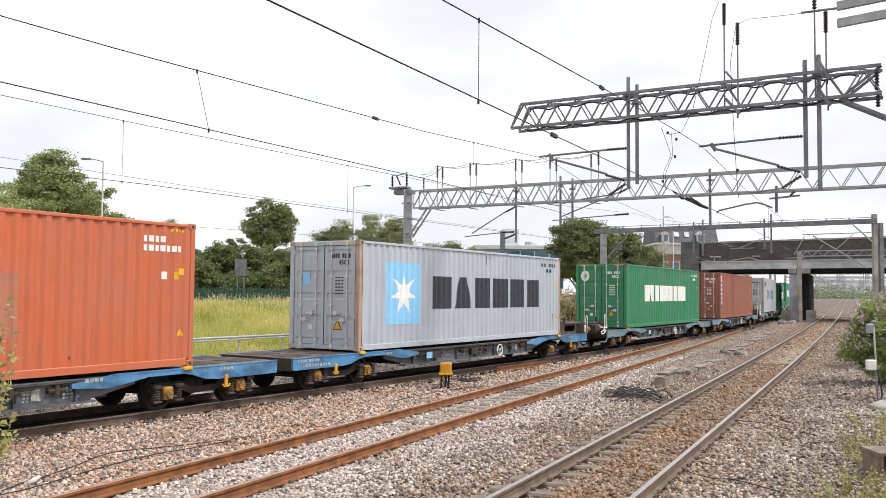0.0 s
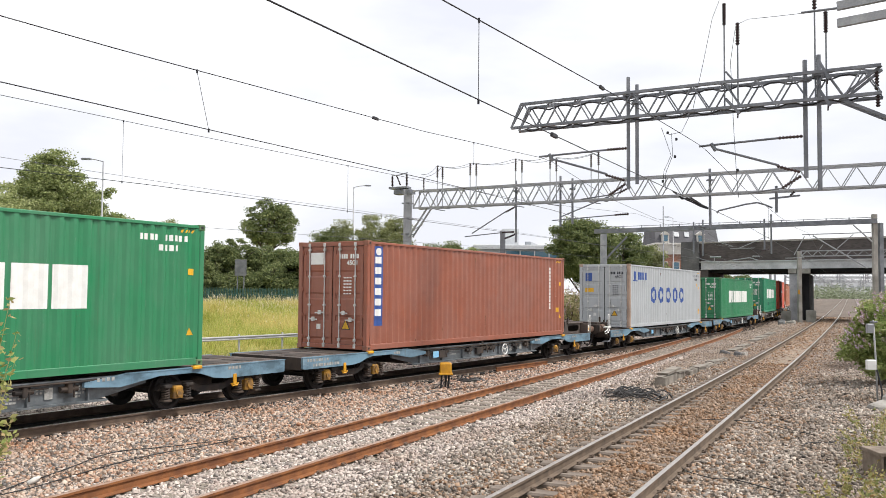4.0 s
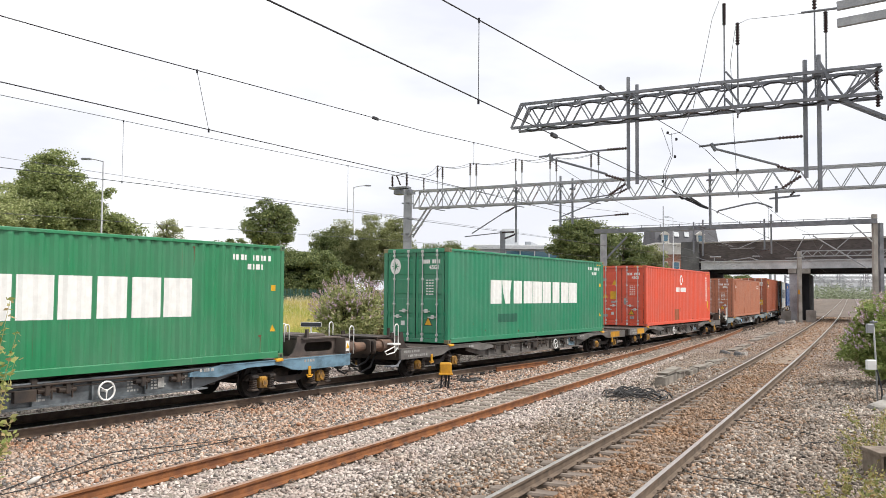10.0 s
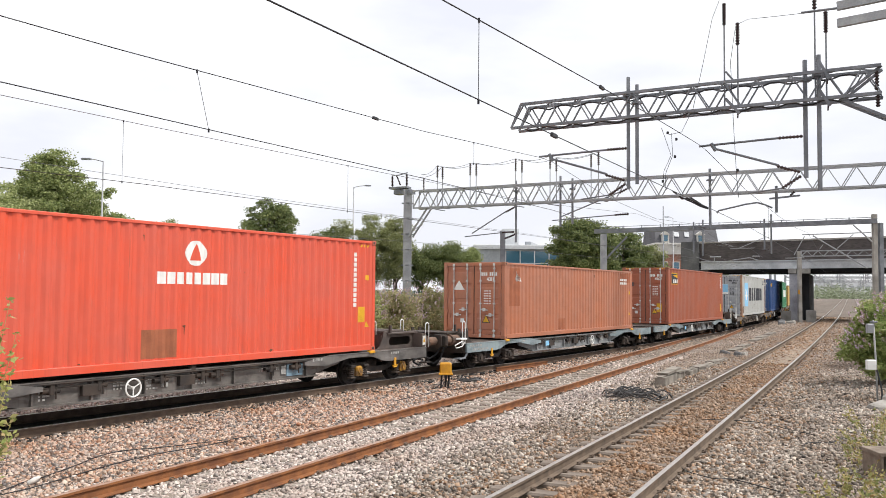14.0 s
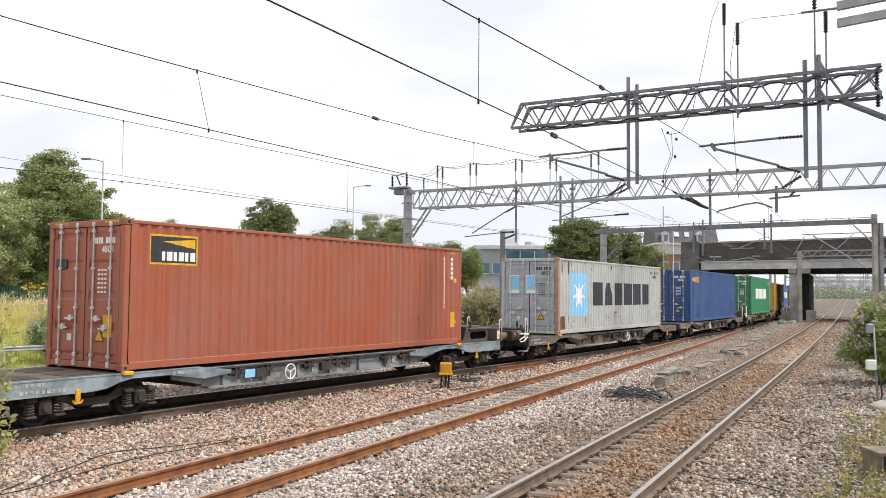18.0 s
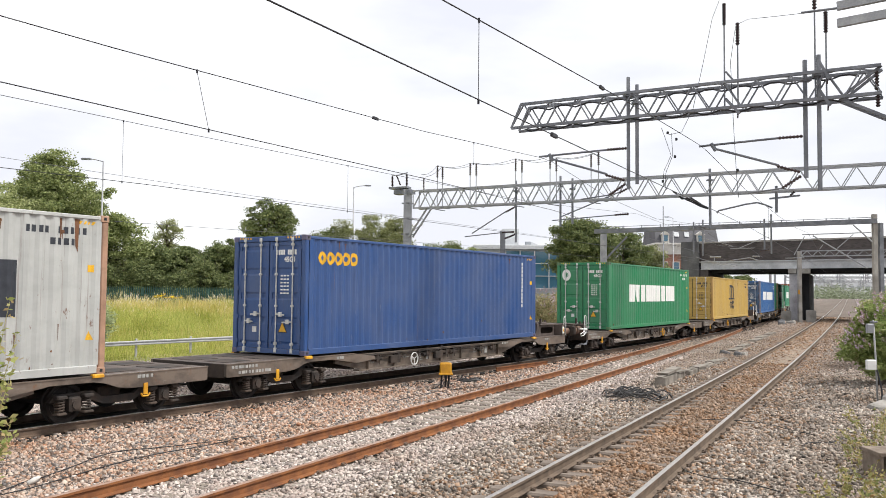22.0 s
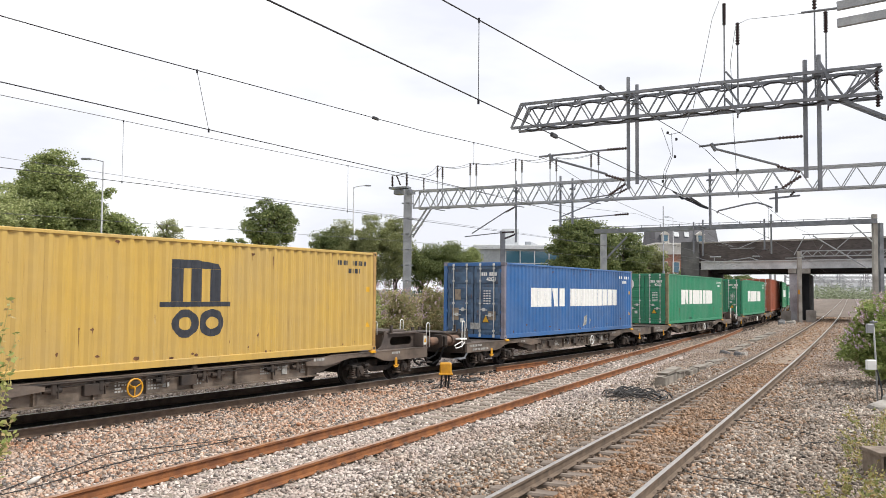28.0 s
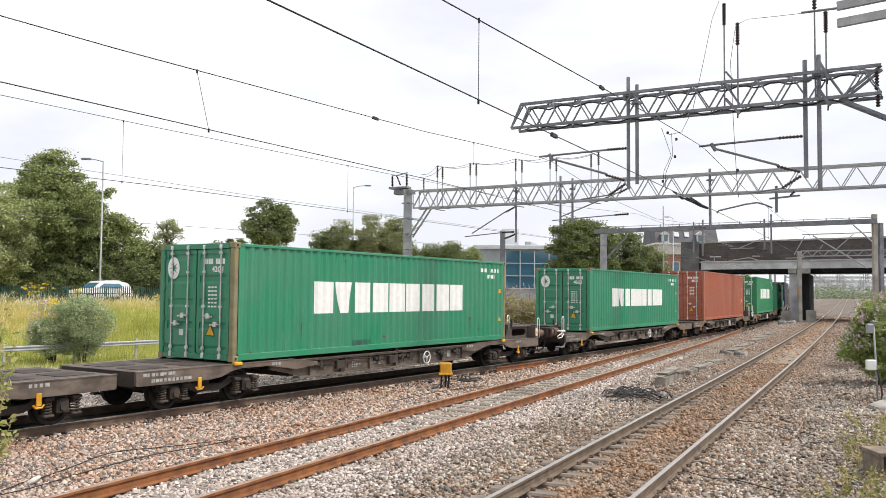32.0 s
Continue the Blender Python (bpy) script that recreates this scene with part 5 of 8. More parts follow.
def dress(c, H, style, k):
    """Painted emblems and lettering blocks on the near side and the doors."""
    def side(name, polys, m, label=""):
        if name in ("repaint_patch", "notice", "scrape") and len(polys) > 1:
            return [decal(name, [p], M[m], c, label) for p in polys]
        return tagged(decal(name, polys, M[m], c, label, 0.0055 if name == "stencil" else 0.003), kind="stuff" if name == "stencil" else "")

    def letters(blocks, m, label="", lift=0.003):
        for b in blocks:
            decal("lettering_block", b, M[m], c, label, lift)

    if style in ("green", "teal"):
        z = 1.00 if H < 2.7 else 1.19
        letters(word_blocks(2.6, 9.5, z, z + 0.78, 9, 0.12, {1: -0.26}), "white", "large white block lettering")
        rr = Geo().prism([(WID - 0.45 + 0.20 * math.cos(a), H - 0.55 + 0.25 * math.sin(a)) for a in [2 * math.pi * i / 24 for i in range(24)]], "x", 0.022, 0.026)
        e = part("emblem", rr, M["white"], c, "round white emblem on the door")
        part("emblem_star", Geo().prism([(WID - 0.45 + x, H - 0.55 + z) for x, z in star(0, 0, 0.15, 0.05, 8)], "x", 0.019, 0.023), M["box_green"], e)
        if style == "teal":
            side("repaint_patch", [rect(3.1, 4.45, 0.57, 0.85)], "patch_green", "dark green repainted patch")
        if k == 15:
            side("scrape", [rect(4.1, 4.9, 0.12, 0.3)], "patch_green")
    elif style == "star":
        side("emblem_square", [rect(1.2, 2.85, 0.66, 2.36)], "skyblue", "pale blue square")
        decal("emblem_star", [star(2.02, 1.52, 0.66, 0.24)], M["white"], c, "white seven-pointed star", 0.006)
        letters(word_blocks(3.4, 10.55, 1.06, 2.02, 6, 0.17, {1: 0.28}), "ink", "large dark block lettering")
        part("emblem", Geo().box(0.02, 0.027, WID - 0.72, WID - 0.48, H - 1.18, H - 0.84), M["skyblue"], c)
        if k == 10:
            for y in (WID - 0.78, WID - 1.5):
                pn = part("placard", Geo().box(0.018, 0.026, y, y + 0.42, H - 1.36, H - 0.66), M["white"], c, "white placard with a faded blue field on the door")
                part("placard_field", Geo().box(0.014, 0.0175, y + 0.02, y + 0.40, H - 1.22, H - 0.68), M["skyblue"], pn)
    elif style == "strip":
        side("blue_strip", [rect(0.3, 0.72, 0.64, 2.76)], "royal", "blue vertical strip")
        letters([[rect(0.38, 0.64, 2.30 - 0.28 * i, 2.48 - 0.28 * i)] for i in range(6)] + [[disc(0.51, 2.62, 0.1)]], "white", "", 0.006)
        side("stencil", [rect(10.95, 11.05, 2.4 - 0.13 * i, 2.5 - 0.13 * i) for i in range(12)] + [rect(11.45, 11.53, 1.9 - 0.13 * i, 2.0 - 0.13 * i) for i in range(5)], "white", "vertical row of white code marks")
        side("notice", [rect(11.5, 11.7, 0.85, 1.02)], "sticker")
        part("notice", Geo().box(0.018, 0.026, WID - 0.9, WID - 0.45, H - 0.62, H - 0.3), M["white"], c, "white label on the door")
    elif style == "ring":
        for i, x in enumerate(np.linspace(3.1, 7.95, 5)):
            ring = disc(x + 0.42, 1.5, 0.42, 18, 0.4)
            inner = disc(x + 0.42, 1.5, 0.24, 18, 0.2)
            side("lettering_ring", [[ring[j], ring[(j + 1) % 18], inner[(j + 1) % 18], inner[j]] for j in range(18)], "royal", "large dark blue ring-shaped lettering")
        side("emblem", [disc(0.75, 2.38, 0.2), rect(1.25, 1.5, 2.2, 2.55), rect(1.56, 1.8, 2.2, 2.55), rect(1.86, 2.12, 2.2, 2.55), rect(2.18, 2.45, 2.2, 2.55), rect(0.48, 1.1, 2.12, 2.17)], "royal", "small blue emblem and characters")
        side("notice", [rect(11.62, 11.85, 0.45, 0.75), rect(11.35, 11.55, 2.0, 2.15)], "sticker")
        part("notice", Geo().box(0.018, 0.026, WID - 0.62, WID - 0.3, H - 0.78, H - 0.4), M["royal"], c)
        part("notice", Geo().box(0.018, 0.026, WID - 0.7, WID - 0.28, H - 1.28, H - 1.1), M["sticker"], c)
    elif style == "red":
        side("emblem", [disc(6.07, 2.3, 0.29, 20, 0.26)], "white", "white round emblem")
        decal("emblem_sail", [[(5.92, 2.15), (6.22, 2.15), (6.07, 2.5)]], M["box_red"], c, "", 0.006)
        letters(word_blocks(5.1, 6.95, 1.66, 1.9, 8, 0.2), "white", "white block lettering")
        side("repaint_patch", [rect(4.75, 5.62, 0.2, 0.76)], "patch_red", "brown repainted patch")
        side("stencil", [rect(11.3, 11.38, 2.45 - 0.13 * i, 2.55 - 0.13 * i) for i in range(11)], "white")
        side("notice", [rect(11.45, 11.75, 0.75, 1.15)], "sticker", "yellow notice")
        part("notice", Geo().box(0.018, 0.026, WID - 0.95, WID - 0.65, H - 1.62, H - 1.25), M["sticker"], c)
        for y, z in ((WID - 0.98, H - 0.92), (WID - 0.52, H - 1.56)):
            part("hazard_sticker", Geo().prism([(y, z), (y + 0.24, z), (y + 0.12, z + 0.24)], "x", 0.018, 0.026), M["sticker"], c, "yellow triangular hazard sticker")
        for y, z, a, b in ((WID - 0.45, H - 0.74, 0.16, 0.14), (WID - 0.50, 0.42, 0.26, 0.12), (WID - 0.98, H - 1.80, 0.30, 0.09), (1.0, 1.02, 0.12, 0.32), (0.62, 0.34, 0.2, 0.12)):
            part("notice", Geo().box(0.019, 0.026, y, y + a, z, z + b), M["offwhite"], c, "small pale notice on the door")
    elif style == "tan":
        side("emblem", [[(0.75, 1.95), (1.3, 1.95), (0.85, 2.3)]], "white", "small white sail emblem")
        part("emblem", Geo().prism([(WID - 0.85, H - 0.95), (WID - 0.4, H - 0.95), (WID - 0.62, H - 0.62)], "x", 0.018, 0.024), M["white"], c)
        side("repaint_patch", [rect(10.6, 11.9, 2.05, 2.45), rect(0.4, 1.1, 1.1, 2.4), rect(4.3, 4.9, 0.2, 0.6)], "patch_red", "darker repainted patches")
        side("stencil", [rect(10.75 + 0.12 * i, 10.84 + 0.12 * i, 2.12 + 0.0 * i, 2.22) for i in range(7)] + [rect(10.75 + 0.12 * i, 10.84 + 0.12 * i, 1.97, 2.07) for i in range(6)], "white")
    elif style == "panel":
        side("emblem_panel", [rect(0.58, 1.8, 2.04, 2.64)], "sticker", "black panel with yellow rays and border")
        decal("emblem_panel_field", [rect(0.62, 1.76, 2.08, 2.60)], M["ink"], c, "", 0.006)
        decal("emblem_rays", [[(0.9, 2.5), (1.7, 2.38), (1.7, 2.57)]], M["sticker"], c, "", 0.009)
        letters(word_blocks(0.85, 1.72, 2.12, 2.3, 6, 0.25), "white", "", 0.009)
        part("notice", Geo().box(0.018, 0.026, 0.36, 0.62, 0.62, 1.05), M["sticker"], c, "yellow caution notice on the door")
        part("emblem", Geo().box(0.018, 0.026, WID - 0.6, WID - 0.25, H - 0.95, H - 0.75), M["ink"], c)
        side("stencil", [rect(11.2, 11.28, 2.5 - 0.13 * i, 2.6 - 0.13 * i) for i in range(12)] + [rect(11.6, 11.68, 2.5 - 0.14 * i, 2.6 - 0.14 * i) for i in range(5)], "white", "vertical row of white code marks")
        side("notice", [rect(11.6, 11.85, 0.5, 0.95)], "sticker")
    elif style == "navy":
        for i, x in enumerate(np.linspace(0.5, 1.72, 5)):
            ring = disc(x + 0.13, 2.36, 0.15, 14, 0.17)
            inner = disc(x + 0.13, 2.36, 0.065, 14, 0.07)
            side("lettering_ring", [[ring[j], ring[(j + 1) % 14], inner[(j + 1) % 14], inner[j]] for j in range(14)], "sticker", "yellow rounded lettering")
        side("stencil", [rect(11.1, 11.18, 2.5 - 0.13 * i, 2.6 - 0.13 * i) for i in range(12)], "white")
    elif style == "yellow":
        a, b = 5.16, 6.99
        side("emblem", [rect(a + 0.28, a + 0.58, 1.305, 1.98), rect(a + 0.78, a + 1.06, 1.305, 1.98), rect(a + 1.26, b - 0.28, 1.305, 1.98), [(a + 0.28, 1.985), (b - 0.28, 1.985), (b - 0.36, 2.1), (a + 0.9, 2.16), (a + 0.28, 2.16)], rect(a, b, 1.20, 1.30)], "ink", "black arched emblem")
        for x in (a + 0.32, a + 1.02):
            ring = disc(x + 0.32, 0.86, 0.34, 18, 0.29)
            inner = disc(x + 0.32, 0.86, 0.17, 18, 0.13)
            side("lettering_ring", [[ring[j], ring[(j + 1) % 18], inner[(j + 1) % 18], inner[j]] for j in range(18)], "ink", "black rounded lettering")
        side("stencil", [rect(0.6, 0.74, 2.4 - 0.14 * i, 2.5 - 0.14 * i) for i in range(13)] + [rect(0.88, 0.98, 2.3 - 0.14 * i, 2.38 - 0.14 * i) for i in range(10)], "ink", "vertical rows of black marks")
        part("emblem", Geo().box(0.018, 0.026, WID - 0.55, WID - 0.25, H - 0.62, H - 0.45).box(0.018, 0.026, WID - 0.52, WID - 0.28, H - 0.8, H - 0.66), M["ink"], c)
    elif style == "blue":
        letters(word_blocks(1.95, 4.95, 1.06, 1.74, 5, 0.14, {3: -0.2}) + word_blocks(5.4, 10.3, 1.06, 1.74, 9, 0.14), "white", "large white block lettering")
        side("scrape", [[(6.6, 0.25), (6.9, 0.3), (7.1, 0.75), (6.7, 0.6)], [(7.3, 0.2), (7.45, 0.5), (7.35, 0.55)]], "offwhite", "chalky scrape")
        for y, z, a, b in ((0.36, 0.62, 0.30, 0.30), (WID - 0.62, 0.60, 0.26, 0.42), (1.0, 0.30, 0.34, 0.22), (WID - 0.70, 1.30, 0.24, 0.36)):
            part("worn_notice", Geo().box(0.019, 0.026, y, y + a, z, z + b), M["offwhite" if y == 1.0 else "tan_paper"], c, "scuffed remains of a notice on the door")
    elif style == "orange":
        side("stencil", [rect(10.9 + 0.14 * i, 11.0 + 0.14 * i, 2.48, 2.6) for i in range(4)] + [rect(10.9 + 0.14 * i, 11.0 + 0.14 * i, 2.3, 2.42) for i in range(7)], "white")
        side("notice", [rect(11.35, 11.5, 1.75, 1.9)], "white")
        side("notice", [rect(11.65, 11.8, 1.75, 1.9)], "sticker")
        side("repaint_patch", [rect(7.6, 8.4, 0.7, 1.8)], "box_tan", "faded patch")
    elif style == "brown":
        side("stencil", [rect(0.9, 1.0, 2.3 - 0.14 * i, 2.4 - 0.14 * i) for i in range(7)], "white")
        side("notice", [rect(11.6, 11.8, 1.0, 1.25)], "sticker")
    chips = {10: 46, 4: 5, 8: 10, 13: 22, 14: 26, 15: 9, 1: 10, 11: 8, 3: 10}.get(k, 4)
    rng = random.Random(500 + k)
    polys = []
    for _ in range(chips):
        x, high_up = rng.uniform(0.3, 11.7), rng.random() < 0.25
        z = H - rng.uniform(0.1, 0.35) if high_up else 0.175 + rng.random() ** 3 * 0.75
        rx, rz = rng.uniform(0.012, 0.06), rng.uniform(0.012, 0.05)
        polys.append([(x + rx * rng.uniform(0.5, 1.2) * math.cos(a), z + rz * rng.uniform(0.5, 1.2) * math.sin(a)) for a in [2 * math.pi * q / 9 for q in range(9)]])
        drop = rng.uniform(0.05, 0.4) if z > 0.5 else 0.0
        if drop:
            polys.append([(x - 0.010, z), (x + 0.012, z), (x + 0.004, z - drop), (x - 0.002, z - drop)])
    if k == 10:
        polys.append([(0.19, 0.17), (0.72, 0.17), (0.70, 0.66), (0.30, 0.69), (0.20, 0.62)])
        polys += [[(x, 2.79), (x + w, 2.79), (x + w * 0.8, 2.79 - d), (x + w * 0.3, 2.79 - d * 0.8)] for x, w, d in ((0.3, 0.16, 0.45), (0.6, 0.1, 0.3), (0.95, 0.12, 0.55), (11.5, 0.1, 0.6), (11.2, 0.06, 0.4))]
    tagged(decal("rust_stain", polys, M["rust"], c, "flaking rust spots and runs", 0.0045), kind="stuff")
    if style in ("star", "navy", "panel", "red", "green") and H > 2.7:
        hz = Geo()
        for i in range(5):
            hz.box(-0.003, 0.004, 0.2 + 0.09 * i, 0.245 + 0.09 * i, H - 0.075, H - 0.03)
            hz.box(-0.003, 0.004, WID - 0.62 + 0.09 * i, WID - 0.575 + 0.09 * i, H - 0.075, H - 0.03)
        part("height_marking", hz, M["sticker"], c, "yellow and black height stripes")


# ---------------------------------------------------------------- wagons
WAGON_PAINT = {"blue": paint("wagon_blue", (0.065, 0.24, 0.47), 0.9, (0.13, 0.085, 0.06), grime=0.8), "sky": paint("wagon_dirty_blue", (0.15, 0.28, 0.38), 1.0, (0.16, 0.12, 0.09), grime=0.8), "fade": paint("wagon_faded_blue", (0.26, 0.33, 0.36), 1.0, (0.16, 0.10, 0.06), grime=0.8),
               "grey": paint("wagon_grey", (0.15, 0.14, 0.132), 1.3, (0.10, 0.065, 0.045), grime=0.8), "umber": paint("wagon_umber", (0.15, 0.112, 0.085), 1.5, (0.17, 0.085, 0.045), grime=0.8)}
WAGON_FRAME = {"sky": paint("frame_blue_slate", (0.13, 0.15, 0.165), 1.1, (0.075, 0.06, 0.05), grime=0.9), "blue": paint("frame_slate", (0.11, 0.13, 0.15), 1.1, (0.075, 0.06, 0.05), grime=0.9),
               "fade": paint("frame_pale_slate", (0.25, 0.265, 0.275), 1.1, (0.11, 0.09, 0.075), grime=0.8), "grey": paint("frame_grey_brown", (0.15, 0.135, 0.122), 1.2, (0.07, 0.05, 0.04), grime=0.9),
               "umber": paint("frame_umber", (0.155, 0.118, 0.088), 1.3, (0.11, 0.062, 0.04), grime=0.9)}
CY = WID / 2
WHEELS = []


def hoop(x, y, z0, z1, w=0.17, along="x"):
    """A white bent-tube handrail."""
    P = []
    for a in range(0, 181, 30):
        d = -w / 2 * math.cos(radians(a))
        P.append((d, z1 - w / 2 + w / 2 * math.sin(radians(a))))
    P = [(-w / 2, z0)] + P + [(w / 2, z0)]
    return Geo().tube([(x + d, y, z) if along == "x" else (x, y + d, z) for d, z in P], 0.016, 6)


def bogie_parts(w, x, key):
    """A two-axle bogie at x."""
    b = part("bogie", shared("bolster", lambda: Geo().bevel_box(-0.25, 0.25, 0.45, WID - 0.45, 0.36, 0.6, 0.04).bevel_box(-1.3, 1.3, CY - 0.2, CY + 0.2, 0.42, 0.55, 0.03).mesh("bogie", M["underframe"])), None, w, "two-axle bogie caked in brown grime")
    b.location.x = x

    def frame_side(y):
        o = [(-1.42, 0.42), (-1.3, 0.55), (-0.55, 0.57), (-0.35, 0.44), (0.35, 0.44), (0.55, 0.57), (1.3, 0.55), (1.42, 0.42), (1.25, 0.40), (0.62, 0.42), (0.3, 0.30), (-0.3, 0.30), (-0.62, 0.42), (-1.25, 0.40)]
        return Geo().prism(o, "y", y - 0.05, y + 0.05)
    for y in (0.26, WID - 0.26):
        part("side_frame", shared(("sf", y), lambda: frame_side(y).mesh("side_frame", M["underframe"])), None, b)
    def wheelset():
        g = Geo().tube([(0, 0.3 - CY, 0), (0, WID - 0.3 - CY, 0)], 0.08, 10)
        prof = [(0.05, 0.0), (0.13, 0.0), (0.14, 0.03), (0.27, 0.045), (0.30, 0.0), (0.365, 0.0), (0.36, 0.10), (0.392, 0.105), (0.392, 0.135), (0.30, 0.135), (0.26, 0.09), (0.05, 0.12)]
        n, m = 28, len(prof)
        for y, s in ((0.42 - CY, 1), (WID - 0.42 - CY, -1)):
            b0 = len(g.v)
            for i in range(n):
                a = 2 * math.pi * i / n
                g.v += [(r * math.cos(a), y + s * d, r * math.sin(a)) for r, d in prof]
            for i in range(n):
                for k in range(m - 1):
                    j = (i + 1) % n
                    g.f.append((b0 + i * m + k, b0 + i * m + k + 1, b0 + j * m + k + 1, b0 + j * m + k))
            for q in range(3):
                a = 2 * math.pi * q / 3
                g.box(0.17, 0.24, min(y, y - s * 0.02), max(y, y - s * 0.02) + 0.02, -0.03, 0.03, Matrix.Rotation(a, 4, "Y"))
        return g
    for dx in (-0.98, 0.98):
        ws = part("wheelset", shared("wheelset", lambda: wheelset().mesh("wheelset", M["wheel"])), None, b, "brown steel wheels on their axle")
        WHEELS.append((ws, dx))
        ws.location = (dx, CY, 0.365)
        for y, s in ((0.42, 1), (WID - 0.42, -1)):
            yb = 0.16 if y < 1 else WID - 0.16
            boxm = "ochre" if key in ("blue", "sky", "grey") else "underframe"
            part("axle_box", shared(("abox", dx, y, boxm), lambda: Geo().bevel_box(dx - 0.12, dx + 0.12, yb - 0.09, yb + 0.09, 0.25, 0.5, 0.035).tube([(dx, yb - s * 0.08, 0.365), (dx, yb - s * 0.12, 0.365)], 0.085, 12).mesh("axle_box", M[boxm])), None, b)
            for d in (-0.27, 0.27):
                def spring():
                    g = Geo()
                    pts = [(dx + d + 0.075 * math.cos(a), yb + 0.075 * math.sin(a), 0.24 + 0.24 * a / 31.4) for a in np.linspace(0, 31.4, 41)]
                    g.tube(pts, 0.018, 5)
                    return g.bevel_box(dx + d - 0.1, dx + d + 0.1, yb - 0.1, yb + 0.1, 0.2, 0.24, 0.02).bevel_box(dx + d - 0.1, dx + d + 0.1, yb - 0.1, yb + 0.1, 0.48, 0.54, 0.02)
                part("spring", shared(("spring", dx, d, y), lambda: spring().mesh("spring", M["underframe"])), None, b)
    return b


def wagon(key, rear, k):
    """Half of a twin flat wagon; rear halves carry the raised end frame, front halves the buffers at their free end."""
    names = {"blue": "blue", "sky": "dirty pale blue", "fade": "faded grey-blue", "grey": "grimy grey", "umber": "brown weathered"}
    w = thing("flat_wagon", names[key] + " low container wagon on two bogies", "wagon", "wagons of the train")
    PW, FW = WAGON_PAINT[key], WAGON_FRAME[key]

    def sh(nm, kk, make, m, lab=""):
        return part(nm, shared((kk, key if m in (PW, FW) else ""), lambda: make().mesh(nm, m)), None, w, lab)

    for side_y in (0, 1):
        y0, y1 = (-0.01, 0.05) if side_y == 0 else (WID - 0.05, WID + 0.01)
        for e in (0, 1):
            def sole():
                o = [(-2.45, 0.585), (-2.40, 0.565), (-0.62, 0.565), (-0.30, 0.60), (0.0, 0.70), (0.25, 0.74), (1.1, 0.74), (1.35, 0.70), (2.0, 0.60), (2.75, 0.66), (2.75, 0.74), (1.9, 0.845), (-2.45, 0.845)]
                if e:
                    o = [(LEN - x, z) for x, z in o]
                g = Geo().prism(o, "y", y0, y1)
                a, b = (-2.46, 1.9) if e == 0 else (LEN - 1.9, LEN + 2.46)
                return g.box(a, b, min(y0, y1) - 0.012 if side_y == 0 else y0, y1 if side_y == 0 else y1 + 0.012, 0.835, 0.855)
            sh("solebar", ("sole", side_y, e), sole, PW)
        yi = 0.17 if side_y == 0 else WID - 0.17

        def sill():
            o = [(1.3, 0.80), (LEN - 1.3, 0.80), (LEN - 1.3, 0.62), (LEN - 2.4, 0.40), (2.4, 0.40), (1.3, 0.62)]
            g = Geo().prism(o, "y", yi - 0.03, yi + 0.03)
            g.box(2.2, LEN - 2.2, yi - 0.1, yi + 0.1, 0.37, 0.405).box(1.3, LEN - 1.3, yi - 0.12, yi + 0.08, 0.795, 0.82)
            for x in np.linspace(2.6, LEN - 2.6, 7):
                g.box(x - 0.015, x + 0.015, yi - 0.1, yi, 0.405, 0.795)
            return g
        sh("side_sill", ("sill", side_y), sill, FW)
    sh("brake_pipe", "pipe", lambda: Geo().tube([(1.6, 0.03, 0.77), (LEN - 1.6, 0.03, 0.77)], 0.02, 7).tube([(2.2, 0.06, 0.70), (LEN - 3.4, 0.06, 0.70)], 0.014, 6), M["underframe"], "thin brake pipe along the sill")
    smear = Geo()
    rng = random.Random(900 + k)
    for x in (2.75, 4.25, 5.0, 6.15, 8.05, 8.6, 9.35):
        for q in range(rng.randint(2, 4)):
            for u in range(rng.randint(2, 5)):
                smear.box(x + 0.075 * u, x + 0.075 * u + rng.uniform(0.03, 0.065), 0.132, 0.138, 0.66 - 0.06 * q, 0.695 - 0.06 * q)
    tagged(part("stencil", smear, M["offwhite"], w, "small faded stencilled data on the sill"), kind="stuff")
    sh("centre_sill", "csill", lambda: Geo().box(-2.3, LEN + 2.3, CY - 0.3, CY + 0.3, 0.58, 0.80), M["underframe"])
    for x in np.linspace(2.0, LEN - 2.0, 9):
        sh("cross_member", ("cm", round(float(x), 2)), lambda: Geo().box(x - 0.08, x + 0.08, 0.15, WID - 0.15, 0.43, 0.74), M["underframe"])
    for e in (0, 1):
        def deck():
            a, b = (-2.44, 1.2) if e == 0 else (LEN - 1.2, LEN + 2.44)
            g = Geo().box(a, b, 0.052, WID - 0.052, 0.80, 0.848)
            return g
        dk = sh("deck", ("deck", e), deck, M["deck"], "worn brown steel deck plate")
        for x in (-2.15, -0.95) if e == 0 else (LEN + 0.3, LEN + 1.5):
            for y in (0.35, 1.4):
                part("cover_plate", shared(("cover", x, y), lambda: Geo().bevel_box(x, x + 0.75, y, y + 0.7, 0.848, 0.858, 0.004).mesh("cover_plate", M["underframe"])), None, dk)
        def headstock():
            x = -2.45 if e == 0 else LEN + 2.43
            return Geo().box(x, x + 0.02, 0.052, WID - 0.052, 0.55, 0.845)
        sh("headstock", ("head", e), headstock, M["underframe"])
    for x in (0.02, LEN - 0.28):
        for y in (-0.06, WID - 0.06):
            sh("container_lock", ("spig", x, y), lambda: Geo().bevel_box(x, x + 0.24, y, y + 0.12, 0.82, 0.885, 0.02), M["yellow"], "yellow locking block")
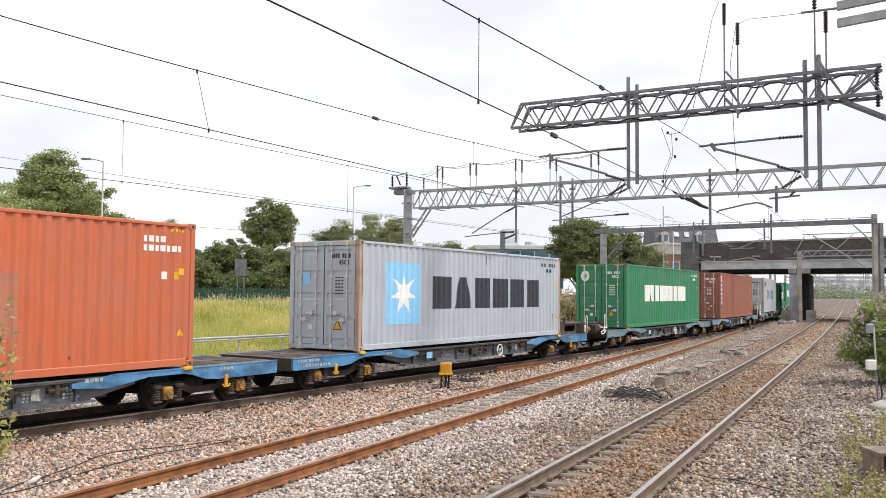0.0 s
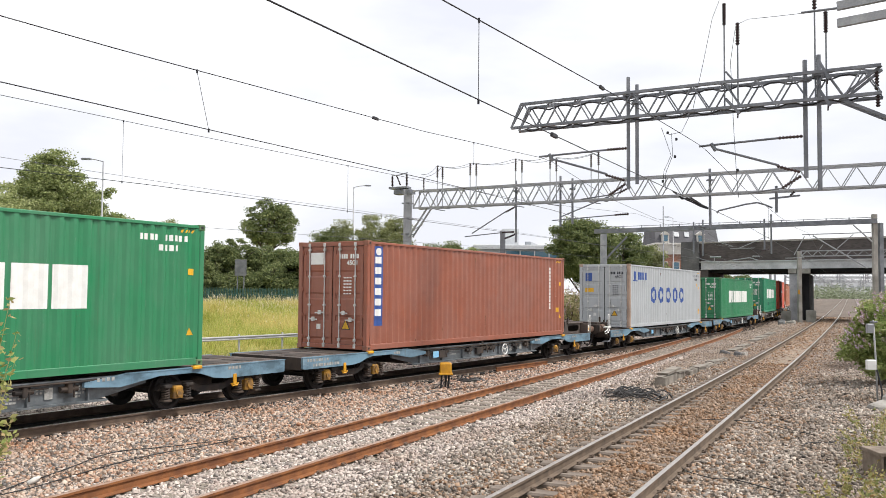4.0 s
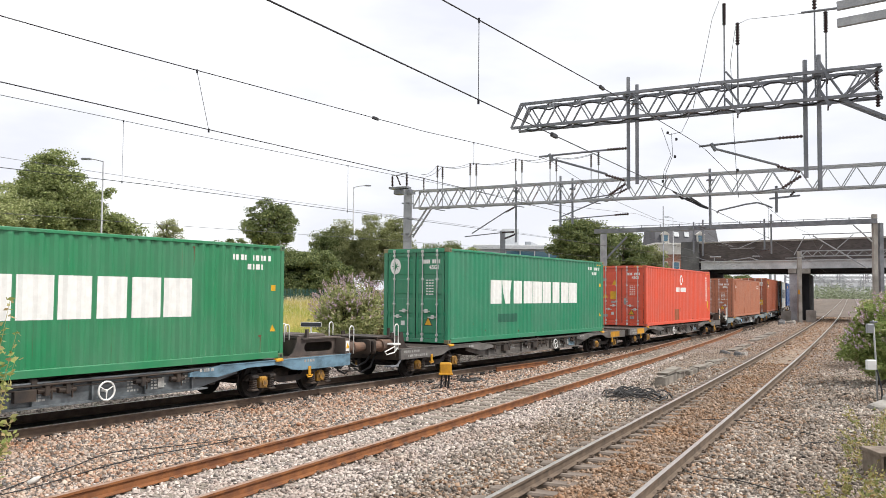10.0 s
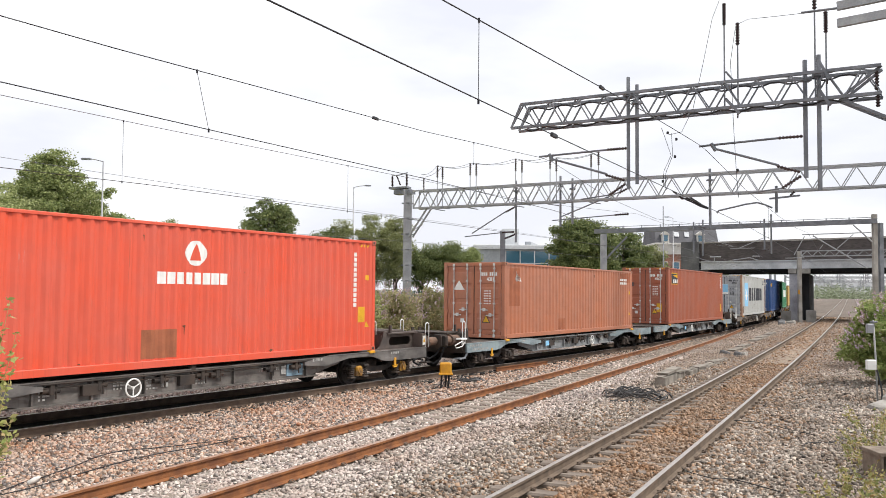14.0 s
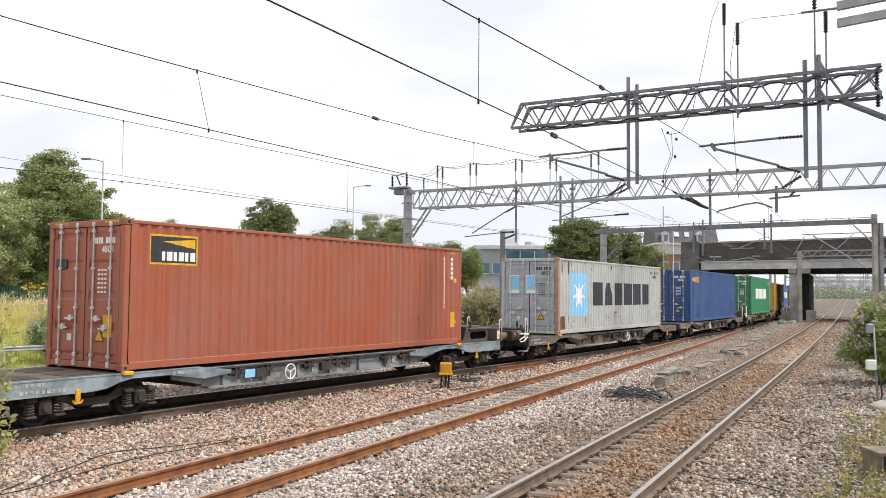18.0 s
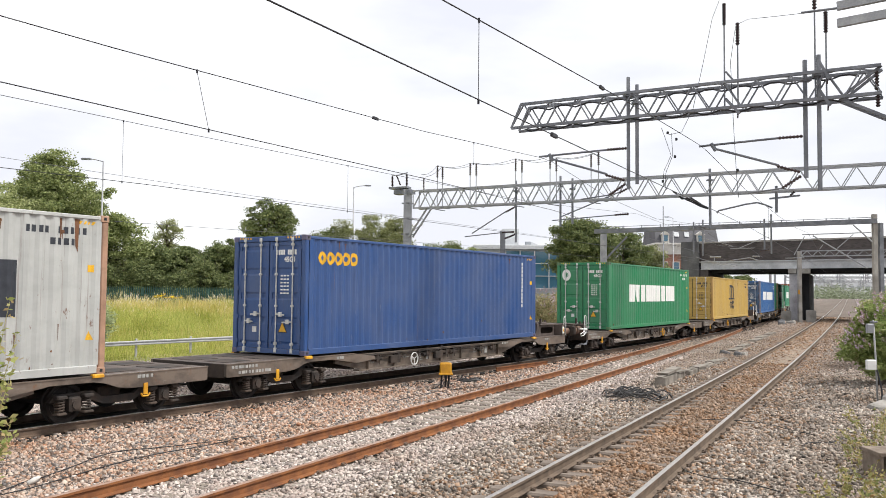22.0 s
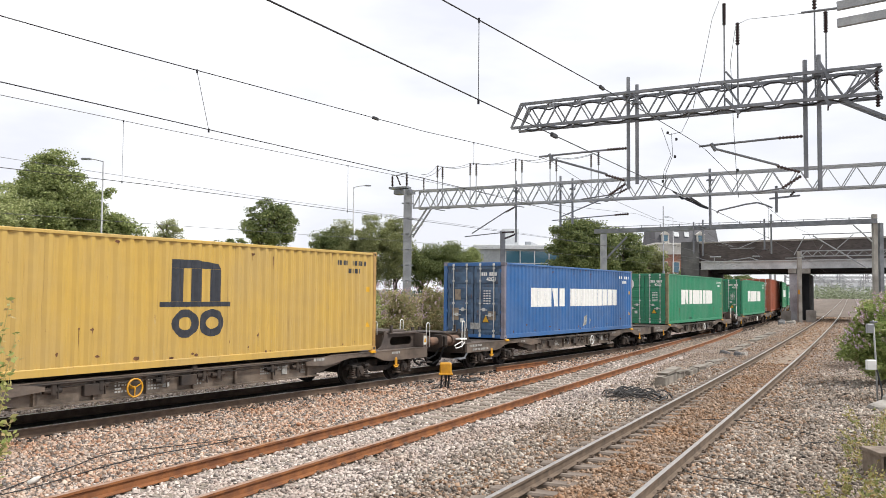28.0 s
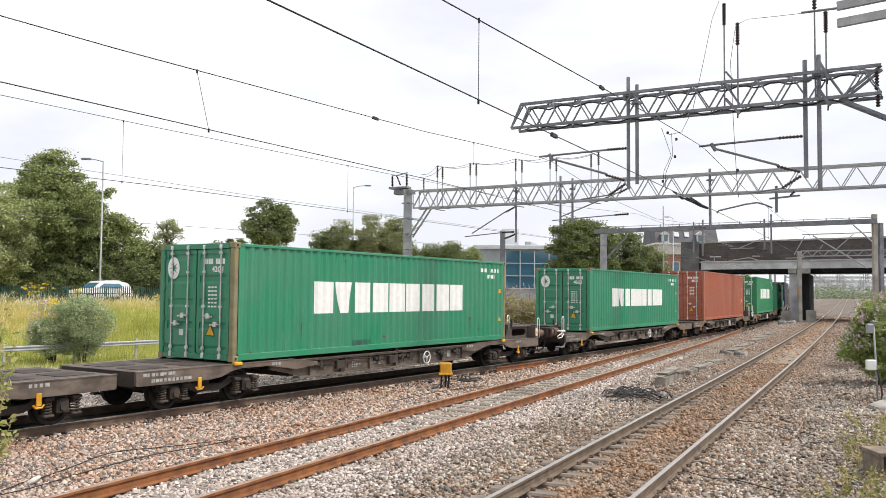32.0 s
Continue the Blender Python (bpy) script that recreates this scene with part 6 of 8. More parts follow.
    for x in (0.09, LEN - 0.09, 6.1):
        for y in (0.09, WID - 0.09):
            sh("spigot", ("pin", x, y), lambda: Geo().bevel_box(x - 0.07, x + 0.07, y - 0.05, y + 0.05, 0.80, 0.888, 0.02), M["underframe"])
    bogie_parts(w, -0.455, key)
    bogie_parts(w, LEN + 0.455, key)
    # brake gear hung under the middle
    wx = 4.6 if k in (7, 9, 11, 13) else 7.5
    amber = k in (12, 13)
    def handwheel():
        g = Geo().tube([(wx + 0.17 * math.cos(a), 0.0, 0.56 + 0.17 * math.sin(a)) for a in np.linspace(0, 2 * math.pi, 25)], 0.018, 6)
        for a in (0.5, 2.6, 4.7):
            g.beam((wx, 0.0, 0.56), (wx + 0.16 * math.cos(a), 0.0, 0.56 + 0.16 * math.sin(a)), 0.02, 0.014)
        return g.tube([(wx, 0.0, 0.56), (wx, 0.2, 0.56)], 0.03, 8)
    part("brake_wheel", shared(("handwheel", wx, amber), lambda: handwheel().mesh("brake_wheel", M["yellow" if amber else "white"])), None, w, "yellow spoked brake wheel" if amber else "white spoked brake wheel")
    for i, (x, dz) in enumerate(((2.95, 0.03), (3.9, 0.05), (5.3, 0.03), (6.35, 0.05), (6.75, 0.03), (8.35, 0.05), (9.2, 0.03))):
        sh("brake_cylinder" if i % 3 == 0 else "bracket", ("gear", i), lambda: Geo().tube([(x - 0.17, 0.1, 0.62 + dz), (x + 0.17, 0.1, 0.62 + dz)], 0.055, 10).tube([(x + 0.09, 0.06, 0.79), (x + 0.09, 0.06, 0.5)], 0.016, 6).bevel_box(x - 0.05, x + 0.05, 0.03, 0.16, 0.58, 0.79, 0.015), M["underframe"])
    for i, (x, m) in enumerate(((3.55, "underframe"), (5.35, "offwhite"), (5.75, "underframe"), (8.75, "offwhite"))):
        sh("data_panel", ("dp", i), lambda: Geo().bevel_box(x, x + (0.16 if m == "offwhite" else 0.4), 0.115 if m == "offwhite" else 0.04, 0.138, 0.50, 0.70, 0.008), M[m])
    st = Geo()
    rng = random.Random(k)
    for x, n in ((-2.3, 8), (-2.1, 10), (1.2, 3), (9.7, 4), (12.9, 4)):
        z = 0.74 if x != -2.1 else 0.62
        for i in range(n):
            st.box(x + 0.1 * i, x + 0.1 * i + rng.uniform(0.05, 0.085), -0.016, -0.012, z, z + 0.065)
    tagged(part("stencil", st, M["offwhite"], w, "faded white stencilled wagon numbers"), kind="stuff")
    if key == "grey":
        part("repaint_patch", Geo().box(LEN + 0.75, LEN + 1.75, -0.017, -0.012, 0.60, 0.83) if not rear else Geo().box(-1.4, -0.4, -0.017, -0.012, 0.60, 0.83), M["yellow"], w, "yellow repainted panel")
    if key == "grey":
        part("label_panel", Geo().box(8.95, 9.5, 0.128, 0.137, 0.44, 0.72), M["dull_blue"], w, "dull pale blue painted panel")
    if key in ("blue", "sky", "fade"):
        part("label_panel", Geo().box(3.2, 3.5, 0.03, 0.036, 0.52, 0.70), M["skyblue"], w, "small pale blue panel")
    for x in (-0.9, LEN + 0.9):
        part("towing_hook", shared(("tow", x), lambda: Geo().bevel_box(x - 0.05, x + 0.05, -0.03, 0.0, 0.42, 0.64, 0.01).tube([(x - 0.1, -0.015, 0.44), (x - 0.06, -0.015, 0.39), (x + 0.06, -0.015, 0.39), (x + 0.1, -0.015, 0.44)], 0.02, 6).mesh("towing_hook", M["yellow"])), None, w, "yellow towing hook")
    # free end: buffers, coupling, handrails; raised frame on rear halves
    ex, sg = (LEN + 2.45, 1) if rear else (-2.45, -1)
    for y in (CY - 0.875, CY + 0.875):
        b = part("buffer", shared(("buf", rear, y), lambda: Geo().tube([(ex - sg * 0.05, y, 0.97), (ex + sg * 0.5, y, 0.97), (ex + sg * 0.52, y, 0.97), (ex + sg * 0.96, y, 0.97)], [0.155, 0.155, 0.125, 0.125], 16).tube([(ex + sg * 0.44, y, 0.97), (ex + sg * 0.52, y, 0.97)], 0.175, 16).mesh("buffer", M["buffer_rust"])), None, w, "rust-brown round buffer casing")
        part("buffer_plate", shared(("bufplate", rear, y), lambda: Geo().bevel_box(-0.19, 0.19, -0.25, 0.25, 0.0, 0.07, 0.05, pose(ex + sg * 0.975, y, 0.97, 0, 90 * sg, 0)).mesh("buffer_plate", M["underframe"])), None, b, "square-faced greasy buffer plate")
        part("buffer_foot", shared(("buffoot", rear, y), lambda: Geo().bevel_box(min(ex, ex + sg * 0.06), max(ex, ex + sg * 0.06), y - 0.22, y + 0.22, 0.62, 1.18, 0.02).mesh("buffer_foot", M["underframe"])), None, b)
    part("coupling", shared(("cpl", rear), lambda: Geo().tube([(ex, CY, 0.9), (ex + sg * 0.5, CY, 0.88), (ex + sg * 0.95, CY, 0.78)], 0.06, 8).bevel_box(min(ex + sg * 0.2, ex + sg * 0.6), max(ex + sg * 0.2, ex + sg * 0.6), CY - 0.13, CY + 0.13, 0.78, 0.98, 0.03).mesh("coupling", M["black"])), None, w)
    for q, d in ((CY + 0.35, 0.42), (CY - 0.35, 0.5), (CY - 0.5, 0.36)):
        part("brake_hose", shared(("hose", rear, q), lambda: Geo().tube([(ex - sg * 0.05, q, 0.74), (ex + sg * 0.2, q, 0.70), (ex + sg * 0.42, q, d), (ex + sg * 0.75, q + 0.05, d - 0.12), (ex + sg * 1.02, q + 0.08, d)], 0.028, 7).mesh("brake_hose", M["black"], True)), None, w, "drooping black brake hose")
    if rear:
        part("step", shared("step_rear", lambda: Geo().tube([(ex - 0.06, 0.02, 0.80), (ex + 0.02, 0.02, 0.42), (ex + 0.26, 0.02, 0.40)], 0.018, 6).bevel_box(ex - 0.02, ex + 0.3, 0.0, 0.24, 0.39, 0.42, 0.01).mesh("step", M["underframe"])), None, w, "dark step iron")
        part("warning_plate", shared("warn_plate", lambda: Geo().box(ex - 0.145, ex - 0.01, 0.018, 0.026, 0.92, 1.18).mesh("warning_plate", M["white"])), None, w, "white plate with a yellow warning triangle")
        part("warning_triangle", shared("warn_tri", lambda: Geo().prism([(ex - 0.14, 0.99), (ex - 0.015, 0.99), (ex - 0.078, 1.13)], "y", 0.013, 0.0178).mesh("warning_triangle", M["sticker"])), None, w)
    else:
        part("step", shared("step_top", lambda: Geo().bevel_box(ex - 0.34, ex + 0.02, 0.0, 0.26, 0.98, 1.03, 0.012).beam((ex - 0.06, 0.13, 0.80), (ex - 0.06, 0.13, 0.98), 0.05).mesh("step", M["white"])), None, w, "white step plate")
        part("grab_iron", shared("grab", lambda: Geo().tube([(ex - 0.24, 0.02, 0.94), (ex - 0.68, 0.02, 0.82), (ex - 0.60, 0.02, 0.74), (ex - 0.26, 0.02, 0.78), (ex - 0.10, 0.02, 0.90)], 0.017, 6).mesh("grab_iron", M["white"])), None, w, "white bent grab iron")
        part("step_iron", shared("stepiron", lambda: Geo().tube([(ex + 0.06, 0.03, 0.82), (ex + 0.04, 0.03, 0.55), (ex - 0.08, 0.03, 0.42), (ex - 0.36, 0.03, 0.40)], 0.03, 7).bevel_box(ex - 0.42, ex - 0.04, 0.0, 0.24, 0.385, 0.42, 0.01).mesh("step_iron", M["galv"])), None, w)

        def bulkhead():
            g = Geo()
            o = [(-1.58, 0.85), (-1.72, 0.90), (-1.82, 1.02), (-1.86, 1.18), (-1.90, 1.30), (-2.02, 1.30), (-2.04, 1.20), (-2.30, 1.20), (-2.32, 1.30), (-2.44, 1.30), (-2.44, 0.85)]
            for y in (0.32, WID - 0.36):
                g.prism(o, "y", y, y + 0.04)
            g.box(-2.40, -1.92, 0.36, WID - 0.36, 1.17, 1.198).box(-2.44, -2.40, 0.36, WID - 0.36, 0.85, 1.17)
            g.box(-3.0, -2.46, 0.40, WID - 0.40, 1.16, 1.20).beam((-2.95, 0.45, 1.15), (-2.5, 0.45, 0.95), 0.05).beam((-2.95, WID - 0.45, 1.15), (-2.5, WID - 0.45, 0.95), 0.05)
            return g.beam((-2.2, 0.6, 1.2), (-2.2, 0.6, 1.42), 0.06)
        sh("end_bulkhead", "bulkhead", bulkhead, M["underframe"], "low dark end bulkhead with notched gussets")
    for y in (0.05, WID - 0.05):
        part("handrail", shared(("hoop", rear, y), lambda: hoop(ex + sg * 0.12, y, 0.84, 1.55).mesh("handrail", M["white"], True)), None, w, "white hooped handrail")
    if rear:
        def end_frame():
            g = Geo()
            xa, xb, za, zb = LEN + 0.62, LEN + 2.43, 0.856, 1.25
            ha, hb, zm, r = LEN + 1.12, LEN + 2.18, 1.055, 0.115
            arc = lambda up: [(hb - r + r * math.sin(radians(a)), zm + up * r * math.cos(radians(a))) for a in range(90, -1, -15)] + [(ha + r - r * math.sin(radians(a)), zm + up * r * math.cos(radians(a))) for a in range(0, 91, 15)]
            for y in (0.36, WID - 0.40):
                g.prism([(xa + 0.16, zm), (xa + 0.22, 1.20), (xa + 0.24, 1.32), (xa + 0.36, 1.32), (xa + 0.38, zb), (xb, zb), (xb, zm)] + arc(1), "y", y, y + 0.04)
                g.prism([(xa + 0.16, zm), (xa + 0.09, 0.93), (xa - 0.05, za), (xb, za), (xb, zm)] + arc(-1), "y", y, y + 0.04)
            g.box(xa + 0.4, xb + 0.02, 0.30, WID - 0.30, zb + 0.002, zb + 0.035)
            g.box(xa + 0.2, xa + 0.23, 0.40, WID - 0.40, za, zb - 0.01).box(xb - 0.03, xb, 0.40, WID - 0.40, za, zb - 0.01)
            g.bevel_box(LEN + 1.1, LEN + 1.4, 0.5, 1.1, zb + 0.036, zb + 0.09, 0.02).bevel_box(LEN + 1.5, LEN + 2.2, 0.6, 1.9, zb + 0.036, zb + 0.10, 0.03)
            return g.beam((LEN + 1.3, 0.45, zb), (LEN + 1.3, 0.45, zb + 0.24), 0.07).box(LEN + 2.28, LEN + 2.46, 0.03, 0.36, 0.86, 1.25)
        sh("end_frame", "endframe", end_frame, M["deck"], "raised brown end frame with oval side openings")
        for y in (0.6, WID - 0.3):
            part("handrail", shared(("hoop2", y), lambda: hoop(LEN + 0.75, y, 1.2, 1.62).mesh("handrail", M["white"], True)), None, w, "white hooped handrail")
    return w


WAGON_KEYS = ["blue"] * 2 + ["sky"] * 4 + ["grey"] * 2 + ["fade"] * 2 + ["umber"] * 12
TRAIN_THINGS = []
for k, (lab, colour, high, code, style) in enumerate(BOXES):
    c, H = container(lab, colour, high, code, "vertical" if style in ("strip", "panel", "red", "navy", "orange", "tan", "brown") else style)
    dress(c, H, style, k)
    w = wagon(WAGON_KEYS[k], k % 2 == 1, k)
    TRAIN_THINGS.append((k, c, w))


# ---------------------------------------------------------------- road bridge beyond
def brick_mat(name, c1, c2, mortar, scale=1.0):
    m = bpy.data.materials.new(name)
    m.use_nodes = True
    nt = m.node_tree
    L, N = nt.links.new, nt.nodes.new
    b = nt.nodes["Principled BSDF"]
    b.inputs["Roughness"].default_value = 0.92
    co = N("ShaderNodeTexCoord")
    mp = N("ShaderNodeMapping")
    mp.inputs["Rotation"].default_value = (radians(90), 0, 0)
    br = N("ShaderNodeTexBrick")
    br.inputs["Scale"].default_value = scale
    br.inputs["Brick Width"].default_value, br.inputs["Row Height"].default_value, br.inputs["Mortar Size"].default_value = 0.225, 0.075, 0.008
    br.inputs["Color1"].default_value, br.inputs["Color2"].default_value, br.inputs["Mortar"].default_value = (*c1, 1), (*c2, 1), (*mortar, 1)
    no = N("ShaderNodeTexNoise")
    no.inputs["Scale"].default_value, no.inputs["Detail"].default_value = 0.7, 6
    L(co.outputs["Object"], mp.inputs[0])
    L(mp.outputs[0], br.inputs["Vector"])
    L(co.outputs["Object"], no.inputs["Vector"])
    mx = N("ShaderNodeMix")
    mx.data_type, mx.blend_type = "RGBA", "MULTIPLY"
    mx.inputs[0].default_value = 0.8
    r = N("ShaderNodeValToRGB")
    r.color_ramp.elements[0].position, r.color_ramp.elements[1].position = 0.3, 0.7
    r.color_ramp.elements[0].color = (0.45, 0.45, 0.45, 1)
    L(no.outputs["Fac"], r.inputs[0])
    L(br.outputs["Color"], mx.inputs[6])
    L(r.outputs[0], mx.inputs[7])
    L(mx.outputs[2], b.inputs["Base Color"])
    return m


M["brick_soot"] = brick_mat("sooty_brick", (0.12, 0.10, 0.096), (0.07, 0.06, 0.06), (0.10, 0.09, 0.088))
M["brick_red"] = brick_mat("red_brick", (0.32, 0.13, 0.08), (0.24, 0.10, 0.065), (0.35, 0.30, 0.26))
BA = radians(-40)


def BP(u, v, z):
    """A point of the bridge: u along its face, v back along the tracks."""
    return Vector((27.05 + u * math.cos(BA) + v * 0.438, 87.5 + u * math.sin(BA) + v * 0.899, z))


def slab(u0, u1, v0, v1, z0, z1):
    g = Geo()
    vs = [BP(u, v, z) for z in (z0, z1) for v in (v0, v1) for u in (u0, u1)]
    return g.raw(vs, [(0, 2, 3, 1), (4, 5, 7, 6), (0, 1, 5, 4), (2, 6, 7, 3), (0, 4, 6, 2), (1, 3, 7, 5)])


bridge = thing("road_bridge", "road bridge with sooty brick parapet and grey edge beam", "bridge")
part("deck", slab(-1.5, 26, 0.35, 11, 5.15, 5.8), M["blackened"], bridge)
part("edge_beam", slab(-0.6, 26, 0, 0.35, 5.12, 5.87), M["bridge_beam"], bridge, "grey painted steel edge beam")
part("edge_flange", slab(-0.6, 26, -0.12, 0.0, 5.80, 5.90), M["bridge_beam"], bridge)
part("edge_flange", slab(-0.6, 26, -0.12, 0.0, 5.06, 5.13), M["bridge_beam"], bridge)
part("parapet", slab(-2.4, 26, 0.05, 0.4, 5.91, 7.74), M["brick_soot"], bridge, "sooty dark brick parapet")
part("coping", slab(-2.5, 26, -0.02, 0.48, 7.745, 7.9), M["concrete"], bridge)
part("parapet", slab(-2.4, 26, 10.6, 11, 5.85, 7.7), M["brick_soot"], bridge)
part("abutment", slab(-2.6, 0.2, -0.1, 11, -0.5, 5.1), M["brick_soot"], bridge)
part("pilaster", slab(-2.7, -0.75, -0.35, 0.0, -0.5, 7.95), M["concrete_dark"], bridge, "grey weathered brick pilaster")
# the pier's shaded side is painted black; its front stays grey
part("pier", slab(8.35, 10.0, 2.0, 11, -0.5, 4.6), M["blackened"], bridge, "sooty bridge pier, shade on its side painted black")
part("pier_front", slab(8.25, 9.2, 0.15, 1.99, -0.5, 4.55), M["pier_paint"], bridge, "grey stained pier face")
for u in (8.25, 9.55):
    part("bearing", slab(u - 0.1, u + 0.65, -0.1, 0.7, 4.602, 5.05), M["concrete"], bridge, "pale concrete bearing block")
part("abutment", slab(19.5, 26, 0, 11, -0.5, 5.1), M["brick_soot"], bridge)
for u, h in ((10.3, 0.9), (8.0, 0.8)):
    part("plinth", slab(u - 0.5, u + 0.4, -0.6, 0.1, -0.5, 0.2 + h), M["concrete"], bridge, "low concrete plinth block")
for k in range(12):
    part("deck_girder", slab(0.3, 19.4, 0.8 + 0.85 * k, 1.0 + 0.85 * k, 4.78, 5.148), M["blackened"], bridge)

# ---------------------------------------------------------------- buildings behind the trees
M["slate"] = mat("slate_roof", (0.10, 0.10, 0.115), 0.7, col2=(0.07, 0.07, 0.08), scale=0.6, fine=6, bump=0.4)
M["cream"] = mat("cream_render", (0.66, 0.64, 0.60), 0.85, scale=0.6)
M["cladding"] = mat("white_cladding", (0.62, 0.64, 0.66), 0.6, col2=(0.55, 0.57, 0.6), scale=0.3, fine=4)
M["cladding_grey"] = mat("grey_cladding", (0.42, 0.45, 0.48), 0.6, scale=0.3, fine=4)
GLASS = bpy.data.materials.new("blue_window_glass")
GLASS.use_nodes = True
gb = GLASS.node_tree.nodes["Principled BSDF"]
gb.inputs["Base Color"].default_value, gb.inputs["Roughness"].default_value = (0.05, 0.13, 0.19, 1), 0.06
gb.inputs["Specular IOR Level"].default_value = 0.8
M["glass"] = GLASS


def office():
    b = thing("office_building", "low white modern office with wide blue windows", "building")
    Y0 = 118.0
    part("wall", Geo().box(4.6, 16.5, Y0 + 0.2, Y0 + 15, 0, 8.6), M["cladding_grey"], b)
    part("fascia", Geo().bevel_box(4.2, 16.9, Y0 - 0.3, Y0 + 15.4, 8.6, 9.2, 0.1), M["cladding"], b, "white roof fascia")
    part("stair_tower", Geo().box(8.6, 10.9, Y0 + 5, Y0 + 10, 9.2, 11.8), M["cladding"], b)
    part("roof_unit", Geo().bevel_box(11.8, 12.6, Y0 + 4, Y0 + 5, 9.2, 9.9, 0.05), M["cladding_grey"], b)
    part("roof_unit", Geo().prism([(12.8, 9.2), (15.2, 9.2), (12.8, 10.2)], "y", Y0 + 8, Y0 + 11), M["cladding"], b)
    for i in range(4):
        for j in range(3):
            x, z = 8.75 + 2.0 * i, 3.2 + 1.75 * j
            w = part("window", Geo().box(x, x + 1.88, Y0 + 0.1, Y0 + 0.18, z, z + 1.62), M["glass"], b, "blue glass window")
            part("window_frame", Geo().box(x - 0.08, x, Y0 - 0.02, Y0 + 0.19, z - 0.05, z + 1.7).box(x - 0.08, x + 1.96, Y0 - 0.02, Y0 + 0.19, z - 0.1, z - 0.01).box(x + 1.88, x + 1.94, Y0, Y0 + 0.19, z, z + 1.7), M["cladding"], w)
    for i in range(2):
        w = part("window", Geo().box(5.2 + 1.7 * i, 6.4 + 1.7 * i, Y0 + 0.1, Y0 + 0.19, 5.2, 6.6), M["glass"], b)
        part("window_frame", Geo().box(5.1 + 1.7 * i, 5.2 + 1.7 * i, Y0, Y0 + 0.19, 5.1, 6.7).box(5.1 + 1.7 * i, 6.5 + 1.7 * i, Y0, Y0 + 0.19, 5.08, 5.19), M["cladding"], w)


def old_house():
    b = thing("terrace_building", "old brick building with slate mansard roof and white dormers", "building")
    Y0 = 150.0
    x0, x1 = 37.5, 48.5
    part("wall", Geo().box(x0, x1, Y0, Y0 + 10, 0, 9.6), M["brick_red"], b)
    part("upper_wall", Geo().box(x0 - 0.02, x1 + 0.02, Y0 - 0.05, Y0 + 10, 9.6, 11.3), M["cream"], b, "cream rendered upper wall")
    part("cornice", Geo().bevel_box(x0 - 0.3, x1 + 0.3, Y0 - 0.35, Y0 + 10.3, 11.3, 11.6, 0.08), M["cream"], b)
    part("roof", Geo().prism([(Y0 - 0.1, 11.6), (Y0 + 1.4, 14.2), (Y0 + 8.6, 14.4), (Y0 + 10.1, 11.6)], "x", x0, x1), M["slate"], b, "dark slate mansard roof")
    for x in (x0 + 1.0, x0 + 7.2):
        d = part("dormer", Geo().box(x, x + 1.3, Y0 - 0.12, Y0 + 1.2, 11.65, 13.1).prism([(x - 0.15, 13.1), (x + 1.45, 13.1), (x + 0.65, 13.7)], "y", Y0 - 0.2, Y0 + 1.3), M["cream"], b, "white dormer window")
        part("pane", Geo().box(x + 0.25, x + 1.05, Y0 - 0.16, Y0 - 0.125, 11.9, 12.95), M["glass"], d)
    for x in (x0 + 3.4, x0 + 5.2):
        part("rooflight", Geo().raw([(x, Y0 + 0.45, 12.7), (x + 0.8, Y0 + 0.45, 12.7), (x + 0.8, Y0 + 0.95, 13.55), (x, Y0 + 0.95, 13.55)], [(0, 1, 2, 3)]).raw([(x, Y0 + 0.4, 12.76), (x + 0.8, Y0 + 0.4, 12.76), (x + 0.8, Y0 + 0.9, 13.61), (x, Y0 + 0.9, 13.61)], [(0, 1, 2, 3)]), M["cladding"], b)
    part("chimney", Geo().bevel_box(x1 - 1.6, x1 - 0.4, Y0 + 3, Y0 + 5, 13.5, 15.0, 0.05), M["brick_red"], b)
    for i in range(5):
        for j in range(2):
            x, z = x0 + 0.9 + 2.1 * i, 3.4 + 3.0 * j
            w = part("window", Geo().box(x, x + 1.0, Y0 - 0.03, Y0 + 0.1, z, z + 1.8), M["glass"], b)
            part("window_frame", Geo().box(x - 0.12, x, Y0 - 0.08, Y0 + 0.02, z - 0.12, z + 1.92).box(x + 1.0, x + 1.12, Y0 - 0.08, Y0 + 0.02, z - 0.12, z + 1.92).box(x, x + 1.0, Y0 - 0.08, Y0 + 0.02, z + 1.8, z + 1.92).box(x - 0.15, x + 1.15, Y0 - 0.12, Y0 + 0.02, z - 0.24, z - 0.12), M["cream"], w)


office()
old_house()

